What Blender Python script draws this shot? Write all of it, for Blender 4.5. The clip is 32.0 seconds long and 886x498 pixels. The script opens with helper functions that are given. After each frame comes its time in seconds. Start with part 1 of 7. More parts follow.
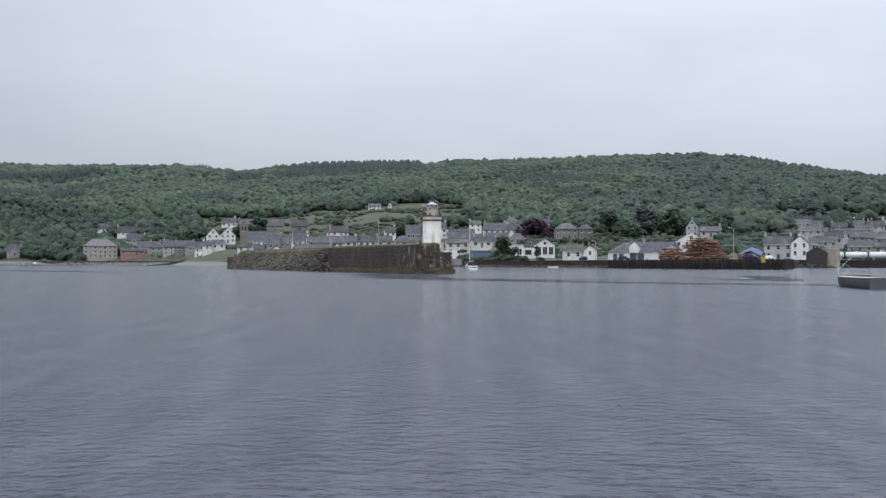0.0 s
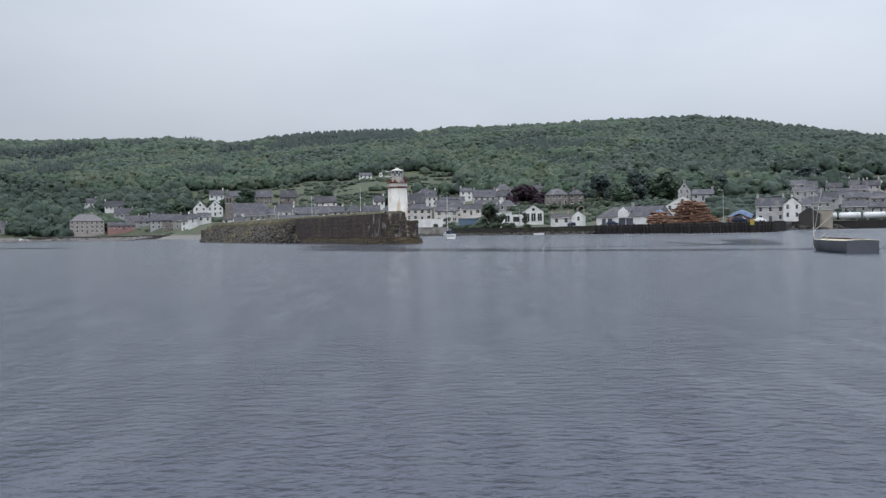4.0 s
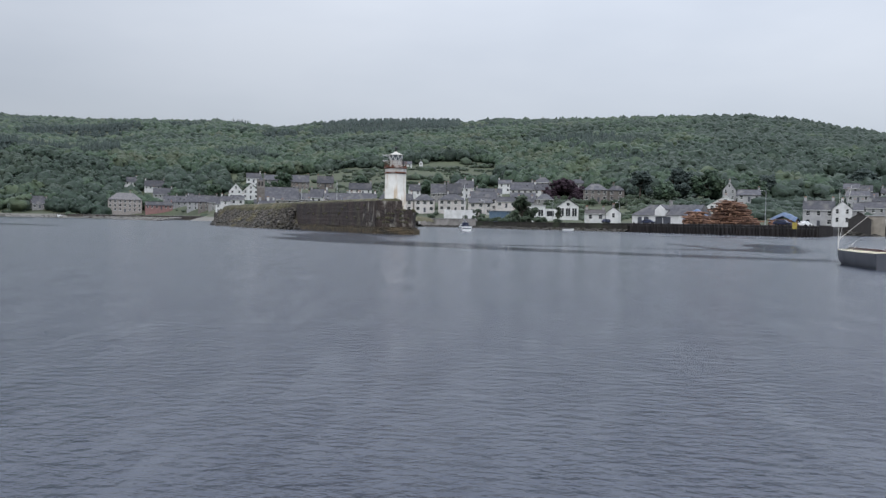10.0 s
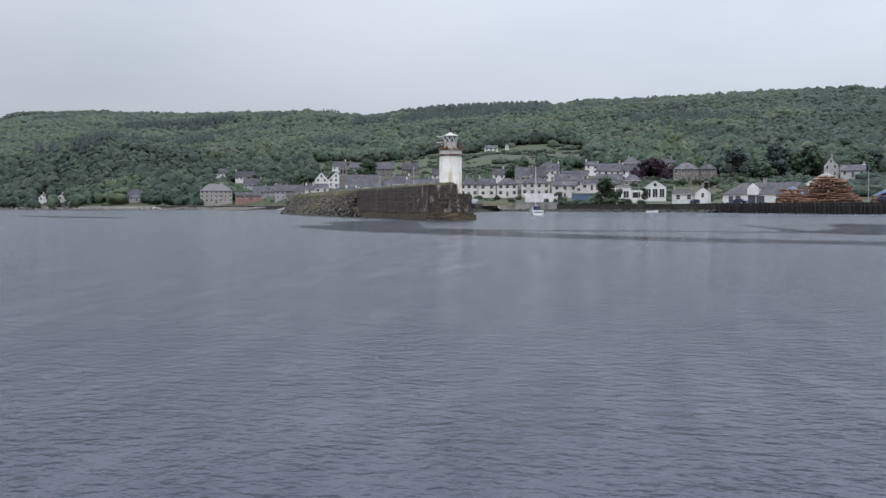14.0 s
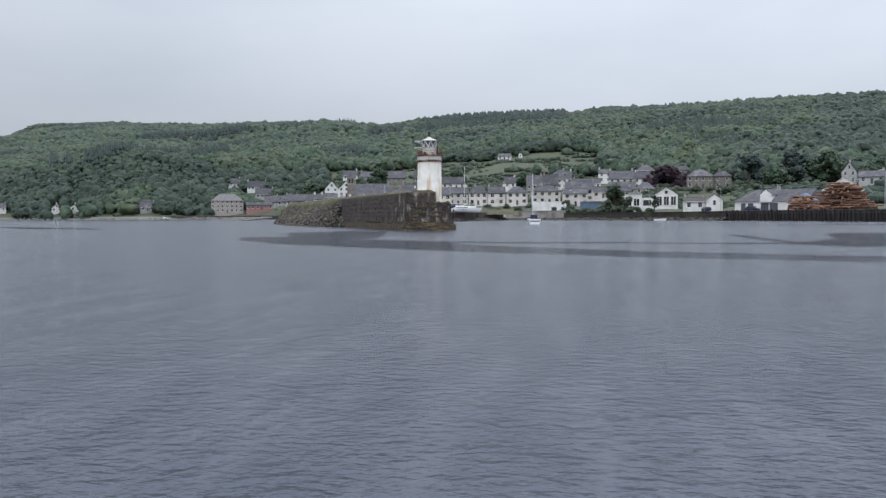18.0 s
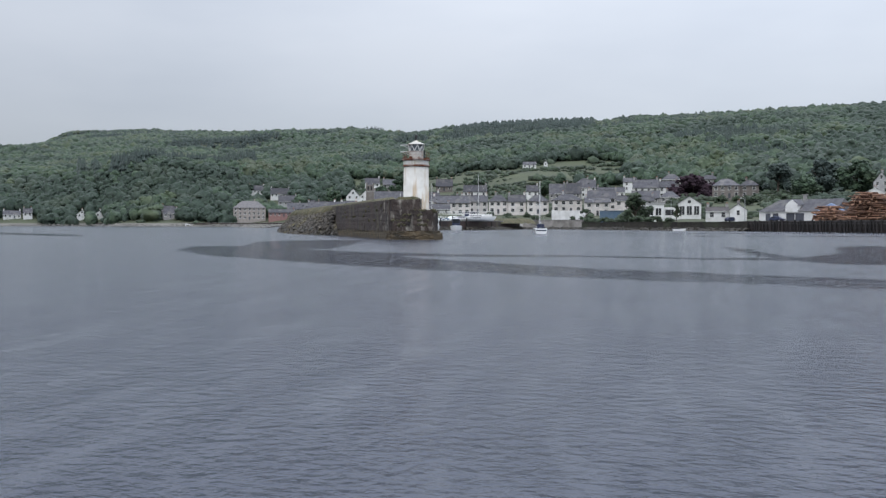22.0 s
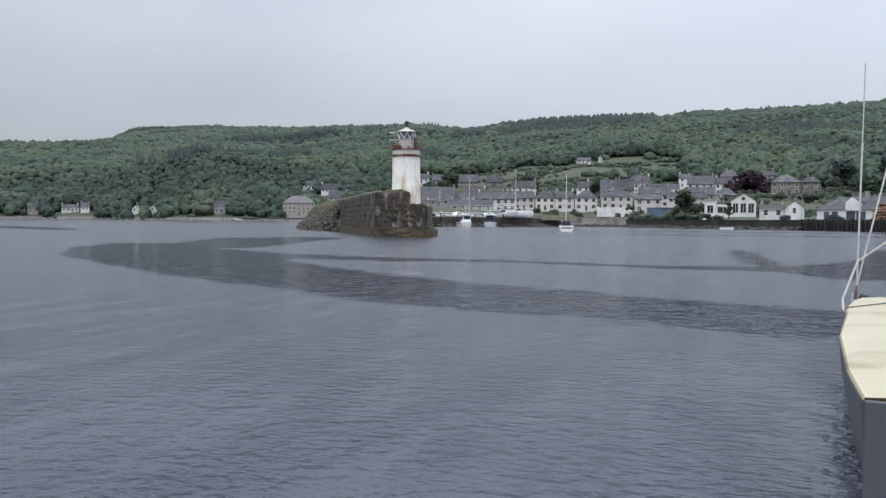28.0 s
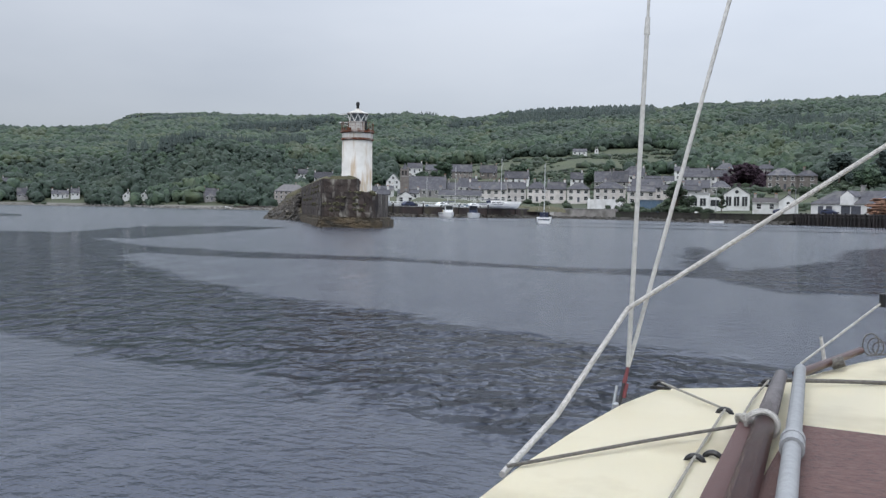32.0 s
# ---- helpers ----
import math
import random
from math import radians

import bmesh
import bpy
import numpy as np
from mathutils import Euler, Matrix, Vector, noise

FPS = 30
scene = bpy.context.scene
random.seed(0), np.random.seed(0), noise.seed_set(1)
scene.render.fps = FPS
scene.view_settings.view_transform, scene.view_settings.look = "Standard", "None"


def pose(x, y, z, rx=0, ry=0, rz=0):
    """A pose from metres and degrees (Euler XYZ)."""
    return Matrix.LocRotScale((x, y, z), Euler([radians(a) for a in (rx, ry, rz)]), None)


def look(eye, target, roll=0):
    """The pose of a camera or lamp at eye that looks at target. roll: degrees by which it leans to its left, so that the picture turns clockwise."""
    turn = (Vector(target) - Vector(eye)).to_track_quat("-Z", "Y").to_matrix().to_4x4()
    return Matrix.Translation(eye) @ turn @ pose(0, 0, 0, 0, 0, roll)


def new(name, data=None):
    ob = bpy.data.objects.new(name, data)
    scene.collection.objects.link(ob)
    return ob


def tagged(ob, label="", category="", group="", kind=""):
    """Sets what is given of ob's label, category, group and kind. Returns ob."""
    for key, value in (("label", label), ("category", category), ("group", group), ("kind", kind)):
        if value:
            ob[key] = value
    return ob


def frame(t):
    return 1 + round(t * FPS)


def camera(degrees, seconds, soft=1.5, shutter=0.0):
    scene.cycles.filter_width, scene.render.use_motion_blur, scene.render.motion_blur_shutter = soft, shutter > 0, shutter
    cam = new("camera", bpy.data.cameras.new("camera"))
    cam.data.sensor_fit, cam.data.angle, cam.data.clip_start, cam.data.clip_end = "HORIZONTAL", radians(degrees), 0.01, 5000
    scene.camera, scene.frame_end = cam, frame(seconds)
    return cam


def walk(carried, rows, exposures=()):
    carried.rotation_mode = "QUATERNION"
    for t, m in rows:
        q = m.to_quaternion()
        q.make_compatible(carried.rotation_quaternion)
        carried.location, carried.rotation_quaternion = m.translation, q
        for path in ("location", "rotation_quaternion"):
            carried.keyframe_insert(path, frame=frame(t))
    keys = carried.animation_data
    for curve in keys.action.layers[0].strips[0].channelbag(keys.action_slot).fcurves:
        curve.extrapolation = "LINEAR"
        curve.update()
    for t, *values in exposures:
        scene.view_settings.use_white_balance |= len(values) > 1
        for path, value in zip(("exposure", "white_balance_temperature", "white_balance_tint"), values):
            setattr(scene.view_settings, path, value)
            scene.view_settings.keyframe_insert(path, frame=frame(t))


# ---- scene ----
cam = camera(54.35, 32.0, soft=1.4)


def turned(x, y, z, yaw, pitch, roll):
    return pose(x, y, z, 90, 0, yaw) @ pose(0, 0, 0, pitch, 0, 0) @ pose(0, 0, 0, 0, 0, roll)


PATH = [
    (0.0, turned(0.000, 0.000, 1.70, -0.755, 0.889, 0.033)),
    (0.5, turned(0.603, 0.815, 1.70, -1.000, 1.047, -0.751)),
    (1.0, turned(1.197, 1.639, 1.70, -0.821, 0.221, -0.474)),
    (1.5, turned(1.784, 2.472, 1.70, -0.625, -0.166, -0.516)),
    (2.0, turned(2.362, 3.312, 1.70, -0.506, 0.136, -0.625)),
    (2.5, turned(2.934, 4.158, 1.70, 0.176, 0.084, -0.316)),
    (3.0, turned(3.498, 5.012, 1.70, 0.465, 0.055, -0.153)),
    (3.5, turned(4.056, 5.871, 1.70, 0.363, 0.035, 0.075)),
    (4.0, turned(4.608, 6.736, 1.70, -0.872, -1.201, -1.085)),
    (4.5, turned(5.155, 7.606, 1.70, -0.403, -1.020, -0.347)),
    (6.5, turned(7.291, 11.126, 1.70, 0.741, -1.080, 0.038)),
    (7.0, turned(7.815, 12.015, 1.70, 1.652, -1.570, 0.624)),
    (7.5, turned(8.334, 12.905, 1.70, 1.607, -1.719, 0.618)),
    (8.0, turned(8.850, 13.798, 1.70, 2.496, -1.833, 0.733)),
    (8.5, turned(9.363, 14.692, 1.70, 0.763, 0.347, 0.200)),
    (9.0, turned(9.873, 15.588, 1.70, 0.518, -0.241, 0.788)),
    (9.5, turned(10.379, 16.485, 1.70, 0.656, -0.261, 1.908)),
    (10.0, turned(10.883, 17.384, 1.70, 2.123, -1.773, 1.117)),
    (10.5, turned(11.384, 18.282, 1.70, 3.494, -3.090, 0.399)),
    (11.0, turned(11.883, 19.181, 1.70, 3.844, -3.598, 0.723)),
    (11.5, turned(12.379, 20.081, 1.70, 4.185, -2.229, 0.596)),
    (12.0, turned(12.873, 20.980, 1.70, 4.683, -1.587, 0.211)),
    (12.5, turned(13.365, 21.879, 1.70, 5.086, -1.711, 0.329)),
    (13.0, turned(13.855, 22.778, 1.70, 5.345, -1.503, 0.191)),
    (13.5, turned(14.343, 23.676, 1.70, 6.100, -1.574, 0.070)),
    (14.0, turned(14.828, 24.573, 1.70, 8.269, -2.821, -0.093)),
    (14.5, turned(15.311, 25.470, 1.70, 10.366, -2.565, 0.002)),
    (16.5, turned(17.222, 29.050, 1.70, 9.820, -1.817, -0.378)),
    (17.0, turned(17.694, 29.942, 1.70, 10.073, -2.213, -0.182)),
    (17.5, turned(18.163, 30.834, 1.70, 8.535, -2.504, -0.146)),
    (18.0, turned(18.629, 31.725, 1.70, 9.535, -2.221, -0.361)),
    (18.5, turned(19.093, 32.614, 1.70, 10.080, -1.832, -0.720)),
    (19.0, turned(19.553, 33.504, 1.70, 10.943, -1.435, -0.182)),
    (19.5, turned(20.011, 34.392, 1.70, 12.315, -0.265, -0.058)),
    (20.0, turned(20.464, 35.280, 1.70, 12.740, 0.062, 0.210)),
    (20.5, turned(20.914, 36.168, 1.70, 12.062, -0.412, 0.287)),
    (21.0, turned(21.360, 37.055, 1.70, 12.344, -1.184, 0.612)),
    (21.5, turned(21.802, 37.942, 1.70, 12.694, -1.635, 0.399)),
    (22.0, turned(22.240, 38.830, 1.70, 11.477, -1.656, 0.036)),
    (22.5, turned(22.672, 39.717, 1.70, 12.152, -1.643, 0.355)),
    (23.0, turned(23.099, 40.605, 1.70, 12.600, -1.398, 0.378)),
    (23.5, turned(23.521, 41.494, 1.70, 12.912, -1.125, 0.640)),
    (24.0, turned(23.937, 42.384, 1.70, 12.800, -0.529, 0.185)),
    (24.5, turned(24.346, 43.276, 1.70, 12.154, -0.436, 0.257)),
    (25.0, turned(24.749, 44.169, 1.70, 12.284, -0.500, 0.002)),
    (25.5, turned(25.145, 45.064, 1.70, 12.086, -0.450, -0.030)),
    (27.5, turned(26.647, 48.670, 1.70, 15.316, -1.757, 0.832)),
    (28.0, turned(27.000, 49.580, 1.70, 15.436, -1.915, 0.437)),
    (28.5, turned(27.343, 50.495, 1.70, 15.881, -2.007, 0.335)),
    (29.0, turned(27.675, 51.414, 1.70, 16.410, -1.347, 0.269)),
    (29.5, turned(27.996, 52.339, 1.70, 16.856, -1.298, 0.813)),
    (30.0, turned(28.306, 53.269, 1.70, 17.423, -2.310, 1.970)),
    (30.5, turned(28.602, 54.206, 1.70, 17.692, -2.973, 1.459)),
    (31.0, turned(28.886, 55.149, 1.70, 16.809, -2.417, 0.808)),
    (31.5, turned(29.156, 56.100, 1.70, 16.128, -2.820, 0.495)),
    (32.0, turned(29.412, 57.058, 1.70, 15.363, -2.547, 1.083)),
]
# the camera's automatic exposure drifts a little
EXPOSURES = [(0.0, 0.03), (4.0, 0.0), (7.0, -0.05), (9.0, -0.02), (13.0, 0.06), (19.0, 0.11), (25.0, 0.08), (32.0, 0.09)]
walk(cam, PATH, EXPOSURES)

# ---- sky, sun, exposure ----
world = bpy.data.worlds.new("overcast_sky")
scene.world = world
world.use_nodes = True


def build_sky():
    nt = world.node_tree
    nt.nodes.clear()
    n, l = nt.nodes, nt.links
    out = n.new("ShaderNodeOutputWorld")
    bg = n.new("ShaderNodeBackground")
    sky = n.new("ShaderNodeTexSky")
    sky.sky_type, sky.sun_disc = "NISHITA", False
    sky.sun_elevation, sky.sun_rotation = radians(48), radians(200)
    tc = n.new("ShaderNodeTexCoord")
    sep = n.new("ShaderNodeSeparateXYZ")
    l.new(tc.outputs["Generated"], sep.inputs[0])
    # an overcast sky is brighter towards the zenith
    up = n.new("ShaderNodeMapRange")
    up.inputs[1].default_value, up.inputs[2].default_value = 0.0, 1.0
    up.inputs[3].default_value, up.inputs[4].default_value = SKY_LOW, SKY_HIGH
    bend = n.new("ShaderNodeMath")
    bend.operation, bend.use_clamp, bend.inputs[1].default_value = "POWER", True, 1.4
    l.new(sep.outputs[2], bend.inputs[0])
    l.new(bend.outputs[0], up.inputs[0])
    stretch = n.new("ShaderNodeMapping")
    stretch.inputs["Scale"].default_value = (1.6, 1.6, 5.0)
    l.new(tc.outputs["Generated"], stretch.inputs[0])
    big = n.new("ShaderNodeTexNoise")
    big.inputs["Scale"].default_value, big.inputs["Detail"].default_value, big.inputs["Roughness"].default_value = 1.1, 5, 0.5
    l.new(stretch.outputs[0], big.inputs["Vector"])
    ramp = n.new("ShaderNodeMapRange")
    ramp.inputs[1].default_value, ramp.inputs[2].default_value = 0.3, 0.7
    ramp.inputs[3].default_value, ramp.inputs[4].default_value = 0.90, 1.08
    l.new(big.outputs["Fac"], ramp.inputs[0])
    mul = n.new("ShaderNodeMath")
    mul.operation = "MULTIPLY"
    l.new(up.outputs[0], mul.inputs[0])
    # sky dimmed towards the west, standing in for the lens's darker left edge
    vignette = n.new("ShaderNodeMapRange")
    vignette.inputs[1].default_value, vignette.inputs[2].default_value = -0.8, 0.2
    vignette.inputs[3].default_value, vignette.inputs[4].default_value = 0.80, 1.06
    l.new(sep.outputs[0], vignette.inputs[0])
    cover = n.new("ShaderNodeMath")
    cover.operation = "MULTIPLY"
    l.new(ramp.outputs[0], cover.inputs[0])
    l.new(vignette.outputs[0], cover.inputs[1])
    l.new(cover.outputs[0], mul.inputs[1])
    grey = n.new("ShaderNodeMix")
    grey.data_type = "RGBA"
    grey.inputs[6].default_value = (0.805, 0.90, 1.07, 1)
    grey.inputs[7].default_value = (0.94, 0.985, 1.07, 1)
    l.new(big.outputs["Fac"], grey.inputs[0])
    tone = n.new("ShaderNodeVectorMath")
    tone.operation = "SCALE"
    l.new(grey.outputs[2], tone.inputs[0])
    l.new(mul.outputs[0], tone.inputs["Scale"])
    thin = n.new("ShaderNodeVectorMath")
    thin.operation = "SCALE"
    thin.inputs["Scale"].default_value = 0.012
    l.new(sky.outputs[0], thin.inputs[0])
    both = n.new("ShaderNodeVectorMath")
    both.operation = "ADD"
    l.new(tone.outputs[0], both.inputs[0])
    l.new(thin.outputs[0], both.inputs[1])
    l.new(both.outputs[0], bg.inputs["Color"])
    bg.inputs["Strength"].default_value = 1.0
    l.new(bg.outputs[0], out.inputs[0])


SKY_LOW, SKY_HIGH = 0.47, 2.3
build_sky()
sun_data = bpy.data.lights.new("sun", "SUN")
sun_data.energy, sun_data.angle, sun_data.color = 0.9, radians(25), (1.0, 0.985, 0.97)
sun = new("sun", sun_data)
sun.matrix_world = look((-40, -90, 120), (0, 0, 0))


# ---- materials ----
def material(name, base, rough=0.8, second=None, scale=1.0, detail=6.0, contrast=(0.35, 0.65), bump=0.0, bump_scale=None, metal=0.0,
             per_object=0.0, per_island=0.0, third=None, third_scale=0.1, coat=0.0, stretch=(1, 1, 1), spec=0.5, world_space=False, bump_depth=0.05, crown=0.0):
    """A surface with two colours in noise, a broader stain, fine relief, and a little variation from piece to piece."""
    m = bpy.data.materials.new(name)
    m.use_nodes = True
    nt = m.node_tree
    n, l = nt.nodes, nt.links
    b = n["Principled BSDF"]
    b.inputs["Roughness"].default_value, b.inputs["Metallic"].default_value = rough, metal
    b.inputs["Specular IOR Level"].default_value = spec
    b.inputs["Coat Weight"].default_value = coat
    geo = n.new("ShaderNodeTexCoord")
    mp = n.new("ShaderNodeMapping")
    mp.inputs["Scale"].default_value = stretch
    place = n.new("ShaderNodeNewGeometry")
    l.new(place.outputs["Position"] if world_space else geo.outputs["Object"], mp.inputs[0])
    second = second or tuple(c * 0.75 for c in base)

    def blotch(sc, lo, hi):
        t = n.new("ShaderNodeTexNoise")
        t.inputs["Scale"].default_value, t.inputs["Detail"].default_value = sc, detail
        l.new(mp.outputs[0], t.inputs["Vector"])
        r = n.new("ShaderNodeMapRange")
        r.inputs[1].default_value, r.inputs[2].default_value = lo, hi
        l.new(t.outputs["Fac"], r.inputs[0])
        return r.outputs[0], t.outputs["Fac"]

    fac, raw = blotch(scale, *contrast)
    mix = n.new("ShaderNodeMix")
    mix.data_type = "RGBA"
    mix.inputs[6].default_value, mix.inputs[7].default_value = (*base, 1), (*second, 1)
    l.new(fac, mix.inputs[0])
    colour = mix.outputs[2]
    if third:
        fac2, _ = blotch(third_scale, 0.52, 0.72)
        mix2 = n.new("ShaderNodeMix")
        mix2.data_type = "RGBA"
        mix2.inputs[7].default_value = (*third, 1)
        l.new(fac2, mix2.inputs[0])
        l.new(colour, mix2.inputs[6])
        colour = mix2.outputs[2]
    for amount, source in ((per_object, ("ShaderNodeObjectInfo", "Random")), (per_island, ("ShaderNodeNewGeometry", "Random Per Island"))):
        if amount:
            info = n.new(source[0])
            r = n.new("ShaderNodeMapRange")
            r.inputs[3].default_value, r.inputs[4].default_value = 1 - amount, 1 + amount
            l.new(info.outputs[source[1]], r.inputs[0])
            s = n.new("ShaderNodeVectorMath")
            s.operation = "SCALE"
            l.new(colour, s.inputs[0])
            l.new(r.outputs[0], s.inputs["Scale"])
            colour = s.outputs[0]
    l.new(colour, b.inputs["Base Color"])
    if bump:
        t = n.new("ShaderNodeTexNoise")
        t.inputs["Scale"].default_value, t.inputs["Detail"].default_value = bump_scale or scale * 4, 5
        l.new(mp.outputs[0], t.inputs["Vector"])
        bp = n.new("ShaderNodeBump")
        bp.inputs["Strength"].default_value, bp.inputs["Distance"].default_value = bump, bump_depth
        l.new(t.outputs["Fac"], bp.inputs["Height"])
        l.new(bp.outputs[0], b.inputs["Normal"])
        if crown:
            # leaves on a crown lie flatter than the crown's own surface
            lean = n.new("ShaderNodeMix")
            lean.data_type = "VECTOR"
            lean.inputs[0].default_value, lean.inputs[5].default_value = crown, (0, 0, 1)
            l.new(bp.outputs[0], lean.inputs[4])
            unit = n.new("ShaderNodeVectorMath")
            unit.operation = "NORMALIZE"
            l.new(lean.outputs[1], unit.inputs[0])
            l.new(unit.outputs[0], b.inputs["Normal"])
    return m


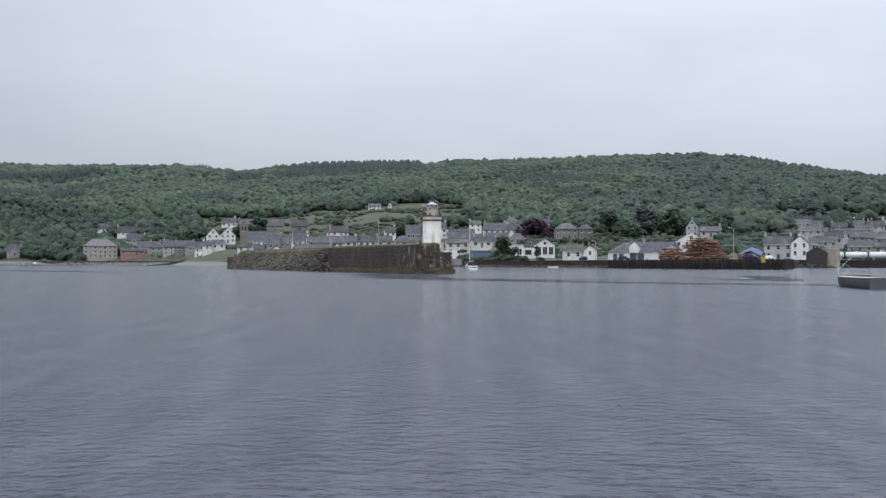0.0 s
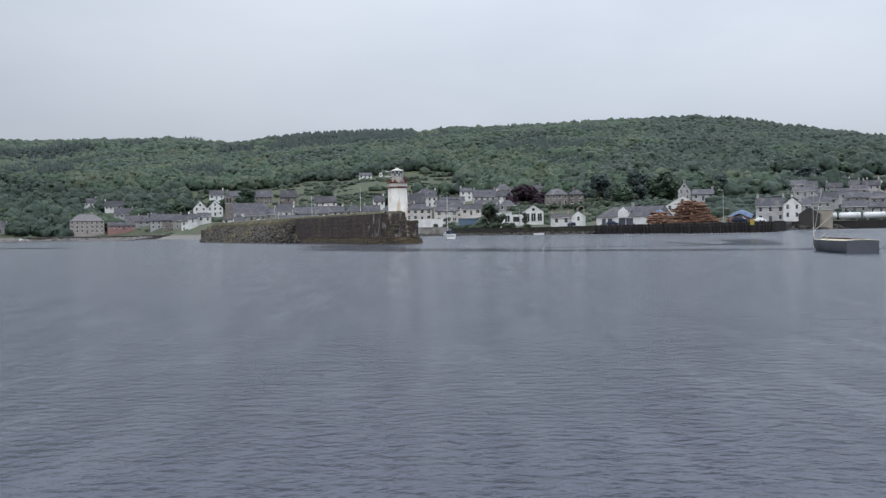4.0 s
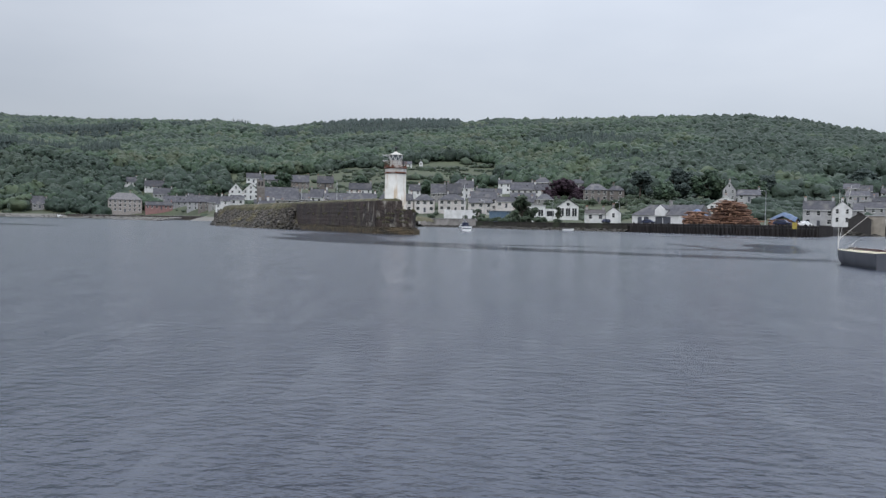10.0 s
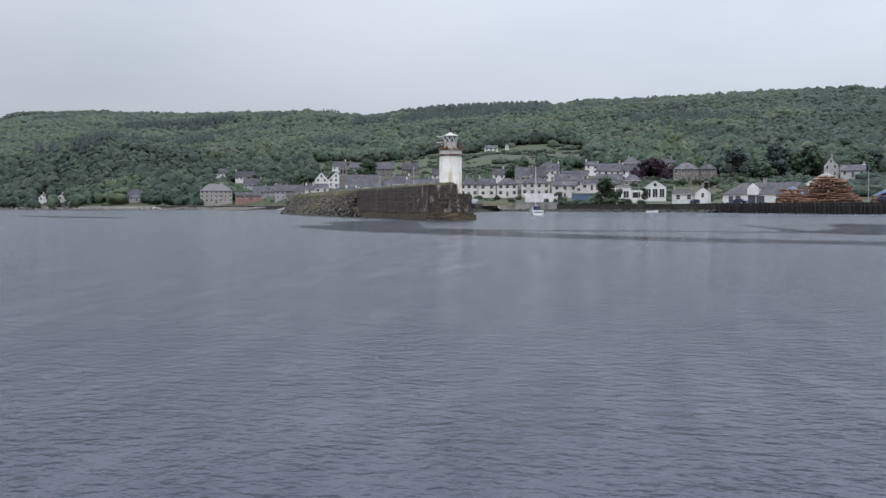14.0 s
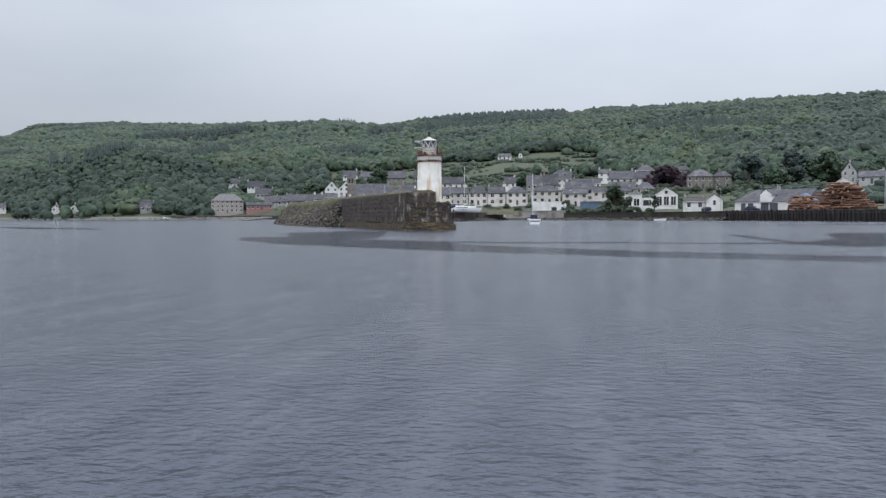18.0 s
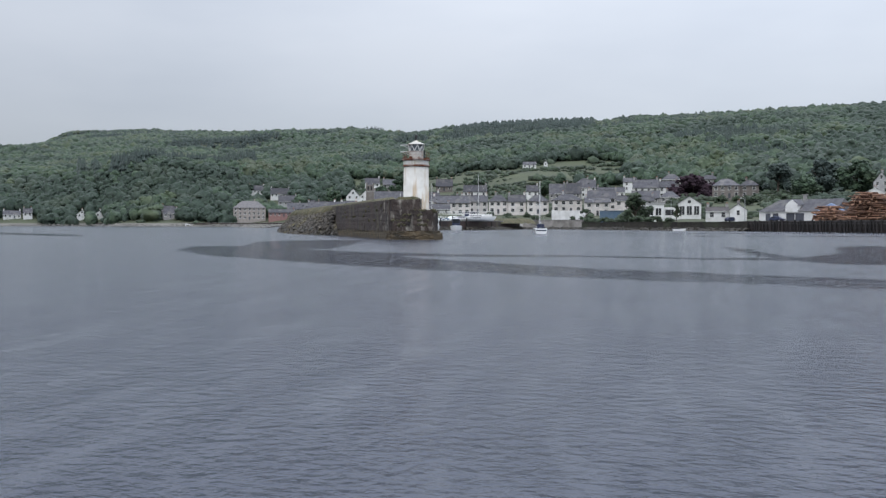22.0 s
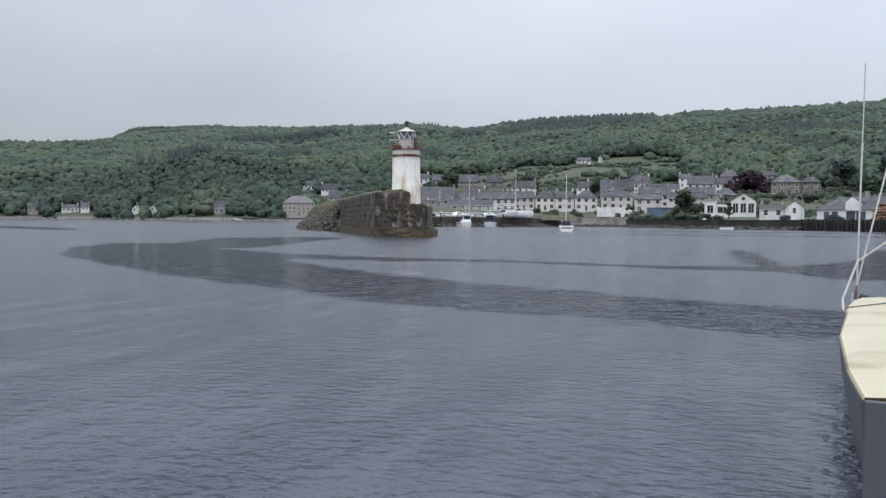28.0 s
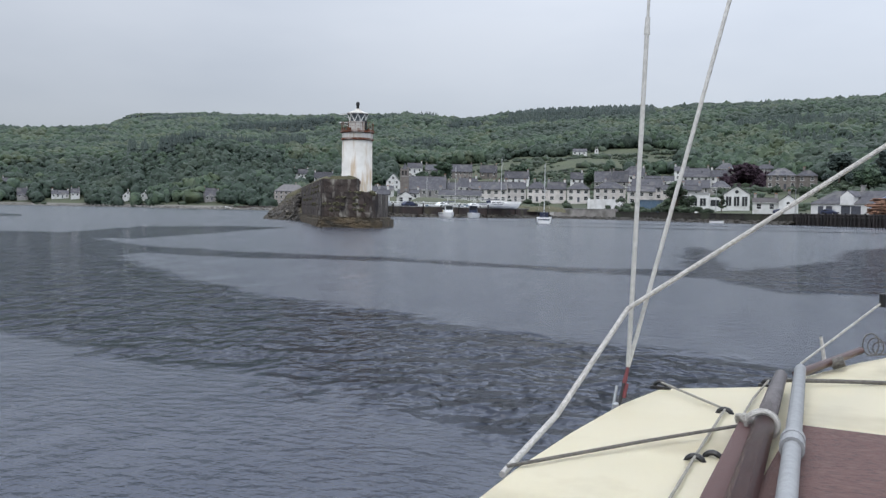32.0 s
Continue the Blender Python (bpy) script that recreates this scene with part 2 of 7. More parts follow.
M = {
    "white": material("white_render", (0.72, 0.72, 0.71), 0.85, (0.61, 0.61, 0.60), 0.6, bump=0.2, per_object=0.05, third=(0.5, 0.5, 0.47), third_scale=0.35, world_space=True),
    "cream": material("cream_harling", (0.64, 0.60, 0.575), 0.9, (0.54, 0.505, 0.48), 0.7, bump=0.3, per_object=0.14, third=(0.42, 0.395, 0.375), third_scale=0.3, world_space=True),
    "grey": material("grey_harling", (0.40, 0.40, 0.40), 0.9, (0.31, 0.31, 0.315), 0.7, bump=0.3, per_object=0.14, world_space=True),
    "stone": material("grey_stone_wall", (0.32, 0.31, 0.30), 0.9, (0.23, 0.225, 0.22), 0.9, bump=0.5, per_object=0.12, world_space=True),
    "brown": material("brown_stone_wall", (0.205, 0.182, 0.165), 0.9, (0.145, 0.128, 0.118), 0.9, bump=0.5, per_object=0.12, world_space=True),
    "red": material("red_brick_wall", (0.33, 0.185, 0.17), 0.9, (0.25, 0.145, 0.135), 0.8, bump=0.4),
    "beige": material("beige_block_wall", (0.36, 0.32, 0.26), 0.9, (0.27, 0.24, 0.2), 0.6, bump=0.4),
    "beigestone": material("beige_stone_wall", (0.37, 0.335, 0.305), 0.9, (0.29, 0.262, 0.24), 0.9, bump=0.5, world_space=True),
    "paleslate": material("pale_slate_roof", (0.19, 0.18, 0.18), 0.75, (0.14, 0.135, 0.14), 0.8, bump=0.5, bump_scale=6, spec=0.2, world_space=True),
    "darkwood": material("dark_tarred_boards", (0.045, 0.04, 0.038), 0.8, (0.03, 0.028, 0.027), 1.5, bump=0.4, stretch=(6, 6, 0.4)),
    "slate": material("slate_roof", (0.100, 0.099, 0.110), 0.75, (0.066, 0.066, 0.075), 0.8, bump=0.5, bump_scale=6, per_object=0.25, third=(0.15, 0.145, 0.14), third_scale=0.3, spec=0.15, world_space=True),
    "dark": material("dark_roofing", (0.06, 0.05, 0.05), 0.7, (0.045, 0.04, 0.04), 1.0, bump=0.3),
    "flat": material("pale_flat_roof", (0.42, 0.42, 0.42), 0.8, (0.32, 0.32, 0.32), 0.5),
    "pot": material("clay_chimney_pot", (0.36, 0.2, 0.13), 0.8, (0.28, 0.15, 0.1), 2.0),
    "frame": material("white_painted_frame", (0.72, 0.72, 0.7), 0.5, (0.6, 0.6, 0.58), 3.0),
    "glass": material("dark_window_glass", (0.025, 0.028, 0.032), 0.06, (0.02, 0.022, 0.026), 0.6, spec=0.6),
    "door": material("painted_door", (0.06, 0.07, 0.09), 0.5, (0.05, 0.05, 0.06), 2.0, per_object=0.5),
    "blue": material("faded_blue_cladding", (0.10, 0.17, 0.25), 0.6, (0.14, 0.20, 0.26), 0.8, per_object=0.2),
    "tarp": material("blue_tarpaulin", (0.05, 0.10, 0.20), 0.5, (0.10, 0.14, 0.22), 0.8, bump=0.5),
    "leaf": material("broadleaf_foliage", (0.049, 0.079, 0.044), 0.6, (0.025, 0.043, 0.028), 0.45, per_island=0.10, third=(0.068, 0.087, 0.043), third_scale=0.03, bump=1.0, bump_scale=0.9, bump_depth=0.7, spec=0.22, crown=0.35, contrast=(0.38, 0.62)),
    "conifer": material("conifer_foliage", (0.042, 0.060, 0.051), 0.6, (0.024, 0.037, 0.034), 0.5, per_island=0.14, third=(0.046, 0.064, 0.049), third_scale=0.012, bump=1.0, bump_scale=0.9, bump_depth=0.7, spec=0.22, crown=0.35, contrast=(0.38, 0.62)),
    "ash": material("yellow_green_foliage", (0.070, 0.090, 0.050), 0.6, (0.041, 0.056, 0.035), 0.45, per_island=0.10, third=(0.070, 0.078, 0.050), third_scale=0.03, bump=1.0, bump_scale=0.9, bump_depth=0.7, spec=0.22, crown=0.35, contrast=(0.38, 0.62)),
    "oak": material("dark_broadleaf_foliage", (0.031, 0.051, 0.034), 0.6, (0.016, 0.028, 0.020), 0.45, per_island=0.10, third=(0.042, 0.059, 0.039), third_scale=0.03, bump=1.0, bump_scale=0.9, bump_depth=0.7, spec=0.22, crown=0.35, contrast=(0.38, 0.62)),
    "copper": material("copper_beech_foliage", (0.04, 0.026, 0.034), 0.8, (0.026, 0.017, 0.023), 0.6, per_island=0.3, bump=1.0, bump_scale=1.3, bump_depth=0.5, spec=0.1),
    "bush": material("garden_foliage", (0.042, 0.062, 0.033), 0.6, (0.026, 0.038, 0.024), 0.5, per_island=0.35, bump=0.6, bump_scale=1.3, bump_depth=0.5, spec=0.22, crown=0.42),
    "bark": material("tree_bark", (0.08, 0.065, 0.05), 0.9, (0.05, 0.04, 0.032), 4.0, bump=0.6),
    "rock": material("weathered_boulder", (0.105, 0.092, 0.074), 0.85, (0.036, 0.031, 0.028), 0.6, bump=0.9, bump_scale=3, bump_depth=0.12, per_object=0.35, per_island=0.25, third=(0.110, 0.095, 0.042), third_scale=0.22, world_space=True),
    "weed": material("seaweed_covered_rock", (0.034, 0.028, 0.019), 0.6, (0.016, 0.014, 0.010), 0.9, bump=0.8, bump_scale=6, per_object=0.35, per_island=0.3, third=(0.052, 0.044, 0.033), third_scale=0.15, world_space=True),
    "shingle": material("shingle_beach", (0.22, 0.21, 0.195), 0.9, (0.13, 0.125, 0.115), 0.25, bump=0.5, bump_scale=2.0, third=(0.10, 0.095, 0.06), third_scale=0.06),
    "masonry": material("wet_dark_masonry", (0.056, 0.037, 0.031), 0.65, (0.024, 0.018, 0.018), 0.5, bump=0.8, bump_scale=2.5, bump_depth=0.15, per_object=0.05, third=(0.084, 0.074, 0.044), third_scale=0.35, stretch=(1, 1, 0.5), world_space=True),
    "weedwall": material("weedy_dark_sea_wall", (0.040, 0.036, 0.027), 0.8, (0.018, 0.016, 0.014), 0.5, bump=1.0, bump_scale=1.5, bump_depth=0.3, third=(0.045, 0.058, 0.030), third_scale=0.18, world_space=True),
    "lime": material("lime_streaked_masonry", (0.058, 0.040, 0.032), 0.7, (0.022, 0.017, 0.016), 0.6, bump=0.9, bump_scale=1.6, bump_depth=0.2, per_object=0.06, third=(0.30, 0.28, 0.24), third_scale=0.75, stretch=(2.2, 2.2, 0.8), world_space=True),
    "apron": material("algae_stained_concrete", (0.100, 0.072, 0.038), 0.75, (0.040, 0.032, 0.020), 0.7, bump=1.0, bump_scale=2.0, bump_depth=0.25, third=(0.028, 0.024, 0.018), third_scale=0.9, stretch=(1, 1, 2.0)),
    "turf": material("rough_turf", (0.098, 0.088, 0.046), 0.9, (0.056, 0.056, 0.029), 0.7, bump=1.0, bump_scale=3, bump_depth=0.2, third=(0.135, 0.112, 0.066), third_scale=0.25),
    "quay": material("dark_quay_timber", (0.026, 0.021, 0.020), 0.7, (0.014, 0.012, 0.012), 0.8, bump=0.5, per_object=0.4, stretch=(1, 1, 0.3), world_space=True),
    "quaydeck": material("wet_quay_deck", (0.085, 0.08, 0.078), 0.7, (0.05, 0.047, 0.046), 0.5, bump=0.3),
    "concrete": material("grey_concrete", (0.30, 0.295, 0.28), 0.85, (0.21, 0.205, 0.195), 0.4, bump=0.3, third=(0.14, 0.135, 0.12), third_scale=0.15),
    "paleblock": material("pale_retaining_wall", (0.34, 0.32, 0.30), 0.9, (0.24, 0.225, 0.21), 0.5, bump=0.4, third=(0.10, 0.095, 0.08), third_scale=0.2),
    "log": material("debarked_log", (0.215, 0.115, 0.072), 0.85, (0.105, 0.058, 0.042), 1.2, bump=0.5, per_object=0.5, world_space=True),
    "log_end": material("sawn_log_end", (0.33, 0.2, 0.125), 0.85, (0.2, 0.115, 0.075), 3.0, per_object=0.45),
    "hull": material("white_gelcoat", (0.86, 0.86, 0.85), 0.3, (0.78, 0.78, 0.77), 0.5, coat=0.15),
    "navy": material("navy_paint", (0.02, 0.03, 0.07), 0.3, (0.015, 0.02, 0.05), 1.0),
    "boat_hull": material("dull_grey_hull_paint", (0.085, 0.09, 0.105), 0.5, (0.07, 0.075, 0.09), 1.0),
    "black": material("black_rubber", (0.012, 0.012, 0.013), 0.4, (0.008, 0.008, 0.009), 3.0),
    "alloy": material("grey_alloy", (0.48, 0.49, 0.50), 0.4, (0.38, 0.39, 0.40), 4.0, metal=0.7),
    "mast": material("white_painted_spar", (0.66, 0.66, 0.65), 0.4, (0.55, 0.55, 0.54), 1.0),
    "yellow": material("yellow_paint", (0.42, 0.33, 0.06), 0.6, (0.33, 0.25, 0.05), 1.5),
    "rust": material("rusty_iron", (0.17, 0.055, 0.022), 0.85, (0.085, 0.032, 0.018), 2.5, bump=0.6, third=(0.45, 0.40, 0.36), third_scale=1.2),
    "tank": material("white_tank_paint", (0.68, 0.69, 0.69), 0.45, (0.56, 0.57, 0.57), 0.3, third=(0.4, 0.38, 0.34), third_scale=0.4),
}


def painted_tower():
    """White paint with rust runs that trail downwards."""
    m = material("rust_streaked_white_paint", (0.60, 0.59, 0.56), 0.65, (0.50, 0.485, 0.45), 0.8, bump=0.25, third=(0.40, 0.37, 0.30), third_scale=0.6)
    n, l = m.node_tree.nodes, m.node_tree.links
    b = n["Principled BSDF"]
    old = b.inputs["Base Color"].links[0].from_socket
    tc, mp = n.new("ShaderNodeTexCoord"), n.new("ShaderNodeMapping")
    mp.inputs["Scale"].default_value = (1.7, 1.7, 0.24)
    l.new(tc.outputs["Object"], mp.inputs[0])
    t = n.new("ShaderNodeTexNoise")
    t.inputs["Scale"].default_value, t.inputs["Detail"].default_value = 1.3, 7
    l.new(mp.outputs[0], t.inputs["Vector"])
    r = n.new("ShaderNodeMapRange")
    r.inputs[1].default_value, r.inputs[2].default_value, r.inputs[4].default_value = 0.515, 0.70, 0.9
    l.new(t.outputs["Fac"], r.inputs[0])
    mix = n.new("ShaderNodeMix")
    mix.data_type = "RGBA"
    mix.inputs[7].default_value = (0.33, 0.22, 0.11, 1)
    l.new(r.outputs[0], mix.inputs[0])
    l.new(old, mix.inputs[6])
    l.new(mix.outputs[2], b.inputs["Base Color"])
    return m


M["tower"] = painted_tower()


def water_material():
    """Dark sea water with small ripples; cat's-paws ruffled by the wind lie off the pier's head."""
    m = bpy.data.materials.new("sea_water")
    m.use_nodes = True
    nt = m.node_tree
    n, l = nt.nodes, nt.links
    b = n["Principled BSDF"]
    b.inputs["Base Color"].default_value = WATER_COLOUR
    b.inputs["IOR"].default_value = 1.333
    geo = n.new("ShaderNodeNewGeometry")

    def link(v, socket):
        if isinstance(v, (int, float)):
            socket.default_value = v
        else:
            l.new(v, socket)

    def math(op, a, c, clamp=False):
        k = n.new("ShaderNodeMath")
        k.operation, k.use_clamp = op, clamp
        link(a, k.inputs[0])
        link(c, k.inputs[1])
        return k.outputs[0]

    def span(value, a0, a1, b0, b1):
        k = n.new("ShaderNodeMapRange")
        for i, v in enumerate((value, a0, a1, b0, b1)):
            link(v, k.inputs[i])
        return k.outputs[0]

    def grain(scale, stretch, turn=0.0, detail=3, rough=0.55):
        mp = n.new("ShaderNodeMapping")
        mp.inputs["Rotation"].default_value = (0, 0, radians(turn))
        mp.inputs["Scale"].default_value = stretch
        l.new(geo.outputs["Position"], mp.inputs[0])
        t = n.new("ShaderNodeTexNoise")
        t.inputs["Scale"].default_value, t.inputs["Detail"].default_value, t.inputs["Roughness"].default_value = scale, detail, rough
        l.new(mp.outputs[0], t.inputs["Vector"])
        return t.outputs["Fac"]

    # how far inside a cat's-paw, with a frayed edge
    edge = n.new("ShaderNodeAttribute")
    edge.attribute_name = "paw_depth"
    fray = math("MULTIPLY", math("SUBTRACT", grain(0.5, (1, 1, 1), 0, 5, 0.6), 0.5), 2.6)
    ruffle = span(math("ADD", edge.outputs["Fac"], fray), -0.25, 0.35, 0.0, 1.0)
    # the wind drops towards the open water
    sep = n.new("ShaderNodeSeparateXYZ")
    l.new(geo.outputs["Position"], sep.inputs[0])
    ruffle = math("MULTIPLY", ruffle, span(sep.outputs[1], 59.0, 73.0, 0.36, 1.0))
    # small ripples everywhere, stretched across the wind
    height = None
    for scale, gain in RIPPLES:
        bit = math("MULTIPLY", math("SUBTRACT", grain(scale, (0.75, 1.0, 1.0), 14), 0.5), gain)
        height = bit if height is None else math("ADD", height, bit)
    # the breeze is uneven from one yard to the next
    gust = span(grain(1.0, (1.5, 0.25, 1.0), 8, 4, 0.65), 0.36, 0.64, 0.45, 1.55)
    height = math("MULTIPLY", math("MULTIPLY", height, gust), RIPPLE)
    # short steep wavelets in the cat's-paws
    short = math("ADD", math("SUBTRACT", grain(1.7, (0.8, 0.6, 1.0), 10, 2, 0.5), 0.5), math("MULTIPLY", math("SUBTRACT", grain(4.5, (0.8, 0.6, 1.0), -6, 2, 0.5), 0.5), 0.35))
    height = math("ADD", height, math("MULTIPLY", math("MULTIPLY", short, ruffle), RIPPLE_RUFFLED))
    bp = n.new("ShaderNodeBump")
    bp.inputs["Strength"].default_value, bp.inputs["Distance"].default_value = 1.0, 1.0
    l.new(height, bp.inputs["Height"])
    l.new(bp.outputs[0], b.inputs["Normal"])
    l.new(span(ruffle, 0, 1, WATER_ROUGH, 0.10), b.inputs["Roughness"])
    return m


WATER_COLOUR = (0.050, 0.058, 0.080, 1)
RIPPLES = ((0.42, 0.14), (1.0, 0.11), (2.6, 0.20), (7.5, 0.26))
RIPPLE, RIPPLE_RUFFLED, WATER_ROUGH = 0.21, 2.3, 0.17
M["water"] = water_material()


# ---- helpers for meshes ----
def mesh(name, bm, mat, smooth=False):
    me = bpy.data.meshes.new(name)
    bm.to_mesh(me)
    bm.free()
    me.materials.append(M[mat] if isinstance(mat, str) else mat)
    if smooth:
        for p in me.polygons:
            p.use_smooth = True
    return me


def part(name, bm, mat, parent=None, label="", smooth=False):
    ob = new(name, bm if isinstance(bm, bpy.types.Mesh) else mesh(name, bm, mat, smooth))
    if parent is not None:
        ob.parent = parent
    if label:
        ob["label"] = label
    return ob


def thing(name, m, label, category, group="", kind=""):
    ob = new(name)
    ob.matrix_world = m
    return tagged(ob, label, category, group, kind)


def box(bm, x0, x1, y0, y1, z0, z1, bevel=0.0):
    r = bmesh.ops.create_cube(bm, size=1)
    for v in r["verts"]:
        v.co = Vector(((x0 + x1) / 2 + v.co.x * (x1 - x0), (y0 + y1) / 2 + v.co.y * (y1 - y0), (z0 + z1) / 2 + v.co.z * (z1 - z0)))
    if bevel:
        es = list({e for v in r["verts"] for e in v.link_edges})
        bmesh.ops.bevel(bm, geom=es, offset=bevel, segments=2, affect="EDGES", profile=0.5)
    return bm


def rod(bm, a, b, r0, r1=None, sides=8):
    a, b = Vector(a), Vector(b)
    d = b - a
    turn = d.to_track_quat("Z", "Y").to_matrix().to_4x4()
    bmesh.ops.create_cone(bm, cap_ends=True, segments=sides, radius1=r0, radius2=r0 if r1 is None else r1, depth=d.length,
                          matrix=Matrix.Translation((a + b) / 2) @ turn)
    return bm


def lathe(bm, rows, sides=24, centre=(0, 0)):
    """A turned solid from (radius, height) rows."""
    rings = []
    for r, z in rows:
        rings.append([bm.verts.new((centre[0] + r * math.cos(2 * math.pi * k / sides), centre[1] + r * math.sin(2 * math.pi * k / sides), z)) for k in range(sides)])
    for lo, hi in zip(rings, rings[1:]):
        for k in range(sides):
            bm.faces.new((lo[k], lo[(k + 1) % sides], hi[(k + 1) % sides], hi[k]))
    bm.faces.new(rings[0][::-1])
    bm.faces.new(rings[-1])
    return bm


def prism(bm, outline, z0, z1):
    """A solid between two heights over an outline given counter-clockwise."""
    lo = [bm.verts.new((x, y, z0)) for x, y in outline]
    hi = [bm.verts.new((x, y, z1)) for x, y in outline]
    k = len(lo)
    bm.faces.new(lo[::-1])
    bm.faces.new(hi)
    for i in range(k):
        bm.faces.new((lo[i], lo[(i + 1) % k], hi[(i + 1) % k], hi[i]))
    return bm


def tube(bm, points, r, sides=8):
    """A bent rope or wire through points."""
    pts = [Vector(p) for p in points]
    rings = []
    for i, p in enumerate(pts):
        d = (pts[min(i + 1, len(pts) - 1)] - pts[max(i - 1, 0)]).normalized()
        q = d.to_track_quat("Z", "Y")
        rings.append([bm.verts.new(p + q @ Vector((r * math.cos(2 * math.pi * k / sides), r * math.sin(2 * math.pi * k / sides), 0))) for k in range(sides)])
    for lo, hi in zip(rings, rings[1:]):
        for k in range(sides):
            bm.faces.new((lo[k], lo[(k + 1) % sides], hi[(k + 1) % sides], hi[k]))
    bm.faces.new(rings[0][::-1])
    bm.faces.new(rings[-1])
    return bm


# ---- the land ----
CX, CY = 18.0, 30.0
# bearing, shore range, then range and height of a low, a middle and an upper slope, range of the ridge, its elevation in degrees
SLOPES = [
    (-75, 900, 940, 12, 1100, 60, 1500, 120, 3300, 3.20),
    (-45, 730, 770, 8, 900, 40, 1400, 90, 3200, 3.75),
    (-38, 715, 745, 5, 900, 42, 1400, 105, 3100, 4.15),
    (-36.2, 710, 740, 5, 890, 42, 1400, 110, 3000, 4.65),
    (-34.5, 700, 730, 5, 880, 45, 1350, 98, 2900, 5.55),
    (-30, 620, 650, 5.5, 800, 48, 1300, 98, 2500, 5.85),
    (-25, 585, 625, 5, 750, 40, 1250, 95, 2000, 5.88),
    (-21, 520, 600, 7, 740, 38, 1200, 98, 1800, 6.06),
    (-17, 400, 500, 10, 640, 29, 1100, 88, 1650, 6.27),
    (-13.5, 285, 440, 8, 620, 28, 1000, 74, 1500, 5.99),
    (-9, 280, 420, 8, 560, 22, 1000, 84, 1550, 6.60),
    (-5, 325, 400, 7, 560, 25, 1000, 92, 1600, 6.78),
    (-1.6, 318, 390, 7, 560, 26, 1000, 94, 1600, 6.82),
    (-1.1, 318, 390, 7, 560, 26, 1000, 94, 1600, 6.66),
    (-0.5, 318, 390, 7, 560, 26, 1000, 94, 1600, 6.72),
    (0.8, 318, 390, 7, 560, 26, 1000, 94, 1600, 6.93),
    (5, 270, 340, 5, 520, 22, 950, 90, 1550, 6.97),
    (10, 255, 330, 3.2, 430, 11, 900, 86, 1500, 7.07),
    (17, 262, 330, 3.0, 430, 8, 900, 84, 1450, 7.07),
    (20, 280, 330, 3.2, 430, 8, 900, 80, 1450, 6.75),
    (23, 290, 330, 3.5, 430, 8, 900, 76, 1450, 6.15),
    (26, 298, 340, 3.5, 440, 8, 900, 80, 1450, 5.55),
    (30, 310, 360, 3.5, 480, 10, 950, 75, 1450, 4.70),
    (60, 420, 480, 6, 700, 25, 1000, 60, 1500, 3.40),
]
TABLE = np.array(SLOPES)


PADS = []
PAD_ARRAY = []


def ground(x, y):
    """Height of the land, levelled towards the houses' feet; below nought under the sea."""
    z = slope(x, y)
    if not PADS or z < -1.5:
        return z
    if len(PAD_ARRAY) != 1 or len(PAD_ARRAY[0]) != len(PADS):
        PAD_ARRAY[:] = [np.array(PADS)]
    a = PAD_ARRAY[0]
    w = np.exp(-((a[:, 0] - x) ** 2 + (a[:, 1] - y) ** 2) / (2 * 24.0 ** 2))
    near = np.exp(-((a[:, 0] - x) ** 2 + (a[:, 1] - y) ** 2) / (2 * 9.0 ** 2)) * 6
    w = w + near
    return z + float((w * a[:, 2]).sum() / (w.sum() + 0.12))


def slope(x, y):
    """The bare lie of the hill."""
    dx, dy = x - CX, y - CY
    r, b = math.hypot(dx, dy), math.degrees(math.atan2(dx, dy))
    c = [float(np.interp(b, TABLE[:, 0], TABLE[:, k])) for k in range(1, 10)]
    crest = 1.7 + math.tan(radians(c[8])) * c[7] - 6.0
    rs = [0, c[0] - 60, c[0], c[0] + 7, c[0] + 22, c[1], c[3], c[5], c[7], c[7] + 500, 6000]
    zs = [-4, -3, -0.1, 1.0, min(2.2, c[2]), c[2], c[4], c[6], crest, crest - 60, crest - 200]
    z = float(np.interp(r, rs, zs))
    if r > c[1]:
        w = min(1.0, (r - c[1]) / 300.0)
        z += w * (noise.noise((x * 0.006, y * 0.006, 0.3)) * 9 + noise.noise((x * 0.02, y * 0.02, 1.7)) * 2.5) * (1 if r < c[7] - 150 else 0.3)
    return z


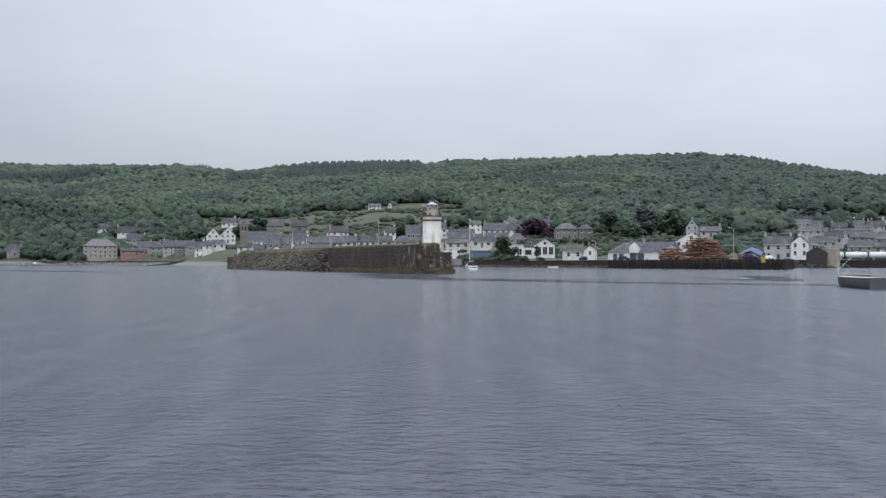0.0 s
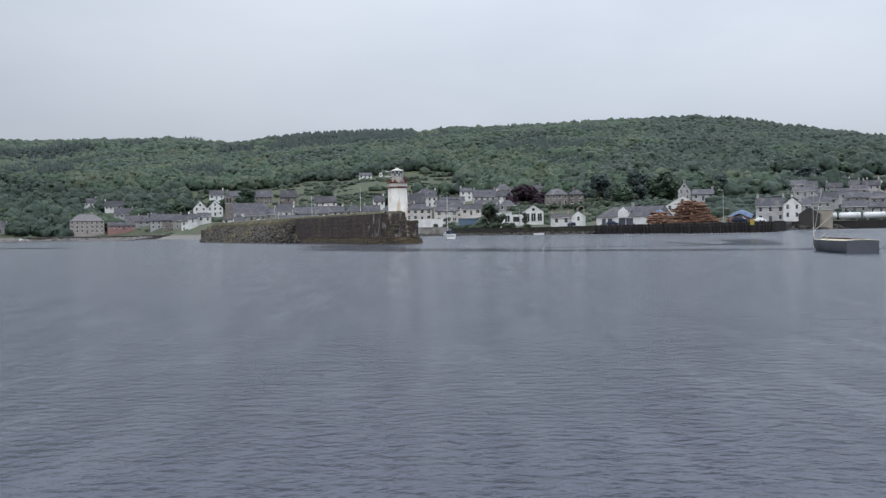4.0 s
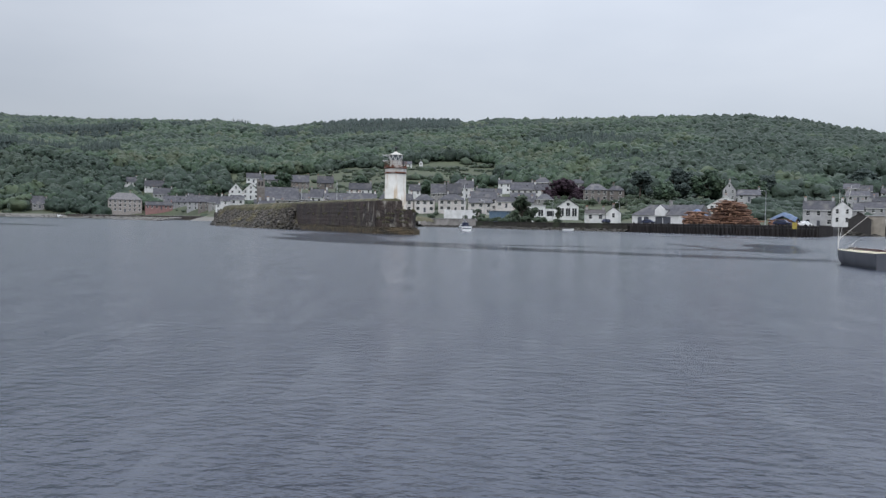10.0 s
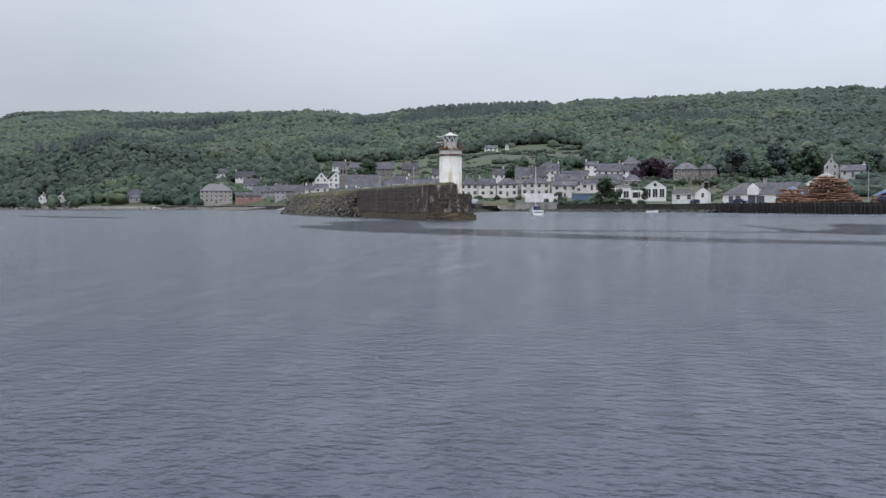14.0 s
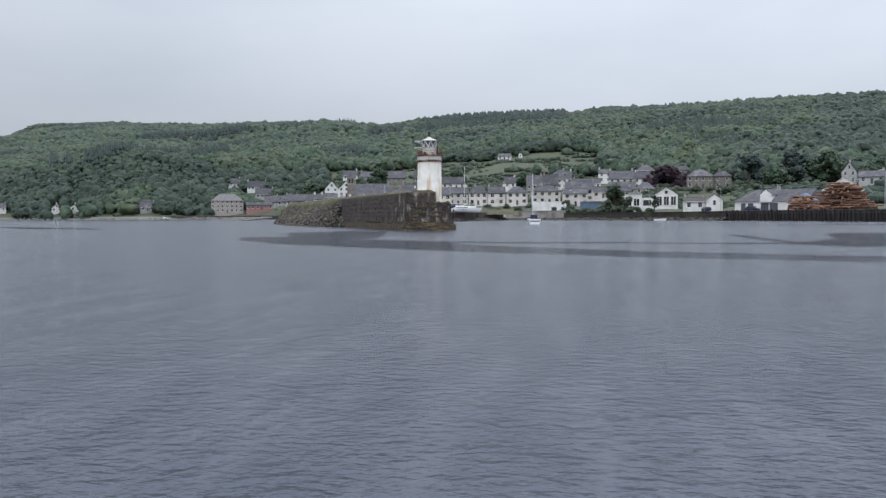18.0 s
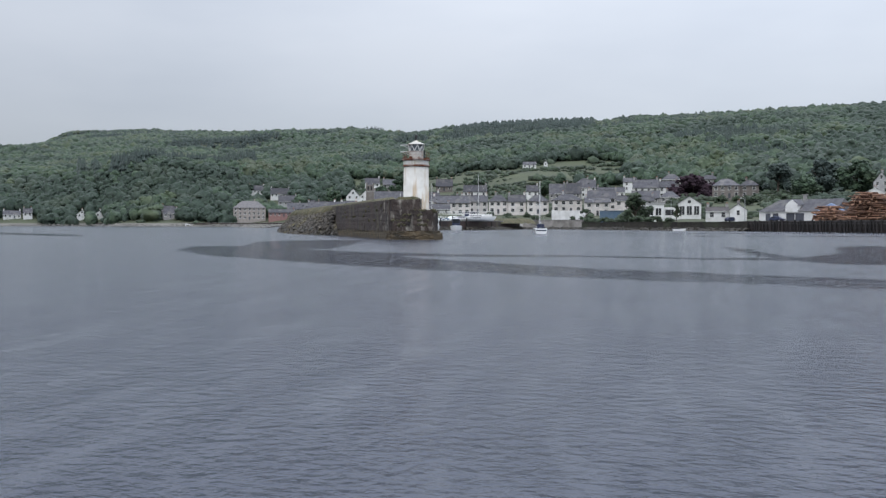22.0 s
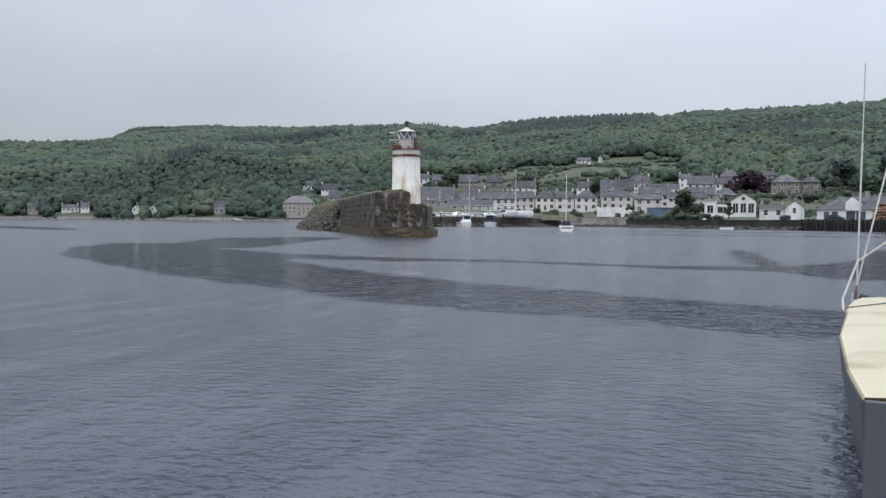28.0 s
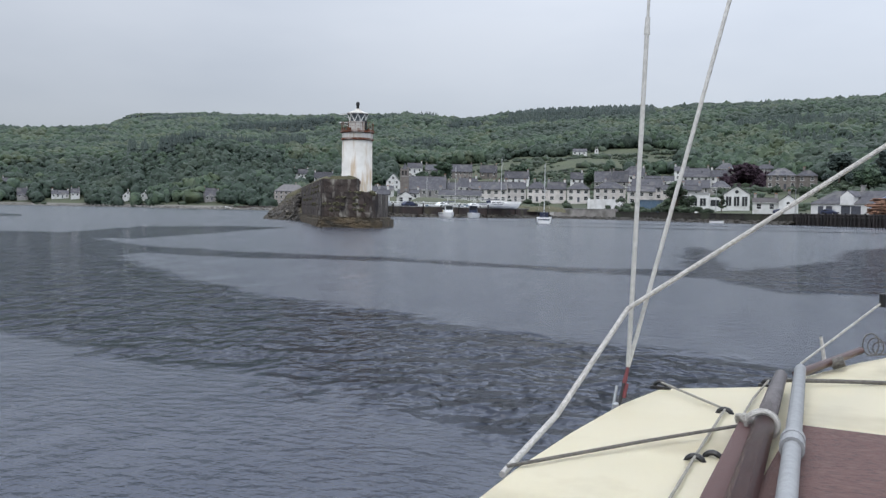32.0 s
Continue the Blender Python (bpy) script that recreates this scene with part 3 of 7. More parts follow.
def build_land():
    bearings = np.concatenate([np.arange(-100, -46, 3.0), np.arange(-46, 34, 0.45), np.arange(34, 100, 3.0)])
    ranges = np.concatenate([np.arange(190, 300, 8.0), np.arange(300, 800, 9.0), np.arange(800, 1700, 22.0), np.arange(1700, 3600, 60.0), [4200, 4900]])
    verts, faces = [], []
    for b in bearings:
        s, c = math.sin(radians(b)), math.cos(radians(b))
        for r in ranges:
            x, y = CX + r * s, CY + r * c
            verts.append((x, y, ground(x, y)))
    k = len(ranges)
    for i in range(len(bearings) - 1):
        for j in range(k - 1):
            a = i * k + j
            faces.append((a, a + 1, a + k + 1, a + k))
    me = bpy.data.meshes.new("ground")
    me.from_pydata(verts, [], faces)
    me.validate()
    for p in me.polygons:
        p.use_smooth = True
    land = material("hill_grass", (0.064, 0.076, 0.038), 0.9, (0.045, 0.054, 0.030), 0.05, bump=0.8, bump_scale=0.4, bump_depth=0.4, third=(0.090, 0.088, 0.050), third_scale=0.012)
    n, l = land.node_tree.nodes, land.node_tree.links
    b = n["Principled BSDF"]
    old = b.inputs["Base Color"].links[0].from_socket
    geo, sep = n.new("ShaderNodeNewGeometry"), n.new("ShaderNodeSeparateXYZ")
    l.new(geo.outputs["Position"], sep.inputs[0])
    r = n.new("ShaderNodeMapRange")
    r.inputs[1].default_value, r.inputs[2].default_value = 1.6, 2.6
    l.new(sep.outputs[2], r.inputs[0])
    beach = n.new("ShaderNodeTexNoise")
    beach.inputs["Scale"].default_value = 0.3
    mixb = n.new("ShaderNodeMix")
    mixb.data_type = "RGBA"
    mixb.inputs[6].default_value, mixb.inputs[7].default_value = (0.11, 0.10, 0.088, 1), (0.24, 0.23, 0.21, 1)
    l.new(beach.outputs["Fac"], mixb.inputs[0])
    mix = n.new("ShaderNodeMix")
    mix.data_type = "RGBA"
    l.new(r.outputs[0], mix.inputs[0])
    l.new(mixb.outputs[2], mix.inputs[6])
    l.new(old, mix.inputs[7])
    l.new(mix.outputs[2], b.inputs["Base Color"])
    me.materials.append(land)
    tagged(new("ground", me), "grassy hillside rising from a shingle shore", "hillside", kind="structure")



# outlines, in plan, of the cat's-paws on the calm water
PAWS = [
    [(-9.5, 100), (-5, 101), (3, 92.5), (9.5, 87), (11.5, 81.5), (17.5, 75.5), (21, 72.5), (28, 68.5), (48, 61), (46, 55), (36, 60), (28, 63.5), (23, 65.5), (18, 68.3), (11.5, 72.8), (0.5, 82), (-6.5, 91.5)],
    [(-6, 101), (-12, 117), (-8, 126), (-3, 125), (-0.5, 112), (3, 95), (0, 94.5)],
    [(3, 86.5), (6, 89.2), (13.5, 86.5), (20, 86), (26, 84), (30.3, 84.5), (32.5, 88), (35, 93), (38, 107), (41, 112), (44, 108), (37, 86), (34, 78), (32, 77.5), (30, 81.3), (26, 82), (20, 84), (15, 83), (9.5, 84.5)],
    [(29.6, 104), (30.6, 105.5), (31, 91), (31, 84), (29.8, 84), (29.6, 90)],
    [(-105, 193), (-61, 160), (-46, 142), (-72, 157)],
    [(5, 162), (60, 164), (120, 167), (120, 175), (60, 172), (5, 168)],
    [(-30, 201), (140, 200), (140, 209), (-30, 210)],
]


def paw_depth(x, y):
    """Metres inside the nearest cat's-paw, less than nought outside, for arrays of places."""
    best = np.full(x.shape, -9.0)
    for ring in PAWS:
        far, inside = np.full(x.shape, 1e9), np.zeros(x.shape, bool)
        for (x0, y0), (x1, y1) in zip(ring, ring[1:] + ring[:1]):
            dx, dy = x1 - x0, y1 - y0
            u = np.clip(((x - x0) * dx + (y - y0) * dy) / (dx * dx + dy * dy), 0, 1)
            far = np.minimum(far, np.hypot(x - x0 - u * dx, y - y0 - u * dy))
            inside ^= ((y0 > y) != (y1 > y)) & (x < x0 + (y - y0) * dx / (dy or 1e-9))
        best = np.maximum(best, np.where(inside, far, -far))
    return best


def build_water():
    xs = np.concatenate([[-4900, -1500, -400], np.arange(-110, -20, 3.0), np.arange(-20, 56, 0.6), np.arange(56, 145, 3.0), [400, 1500, 4900]])
    ys = np.concatenate([[-4900, -1500, -300, -60], np.arange(0, 26, 3.0), np.arange(26, 132, 0.6), np.arange(132, 216, 2.0), [300, 900, 2000, 4900]])
    gx, gy = [a.ravel() for a in np.meshgrid(xs, ys)]
    w = len(xs)
    a = (np.arange(len(ys) - 1)[:, None] * w + np.arange(w - 1)[None, :]).ravel()
    me = bpy.data.meshes.new("water")
    me.from_pydata(np.stack([gx, gy, gx * 0], 1).tolist(), [], np.stack([a, a + 1, a + w + 1, a + w], 1).tolist())
    me.attributes.new("paw_depth", "FLOAT", "POINT").data.foreach_set("value", np.clip(paw_depth(gx, gy), -3, 3).astype(np.float32))
    me.materials.append(M["water"])
    tagged(new("water", me), "grey rippled sea loch with dark wind-ruffled patches", "water", kind="structure")


build_water()


# ---- woods on the hill ----
def ico(sub):
    bm = bmesh.new()
    bmesh.ops.create_icosphere(bm, subdivisions=sub, radius=1)
    v = np.array([p.co[:] for p in bm.verts])
    f = np.array([[p.index for p in q.verts] for q in bm.faces])
    bm.free()
    return v, f


ICO1, ICO2 = ico(1), ico(2)
rng = np.random.default_rng(7)


def lump(shape, centre, size, rough):
    v, f = shape
    k = 1 + rough * (rng.random(len(v)) - 0.5) * 2
    turn = rng.random() * 6.28
    c, s = math.cos(turn), math.sin(turn)
    w = v * k[:, None]
    w = np.stack([w[:, 0] * c - w[:, 1] * s, w[:, 0] * s + w[:, 1] * c, w[:, 2]], 1) * size + centre
    return w, f


def cone_tree(centre, r, h):
    v, f = [], []
    k = 6
    for level in range(3):
        z0, z1 = h * (0.12 + 0.26 * level), h * (0.52 + 0.24 * level)
        rr = r * (1.0 - 0.28 * level)
        base = len(v)
        for i in range(k):
            a = 6.283 * i / k + rng.random() * 0.5
            q = rr * (0.75 + 0.5 * rng.random())
            v.append((q * math.cos(a), q * math.sin(a), z0))
        v.append((0, 0, z1))
        for i in range(k):
            f.append((base + i, base + (i + 1) % k, base + k))
    return np.array(v) + centre, np.array(f)


def joined(name, chunks, mat, label, category):
    vs, fs, at = [], [], 0
    for v, f in chunks:
        vs.append(v)
        fs.append(f + at)
        at += len(v)
    v, f = np.concatenate(vs), np.concatenate(fs)
    me = bpy.data.meshes.new(name)
    me.vertices.add(len(v))
    me.vertices.foreach_set("co", v.astype(np.float32).ravel())
    me.loops.add(f.size)
    me.loops.foreach_set("vertex_index", f.astype(np.int32).ravel())
    me.polygons.add(len(f))
    me.polygons.foreach_set("loop_start", np.arange(0, f.size, 3, dtype=np.int32))
    me.polygons.foreach_set("use_smooth", np.full(len(f), mat != "conifer"))
    me.update(calc_edges=True)
    me.validate()
    me.materials.append(M[mat])
    return tagged(new(name, me), label, category, kind="stuff")


HOMES = []


def meadow(b, r):
    """Open fields on the slope above the town."""
    if -17.0 < b < 1.0:
        return 600 < r < 750 + 35 * noise.noise((b * 0.5, 0.0, 2.0))
    return 21 < b < 34 and 560 < r < 640


def screens(b, r):
    """Whether a tree here would stand on a house or close before it."""
    for hb, half, hr in HOMES:
        if abs(b - hb) < half + 0.12 and hr - (22 if hb > 15 else 30 if hb < -13.5 else 60 if hr < 700 or abs(hb + 5.4) > 1.6 else 8) < r < hr + 14:
            return True
    return False


def build_woods():
    pale, oak, lime, needle, garden = [], [], [], [], []
    b, step_b = -47.0, 0.42
    while b < 31:
        r = 330.0 + 20 * rng.random()
        while r < 3300:
            gap = max(6.6, r * 0.0062)
            bb, rr = b + step_b * (rng.random() - 0.5) * 1.3, r + gap * (rng.random() - 0.5) * 1.3
            r += gap
            low, ridge = [float(np.interp(bb, TABLE[:, 0], TABLE[:, k])) for k in (2, 8)]
            if rr > ridge + 60:
                break
            start = low + float(np.interp(bb, (-25, -20, -16, -8, 0, 5, 10, 20, 30), (-8, 40, 130, 200, 200, 190, 130, 130, 210)))
            if rr < low - 15 or screens(bb, rr):
                continue
            x, y = CX + rr * math.sin(radians(bb)), CY + rr * math.cos(radians(bb))
            z = ground(x, y)
            if rr < start or meadow(bb, rr):
                hedge = noise.noise((x * 0.02, y * 0.05, 4.0)) > 0.12
                if rng.random() < (0.85 if rr < start else 0.8 if hedge else 0.03):
                    size = 0.9 + 1.5 * rng.random() ** 2
                    if rr > start and rng.random() < 0.35:
                        size *= 2.0
                    if bb > 15:
                        size *= 1.35
                    for _ in range(6 if bb > 15 else 3):
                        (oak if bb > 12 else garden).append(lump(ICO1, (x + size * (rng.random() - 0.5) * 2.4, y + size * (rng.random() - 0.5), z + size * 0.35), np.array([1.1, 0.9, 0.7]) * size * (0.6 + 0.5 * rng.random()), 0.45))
                continue
            patch = noise.noise((x * 0.004, y * 0.004, 5.0)) + 0.35 * noise.noise((x * 0.015, y * 0.015, 9.0))
            high = (rr - start) / (ridge - start)
            size = gap * (0.50 + 0.34 * rng.random())
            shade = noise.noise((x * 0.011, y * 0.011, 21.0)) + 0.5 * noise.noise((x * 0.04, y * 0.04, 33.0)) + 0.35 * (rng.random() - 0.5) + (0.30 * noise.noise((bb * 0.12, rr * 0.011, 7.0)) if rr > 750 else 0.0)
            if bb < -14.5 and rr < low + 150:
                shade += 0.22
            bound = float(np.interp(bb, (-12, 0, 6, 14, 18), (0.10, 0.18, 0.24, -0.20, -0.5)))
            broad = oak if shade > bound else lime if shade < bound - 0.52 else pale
            block = -10.5 < bb < -1.45 and ridge - 170 < rr < ridge + 40
            if block:
                # a dense plantation that stands proud of the skyline and ends sharply
                needle.append(cone_tree((x, y, z - 0.5), size * 0.95, 9.5 + 1.5 * rng.random()))
            elif patch + 0.9 * (high - 0.62) > 0.30 and (rr < ridge - 140 or rng.random() < 0.15):
                h = size * ((1.7 if rr < 1000 else 1.0) + 0.6 * rng.random())
                needle.append(cone_tree((x, y, z - 0.5), size * 0.75, min(h * 1.2, 14 if rr < 1000 else 11.0)))
            elif rr < 850:
                size *= 0.85 + 0.45 * rng.random()
                tall = size * (0.75 + 0.40 * rng.random())
                broad.append(lump(ICO2, (x, y, z + tall * 0.75), np.array([size, size, tall]) * 0.9, 0.30))
                for _ in range(7):
                    a, u = rng.random() * 6.28, rng.random()
                    q = size * 0.80 * math.sqrt(max(0.1, 1 - (1.6 * u - 0.6) ** 2))
                    broad.append(lump(ICO1, (x + q * math.cos(a), y + q * math.sin(a), z + tall * (0.35 + 1.22 * u)), np.array([1.1, 1.1, 0.9]) * size * (0.18 + 0.18 * rng.random()), 0.5))
            else:
                tall = min(size * (0.5 + 0.5 * rng.random()), 6.5)
                broad.append(lump(ICO1, (x, y, z + tall * 0.5), (size, size, tall), 0.35))
                for _ in range(2 if rr < 1200 else 0):
                    a, q = rng.random() * 6.28, size * (0.3 + 0.4 * rng.random())
                    broad.append(lump(ICO1, (x + q * math.cos(a), y + q * math.sin(a), z + tall * (0.5 + 0.6 * rng.random())), np.array([1.2, 1.2, 0.8]) * size * (0.22 + 0.2 * rng.random()), 0.4))
        b += step_b
    # a belt of tall dark firs half way up the western slope, and two clumps at its end
    for k in range(330):
        u = rng.random()
        bb = -31.9 + 8.6 * u if k > 24 else (-33.6 if k > 12 else -32.8) + 0.4 * (u - 0.5)
        rr = float(np.interp(bb, (-34, -32, -30.5, -28, -25, -23), (880, 835, 815, 900, 1040, 1080))) + 55 * (rng.random() - 0.5)
        x, y = CX + rr * math.sin(radians(bb)), CY + rr * math.cos(radians(bb))
        needle.append(cone_tree((x, y, ground(x, y)), 3.4 + 1.2 * rng.random(), 13 + 5 * rng.random()))
    # a row of tall conifers that breaks the skyline
    for k in range(16):
        bb, rr = -16.4 + 0.10 * k + 0.05 * rng.random(), 1585
        x, y = CX + rr * math.sin(radians(bb)), CY + rr * math.cos(radians(bb))
        needle.append(cone_tree((x, y, ground(x, y)), 2.6, 11 + 4 * rng.random()))
    joined("broadleaf_wood", pale, "leaf", "dense green broadleaf wood covering the hillside", "woods")
    joined("ash_wood", lime, "ash", "yellow-green ash and birch trees among the hillside woods", "woods")
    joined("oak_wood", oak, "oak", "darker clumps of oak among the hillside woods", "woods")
    joined("conifer_plantation", needle, "conifer", "dark green conifer plantation on the upper hill", "woods")
    joined("garden_shrubbery", garden, "bush", "dark hedges and shrubs between the town's houses", "shrubbery")

# ---- houses ----
WINDOW_MESHES = {}


def window_meshes(w, h):
    key = (round(w, 1), round(h, 1))
    if key not in WINDOW_MESHES:
        w, h = key
        bm = bmesh.new()
        loops = [[bm.verts.new((x, y, z)) for x, z in ((-w / 2 + k, k), (w / 2 - k, k), (w / 2 - k, h - k), (-w / 2 + k, h - k))] for y, k in ((-0.06, 0), (-0.06, 0.09), (0.03, 0.09), (0.03, 0))]
        for a, b in zip(loops, loops[1:] + loops[:1]):
            for q in range(4):
                bm.faces.new((a[q], a[(q + 1) % 4], b[(q + 1) % 4], b[q]))
        bmesh.ops.recalc_face_normals(bm, faces=bm.faces)
        bar = box(bmesh.new(), -w / 2 + 0.09, w / 2 - 0.09, -0.055, 0.026, h / 2 - 0.035, h / 2 + 0.035)
        sill = box(bmesh.new(), -w / 2 - 0.1, w / 2 + 0.1, -0.14, 0.02, -0.12, -0.004)
        glass = bmesh.new()
        box(glass, -w / 2 + 0.09, w / 2 - 0.09, -0.02, 0.025, 0.09, h - 0.09)
        WINDOW_MESHES[key] = (mesh("window", bm, "frame"), mesh("pane", glass, "glass"), mesh("sash_bar", bar, "frame"), mesh("sill", sill, "frame"))
    return WINDOW_MESHES[key]


def fit_out(wd, pane, bar, sill):
    part("pane", pane, None, wd, "dark glass pane")
    part("sash_bar", bar, None, wd)
    part("sill", sill, None, wd)


LOOKS = {
    "white": "white-rendered", "cream": "grey-cream harled", "grey": "grey harled", "stone": "grey stone", "brown": "brown stone",
    "red": "red brick", "beigestone": "beige stone", "beige": "beige block", "darkwood": "dark tarred timber",
}
CHIMNEYS = {}


def chimney_mesh(wall):
    if wall not in CHIMNEYS:
        bm = bmesh.new()
        box(bm, -0.40, 0.40, -0.3, 0.3, -1.6, 0.72)
        box(bm, -0.46, 0.46, -0.36, 0.36, 0.72, 0.84)
        CHIMNEYS[wall] = mesh("chimney", bm, wall)
    return CHIMNEYS[wall]


POT = mesh("chimney_pot", lathe(bmesh.new(), [(0.13, 0), (0.11, 0.35), (0.14, 0.42)], 8), "pot")
house_count = 0
ROOFLIGHT = mesh("rooflight", box(bmesh.new(), -0.45, 0.45, -0.55, 0.55, -0.02, 0.09, 0.02), "glass")


def house(x, y, face, width, depth, eave, ridge, form, wall, roof, floors):
    """A house whose front stands at (x, y) and faces the water; face is the turn of its front from the x axis."""
    global house_count
    house_count += 1
    r = random.Random(house_count)
    base = eave - (3.0 if floors == 0 else 2.75 * floors + 0.35)
    rad = radians(face)
    if wall not in ("darkwood", "beige"):
        PADS.append((x - math.sin(rad) * depth / 2, y + math.cos(rad) * depth / 2, base - 0.15 - slope(x - math.sin(rad) * depth / 2, y + math.cos(rad) * depth / 2)))
    HOMES.append((math.degrees(math.atan2(x - CX, y - CY)), math.degrees(width / 2 / math.hypot(x - CX, y - CY)), math.hypot(x - CX, y - CY)))
    storeys = {0: "low", 1: "single-storey", 2: "two-storey", 3: "three-storey"}[floors]
    tops = {"side": "pitched grey slate roof", "gable": "gable end to the water", "hip": "hipped grey slate roof", "flat": "flat roof"}[form]
    name = "house" if wall not in ("darkwood", "beige") else "shed"
    ob = thing(name, pose(x, y, base, 0, 0, face + r.uniform(-2, 2)), f"{LOOKS[wall]} {storeys} {name} with {tops}", name, "houses of the harbour town" if name == "house" else "")
    e, t, hw = eave - base, ridge - base, width / 2
    bm = bmesh.new()
    if form in ("side", "gable"):
        span, run = (depth, width) if form == "side" else (width, depth)
        prof = [(-span / 2, -4), (span / 2, -4), (span / 2, e), (0, t - 0.12), (-span / 2, e)]
        ends = []
        for k in (-run / 2, run / 2):
            ends.append([bm.verts.new((k, p + depth / 2, z) if form == "side" else (p, k + depth / 2, z)) for p, z in prof])
        bm.faces.new(ends[0])
        bm.faces.new(ends[1][::-1])
        for i in range(5):
            if i not in (2, 3):
                bm.faces.new((ends[0][i], ends[1][i], ends[1][(i + 1) % 5], ends[0][(i + 1) % 5]))
        bmesh.ops.recalc_face_normals(bm, faces=bm.faces)
    else:
        box(bm, -hw, hw, 0, depth, -4, e)
    part("wall", bm, wall, ob)
    # roof
    over, thick = 0.3, 0.16
    if form in ("side", "gable"):
        span, run = (depth, width) if form == "side" else (width, depth)
        for side in (-1, 1):
            bm = bmesh.new()
            drop = over * (t - e) / (span / 2)
            quad = [(side * (span / 2 + over), e - drop), (0, t), (0, t + thick), (side * (span / 2 + over), e - drop + thick)]
            a, b = [[bm.verts.new((k, p + depth / 2, z) if form == "side" else (p, k + depth / 2, z)) for p, z in quad] for k in (-run / 2 - 0.15, run / 2 + 0.15)]
            bm.faces.new(a)
            bm.faces.new(b[::-1])
            for i in range(4):
                bm.faces.new((a[i], b[i], b[(i + 1) % 4], a[(i + 1) % 4]))
            bmesh.ops.recalc_face_normals(bm, faces=bm.faces)
            part("roof_slope", bm, roof, ob)
        bm = bmesh.new()
        if form == "side":
            box(bm, -run / 2 - 0.15, run / 2 + 0.15, depth / 2 - 0.12, depth / 2 + 0.12, t + 0.1, t + 0.24)
        else:
            box(bm, -0.12, 0.12, -0.15, depth + 0.15, t + 0.1, t + 0.24)
        part("ridge", bm, "dark" if roof != "white" else "white", ob)
    elif form == "hip":
        bm = bmesh.new()
        inset = min(depth / 2, hw * 0.7)
        lo = [bm.verts.new(p) for p in ((-hw - over, -over, e), (hw + over, -over, e), (hw + over, depth + over, e), (-hw - over, depth + over, e))]
        up = [bm.verts.new(p) for p in ((-hw + inset, depth / 2, t), (hw - inset, depth / 2, t))]
        bm.faces.new((lo[0], lo[1], up[1], up[0]))
        bm.faces.new((lo[2], lo[3], up[0], up[1]))
        bm.faces.new((lo[1], lo[2], up[1]))
        bm.faces.new((lo[3], lo[0], up[0]))
        bm.faces.new(lo[::-1])
        part("roof", bm, roof, ob)
    else:
        bm = bmesh.new()
        box(bm, -hw - 0.2, hw + 0.2, -0.25, depth + 0.2, e, e + 0.28)
        part("roof", bm, roof, ob)
    # rooflights
    if form == "side" and floors and width > 7 and r.random() < 0.3:
        lean = math.degrees(math.atan2(t - e, depth / 2))
        for k in range(r.choice((1, 2, 2))):
            u = r.uniform(0.35, 0.65)
            rl = part("rooflight", ROOFLIGHT, None, ob, "dark glazed rooflight")
            rl.matrix_basis = pose(r.uniform(-hw * 0.7, hw * 0.7), depth / 2 * u, e + (t - e) * u + thick, lean)
    # gutter and chimneys
    if floors:
        if form != "gable":
            bm = bmesh.new()
            box(bm, -hw - 0.2, hw + 0.2, -over - 0.14, -over - 0.02, e - 0.2, e - 0.06)
            part("gutter", bm, "frame" if r.random() < 0.5 else "black", ob)
        spots = {"side": [(-hw + 0.6, depth / 2), (hw - 0.6, depth / 2)], "hip": [(-hw * 0.3, depth / 2), (hw * 0.3, depth / 2)], "gable": [(0, depth - 0.6)], "flat": []}[form]
        for cx, cy in spots:
            if r.random() < 0.75:
                c = part("chimney", chimney_mesh(wall if wall in ("brown", "stone", "grey") else r.choice(("stone", "grey", wall))), None, ob)
                c.location = (cx, cy, t + 0.35)
                for k in (-0.22, 0.22):
                    p = part("chimney_pot", POT, None, c)
                    p.location = (k, 0, 0.84)
    # windows and door
    if floors:
        top = e if form != "gable" else e + (t - e) * 0.15
        room = min(2.8, (top - 0.2) / floors)
        bays = max(1 if width < 6 else 2, int(width / 2.9))
        wmesh, pmesh, barmesh, smesh = window_meshes((1.7 if wall == "cream" else 1.3) if width > 6 else 1.0, min(1.6, room * 0.58))
        doorbay = bays // 2 if bays > 2 else -1
        for f in range(floors):
            for k in range(bays):
                wx = -hw + width * (k + 0.5) / bays
                wz = top - 0.35 - room * (floors - 1 - f) - min(1.6, room * 0.58)
                if f == 0 and k == doorbay:
                    bm = bmesh.new()
                    box(bm, wx - 0.5, wx + 0.5, -0.05, 0.02, max(wz - 1.0, 0.05), wz + 1.2)
                    part("door", bm, "door", ob)
                    continue
                wd = part("window", wmesh, None, ob)
                wd.location = (wx, 0, wz)
                fit_out(wd, pmesh, barmesh, smesh)
        if form == "gable" and t - e > 2.5:
            wd = part("window", wmesh, None, ob)
            wd.location = (0, 0, e + (t - e) * 0.3)
            fit_out(wd, pmesh, barmesh, smesh)
    return ob


house(-141.6, 561.0, 15.5, 8.6, 9.0, 18.9, 23.9, 'gable', 'white', 'slate', 2)
house(-132.7, 563.3, 14.6, 9.8, 9.0, 19.1, 24.1, 'gable', 'white', 'slate', 2)
house(-123.6, 476.7, 16.1, 5.0, 7.0, 11.0, 13.5, 'side', 'white', 'slate', 1)
house(-119.0, 483.2, 15.4, 7.4, 7.0, 11.8, 14.1, 'side', 'white', 'slate', 1)
house(-94.1, 443.1, 13.7, 10.1, 7.0, 9.5, 11.2, 'side', 'white', 'slate', 1)
house(-89.8, 459.5, 12.7, 18.2, 14.0, 11.6, 18.3, 'side', 'stone', 'slate', 1)
